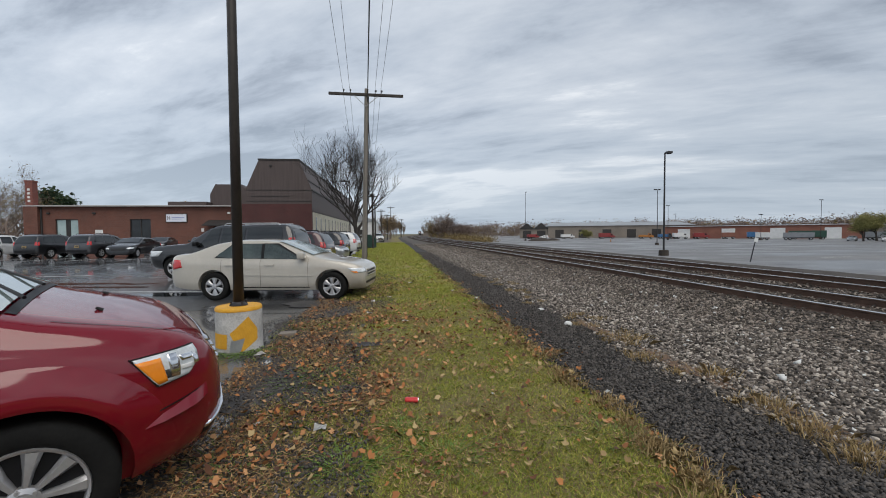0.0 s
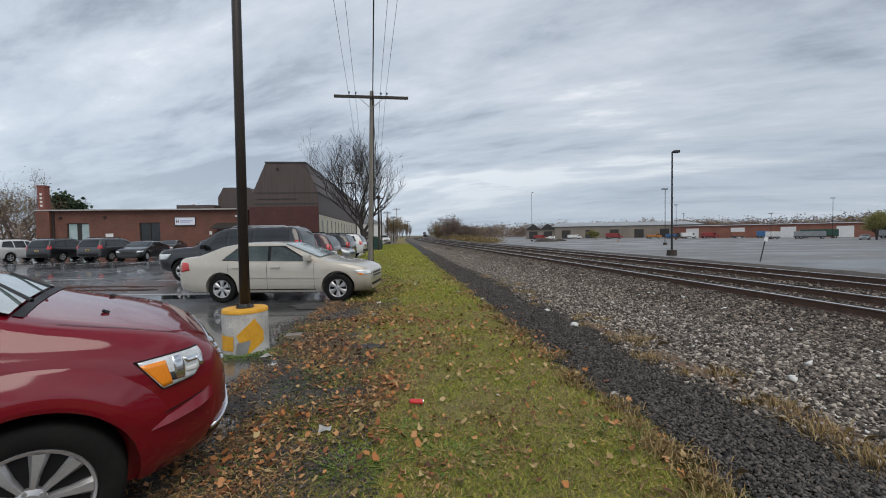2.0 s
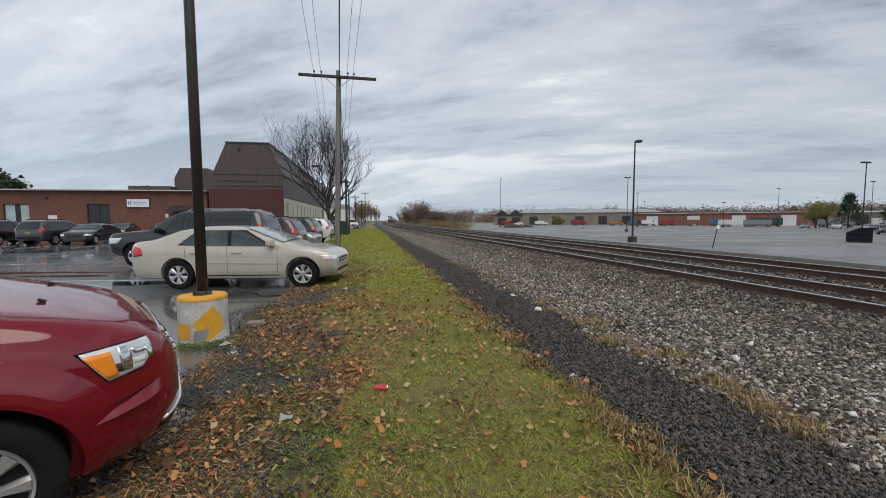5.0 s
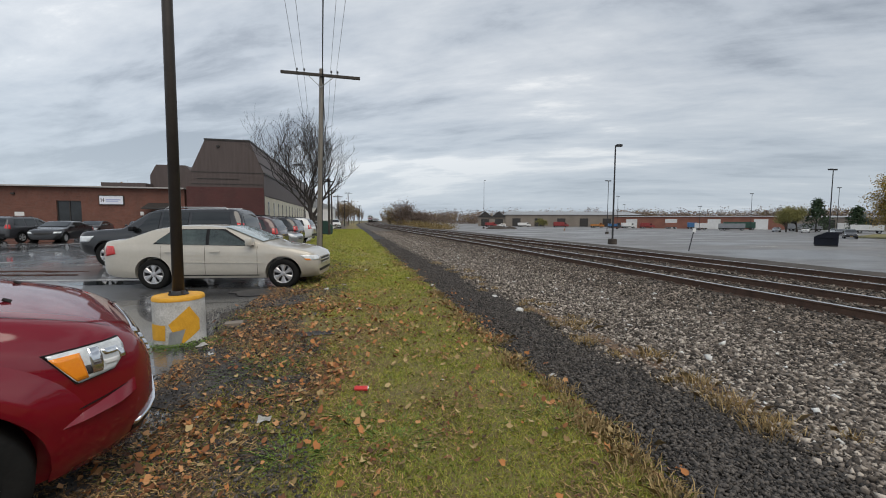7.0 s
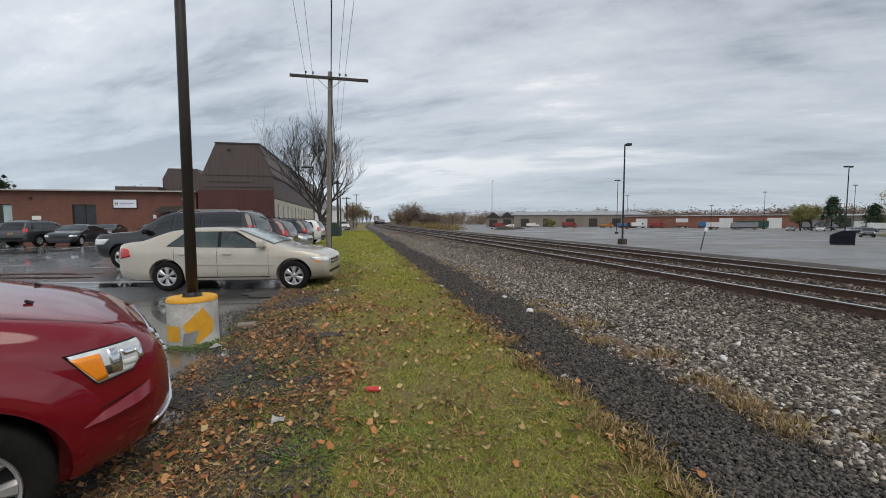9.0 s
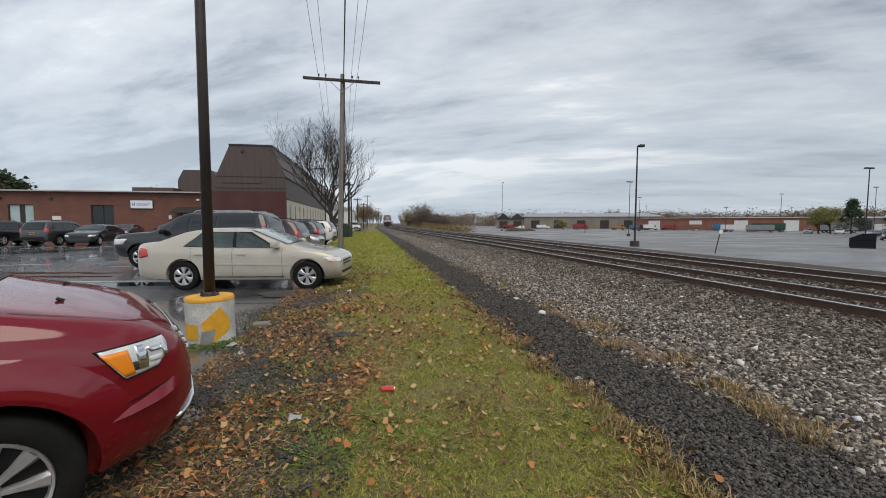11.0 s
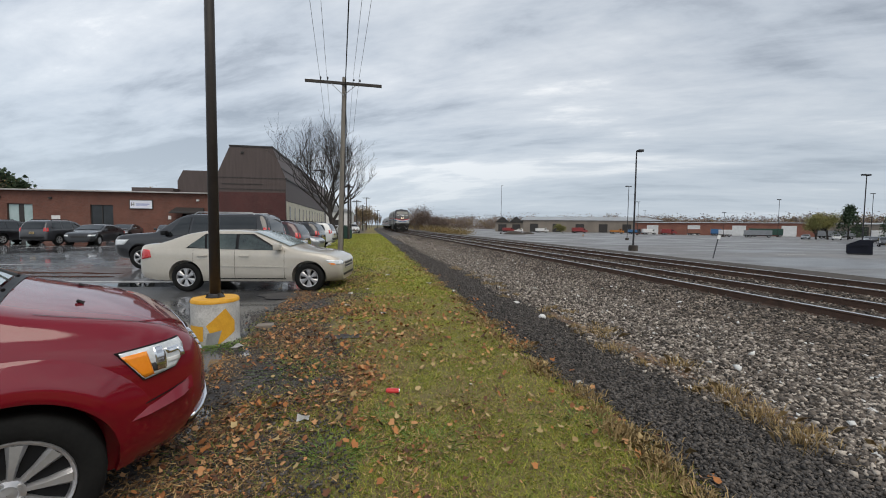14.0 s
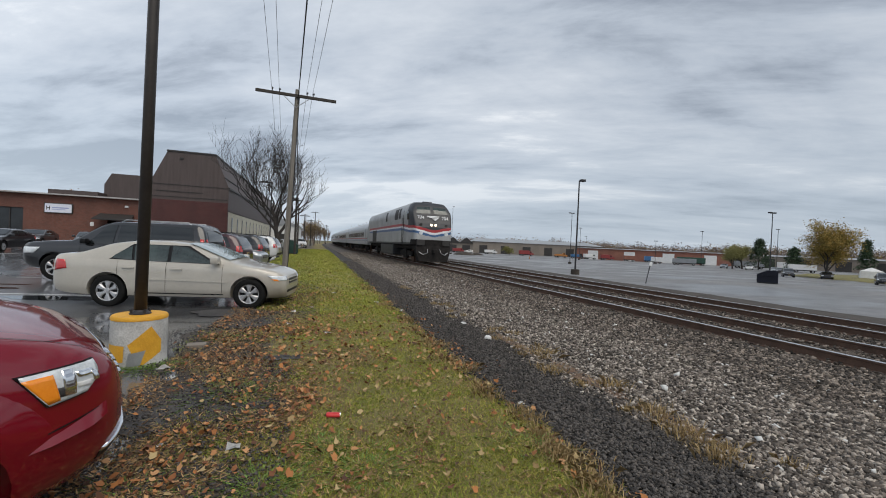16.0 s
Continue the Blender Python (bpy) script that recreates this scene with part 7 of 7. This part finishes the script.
def blades(name, n, x0, x1, y0, y1, h0, h1, w, material, label, mask=True, grow=0.05):
    y = log_y(n, y0, y1)
    x = x0 + (x1 - x0) * rng.random(n)
    ys = np.linspace(y0, y1, 300)
    la, ra = np.interp(y, ys, [edge_lot(v) for v in ys]), np.interp(y, ys, [edge_grass(v) for v in ys])
    keep = (x > la - 0.1) & (x < ra + 0.08)
    if mask:
        keep &= rng.random(n) < tufted(x, y)
    x, y = x[keep], y[keep]
    m = len(x)
    h = (h0 + (h1 - h0) * rng.random(m) ** 1.6) * (1 + 0.02 * y)
    a = rng.random(m) * 6.283
    lean = rng.normal(0, 0.75, (m, 2)) * h[:, None]
    ww = w * (1 + grow * y)
    z = np.interp(x, GX, GZ) - 0.004
    p = np.stack([x, y, z], -1)
    d = np.stack([np.cos(a) * ww, np.sin(a) * ww, np.zeros(m)], -1)
    mid = p + np.stack([lean[:, 0] * 0.35, lean[:, 1] * 0.35, h * 0.62], -1)
    tip = p + np.stack([lean[:, 0], lean[:, 1], h * 0.95], -1)
    v = np.stack([p - d, p + d, mid + d * 0.7, tip, mid - d * 0.7], 1)
    return soup(name, v, [(0, 1, 2, 3, 4)], 5, material, label, "grass")


blades("grass", 300000, -1.9, 2.05, 1.3, 13, 0.010, 0.034, 0.0024, M["grass"], "short green and yellowing autumn grass")
blades("grass", 110000, -3.4, 2.1, 9, 70, 0.022, 0.050, 0.0036, M["grass"], "short green and yellowing autumn grass", grow=0.09)
blades("dry_grass", 26000, -1.8, 1.9, 1.3, 14, 0.008, 0.024, 0.0026, M["straw"], "flattened dry grass litter on the verge", mask=False)


def litter_spots(n, y0, y1, x0, x1, keen=2.2, base=0.30):
    """Spots that gather where the wind has heaped leaves and dead grass."""
    y, x = log_y(n, y0, y1), rng.uniform(x0, x1, n)
    g = np.array([noise.noise((a * 1.15 + 4.0, b * 1.0, 9.0)) + 0.6 * noise.noise((a * 3.1, b * 2.7, 15.0)) for a, b in zip(x, y)])
    drift = np.array([noise.noise((a * 0.5 + 8.0, b * 0.55, 21.0)) + 0.7 * noise.noise((a * 1.6, b * 1.5, 27.0)) for a, b in zip(x, y)])
    side = np.clip((1.45 - x - 1.5 * drift) / 2.4, 0.10, 1.0)
    keep = rng.random(n) < np.clip(base + keen * 0.55 * g, 0.0, 1.0) * side
    return x[keep], y[keep]


def mat_of_straw(name, x, y, h0, h1, w, material, label):
    """Thin flattened blades at the given spots."""
    m = len(x)
    h = (h0 + (h1 - h0) * rng.random(m)) * (1 + 0.03 * y)
    a, b = rng.random(m) * 6.283, rng.random(m) * 6.283
    z = np.interp(x, GX, GZ) + rng.uniform(0.008, 0.030, m)
    p = np.stack([x, y, z], -1)
    d = np.stack([np.cos(a), np.sin(a), np.zeros(m)], -1) * (w * (1 + 0.06 * y))[:, None]
    run = np.stack([np.cos(b) * h, np.sin(b) * h, rng.uniform(-0.1, 0.5, m) * h], -1)
    v = np.stack([p - d, p + d, p + run * 0.6 + d * 0.6, p + run, p + run * 0.6 - d * 0.6], 1)
    return soup(name, v, [(0, 1, 2, 3, 4)], 5, material, label, "grass")


sx, sy = litter_spots(150000, 1.5, 14, -1.75, 1.7, 2.2, 0.5)
mat_of_straw("dead_grass", sx, sy, 0.018, 0.055, 0.0040, M["dead_grass"], "brown matted dead grass on the verge")


def straw_tuft(cx, cy, r, n, h):
    x, y = cx + rng.normal(0, r, n), cy + rng.normal(0, r, n)
    hh = h * rng.uniform(0.3, 1.0, n)
    d = rng.normal(0, 0.42, (n, 2)) * hh[:, None] + np.stack([x - cx, y - cy], -1) * 0.35
    z = np.interp(x, GX, GZ) + 0.01
    p = np.stack([x, y, z], -1)
    a = rng.random(n) * 6.283
    w = np.stack([np.cos(a), np.sin(a), np.zeros(n)], -1) * 0.003
    mid = p + np.stack([d[:, 0] * 0.5, d[:, 1] * 0.5, hh * 0.75], -1)
    tip = p + np.stack([d[:, 0] * 1.2, d[:, 1] * 1.2, hh * 0.8], -1)
    return np.stack([p - w, p + w, mid + w, tip, mid - w], 1)


allv = []
for k in range(38):
    y = float(log_y(1, 2.2, 16)[0])
    x = edge_cinder(y) + rng.normal(0.12, 0.16)
    allv.append(straw_tuft(x, y, 0.05, 60, 0.10))
for cx, cy in ((3.43, 4.2), (3.3, 3.4), (3.05, 4.9), (3.37, 5.7), (3.2, 3.0), (3.15, 2.6)):
    allv.append(straw_tuft(cx, cy, 0.09, 150, 0.15))
for k in range(90):
    y = float(log_y(1, 2.0, 20)[0])
    allv.append(straw_tuft(edge_grass(y) + rng.normal(-0.12, 0.10), y, 0.06, 50, 0.09))
soup("straw_tufts", np.concatenate(allv), [(0, 1, 2, 3, 4)], 5, M["straw"], "dry straw-coloured weeds in the ballast", "weeds")
allv = []
for cx, cy, r, n in ((-1.75, 5.75, 0.10, 500), (-2.35, 5.66, 0.08, 260), (-1.95, 5.62, 0.09, 300), (-1.3, 7.1, 0.13, 520), (-1.05, 3.0, 0.12, 420), (-0.35, 2.95, 0.10, 420), (0.35, 3.0, 0.10, 300), (0.05, 3.4, 0.07, 200), (-0.8, 4.6, 0.16, 300), (1.6, 3.1, 0.1, 200), (-0.55, 3.9, 0.1, 240)):
    allv.append(straw_tuft(cx, cy, r * 1.2, n, 0.024))
soup("weeds", np.concatenate(allv), [(0, 1, 2, 3, 4)], 5, M["weed"], "low green weeds at the lamp post base", "weeds")

# fallen leaves: lobed outlines, lightly curled
LOBES = np.array([(math.cos(a) * r, math.sin(a) * r) for a, r in zip(np.linspace(0, 2 * math.pi, 11)[:-1], (1.0, 0.72, 0.88, 0.62, 0.70, 0.50, 0.72, 0.66, 0.90, 0.70))])


def leaves(name, x, y, s0, s1, material, label, lift=0.032):
    n = len(x)
    s = rng.uniform(s0, s1, n) * (1 + 0.03 * y)
    v = np.zeros((n, 11, 3))
    v[:, 1:, :2] = LOBES[None] * rng.uniform(0.7, 1.35, (n, 10, 1))
    curl = rng.uniform(-0.2, 0.8, n)
    v[:, 1:, 2] = curl[:, None] * (v[:, 1:, 0] ** 2 + 0.4 * v[:, 1:, 1] ** 2) + rng.normal(0, 0.06, (n, 10))
    v *= s[:, None, None]
    tilt = rng.normal(0, 0.42, (n, 2))
    a = rng.random(n) * 6.283
    c, sn = np.cos(a), np.sin(a)
    vx, vy = v[:, :, 0] * c[:, None] - v[:, :, 1] * sn[:, None], v[:, :, 0] * sn[:, None] + v[:, :, 1] * c[:, None]
    v[:, :, 2] += vx * tilt[:, :1] + vy * tilt[:, 1:]
    v[:, :, 0], v[:, :, 1] = vx, vy
    z = np.interp(x, GX, GZ) + lift + s * 0.25
    v += np.stack([x, y, z], -1)[:, None]
    return soup(name, v, [(0, i, i % 10 + 1) for i in range(1, 11)], 11, material, label, "leaves")


lx, ly = [], []
for cx, cy, rx, ry, n in ((-0.15, 4.35, 0.18, 0.2, 60), (0.15, 3.55, 0.12, 0.05, 7), (-0.75, 4.6, 0.3, 0.4, 120), (-0.9, 3.4, 0.35, 0.35, 150), (-0.6, 5.6, 0.5, 0.5, 240), (-0.2, 7.3, 0.7, 0.8, 480), (1.7, 6.4, 0.28, 1.6, 300), (1.85, 4.6, 0.2, 1.3, 50), (0.3, 6.3, 0.6, 0.8, 160), (-0.6, 3.0, 0.5, 0.4, 70), (1.2, 9, 0.5, 2.0, 70), (0.8, 4.0, 0.6, 0.9, 26), (1.8, 12, 0.25, 4, 90), (1.5, 2.9, 0.4, 0.5, 16)):
    lx.append(rng.normal(cx, rx, n)), ly.append(np.abs(rng.normal(cy, ry, n) - 1.5) + 1.5)
n = 330
yy = log_y(n, 1.8, 40)
lx.append(rng.uniform(-1.6, 2.0, n)), ly.append(yy)
qx, qy = litter_spots(2200, 2.0, 16, -1.6, 1.5, 3.6, 0.05)
lx.append(qx), ly.append(qy)
lx, ly = np.concatenate(lx), np.concatenate(ly)
keep = rng.random(len(lx)) < 0.85
lx, ly = lx[keep], ly[keep]
leaves("fallen_leaves", lx, ly, 0.010, 0.031, M["leaf"], "fallen orange and brown maple leaves on grass")
qx, qy = litter_spots(15000, 1.6, 13, -1.75, 1.3, 2.6)
leaves("leaf_crumbs", qx, qy, 0.006, 0.018, M["leaf"], "broken brown leaf litter on the verge", 0.022)
n = 480
leaves("pale_leaves", rng.uniform(-1.2, 1.9, n), log_y(n, 2.6, 45), 0.015, 0.035, M["straw"], "pale yellow fallen leaves on the grass")

# faded markings on the far lot
for x, y, ln, ang in ((33.0, 27.5, 3.2, 4), (29.5, 41.0, 5.0, 2), (45.0, 44.0, 4.0, 8), (37.0, 62.0, 6.0, 3)):
    ob = part("bay_line", box(bmesh.new(), 0, ln, -0.08, 0.08, 0.004, 0.01), M["white_line"])
    ob.matrix_basis = pose(x, y, ground_z(x, y) + 0.004, 0, 0, ang)
    tagged(ob, "faded white paint line on the far lot", "road marking", "bay lines", "structure")
# small litter
can = thing("drink_can", pose(0.14, 3.86, 0.05, 90, 0, 78), "crushed red drink can on the grass", "can")
bm = bmesh.new()
lathe(bm, [(0.001, -0.062), (0.024, -0.062), (0.031, -0.052), (0.029, -0.02), (0.031, 0.02), (0.030, 0.05), (0.024, 0.06), (0.001, 0.06)], 14)
for v in bm.verts:
    v.co.y *= 0.7
part("body", bm, M["red_can"], can, smooth=True)
part("rim", tube(bmesh.new(), [(0, 0, 0.058), (0, 0, 0.064)], [0.025, 0.023], 14), M["chrome"], can)
for k, (x, y, s) in enumerate(((-0.59, 3.44, 0.045), (-1.11, 3.6, 0.02), (-0.47, 9.33, 0.06), (-0.46, 7.97, 0.05), (0.19, 7.18, 0.05), (1.5, 10.64, 0.07), (2.02, 3.87, 0.035), (-1.7, 5.56, 0.06), (3.0, 8.15, 0.05), (-1.5, 5.2, 0.03), (0.9, 3.9, 0.018), (0.4, 5.0, 0.022), (-0.1, 9.9, 0.06), (1.2, 14.0, 0.08), (0.5, 12.5, 0.06))):
    bm = bmesh.new()
    g = [[bm.verts.new(((i - 1.5) * s * 0.7, (j - 1) * s * 0.8, abs(noise.noise((i * 0.9 + k, j * 0.8, k * 3.0))) * s * 1.3)) for j in range(3)] for i in range(4)]
    for i in range(3):
        for j in range(2):
            bm.faces.new((g[i][j], g[i + 1][j], g[i + 1][j + 1], g[i][j + 1]))
    bmesh.ops.solidify(bm, geom=bm.faces[:], thickness=0.002)
    ob = part("paper_scrap", bm, M["litter"])
    ob.matrix_basis = pose(x, y, ground_z(x, y) + 0.025, 0, 0, k * 47)
    tagged(ob, "crumpled pale paper scrap on the verge", "litter", "paper scraps")
for x, y, s in ((2.97, 6.83, 0.075), (3.1, 3.64, 0.05), (3.0, 8.2, 0.06), (1.95, 9.6, 0.05)):
    bm = bmesh.new()
    bmesh.ops.create_icosphere(bm, subdivisions=2, radius=s)
    for v in bm.verts:
        v.co *= 1 + 0.35 * noise.noise(v.co * 14 + Vector((x, y, 0)))
        v.co.z *= 0.6
    ob = part("pale_rock", bm, M["litter"])
    ob.matrix_basis = pose(x, y, ground_z(x, y) + s * 0.35, 0, 0, 40 * x)
    tagged(ob, "pale rough rock lying beside the ballast", "rock", "pale rocks")
# worn tarmac showing through the verge
for k, (x, y, rx, ry) in enumerate(((-0.62, 4.15, 0.42, 0.22), (-0.42, 5.85, 0.26, 0.12), (-1.35, 4.6, 0.35, 0.75), (-1.35, 8.35, 0.5, 0.7), (-0.85, 3.15, 0.2, 0.12), (-1.5, 9.4, 0.8, 0.5))):
    bm = bmesh.new()
    ring = []
    for j in range(26):
        a = 2 * math.pi * j / 26
        r = 1 + 0.45 * noise.noise((math.cos(a) * 1.7 + k * 5, math.sin(a) * 1.7, 1.0))
        px, py = rx * r * math.cos(a), ry * r * math.sin(a)
        ring.append(bm.verts.new((px, py, ground_z(x + px, y + py) + 0.014)))
    bm.faces.new(ring)
    ob = part("tarmac_patch", bm, M["asphalt_old"])
    ob.matrix_basis = pose(x, y, 0)
    tagged(ob, "worn dark tarmac patch showing through grass", "tarmac", "tarmac patches", "structure")
for k, (x, y, rx, ry) in enumerate(((3.32, 4.55, 0.12, 0.75), (3.25, 6.3, 0.10, 0.8), (3.35, 3.1, 0.12, 0.5))):
    bm = bmesh.new()
    ring = []
    for j in range(36):
        a = 2 * math.pi * j / 36
        r = 1 + 0.6 * noise.noise((math.cos(a) * 2.2 + k * 5, math.sin(a) * 2.2, 4.0))
        px, py = rx * r * math.cos(a), ry * r * math.sin(a)
        ring.append(bm.verts.new((px, py, ground_z(x + px, y + py) + 0.035)))
    bm.faces.new(ring)
    ob = part("silt_patch", bm, M["brown_fines"])
    ob.matrix_basis = pose(x, y, 0)
    tagged(ob, "reddish brown silt patch in the ballast", "silt", "silt patches", "structure")
stub = part("concrete_block", box(bmesh.new(), -0.12, 0.12, -0.08, 0.08, 0, 0.06, 0.01), M["tan_wall"])
stub.matrix_basis = pose(-1.62, 6.62, 0.0, 0, 0, 8)
tagged(stub, "flat concrete block beside the lamp post", "concrete block")

# ---- ties ----
bm = box(bmesh.new(), -1.30, 1.30, -0.115, 0.115, -0.36, -0.165)
bmesh.ops.recalc_face_normals(bm, faces=bm.faces)
tie_mesh = bpy.data.meshes.new("tie")
bm.to_mesh(tie_mesh)
bm.free()
tie_mesh.materials.append(M["tie"])
rnd = random.Random(9)
for t, gap in ((track_a, 0.53), (track_b, 0.53)):
    for k in range(140):
        y = 0.5 + k * gap
        ob = new("tie", tie_mesh)
        ob.parent = t
        ob.matrix_basis = pose(rnd.gauss(0, 0.05) + track_bend(y), y, rnd.gauss(0, 0.008), rnd.gauss(0, 0.6), 0, rnd.gauss(0, 0.9))
    n = 700
    y = 0.5 + (140 + np.arange(n)) * gap
    base = np.array([(x, yy, z) for x in (-1.3, 1.3) for yy in (-0.115, 0.115) for z in (-0.36, -0.165)])
    v = base[None] + np.stack([np.array([track_bend(float(b)) for b in y]), y, np.zeros(n)], -1)[:, None]
    soup("far_ties", v, CUBE_F, 8, M["tie"], "", "", t)

motions()
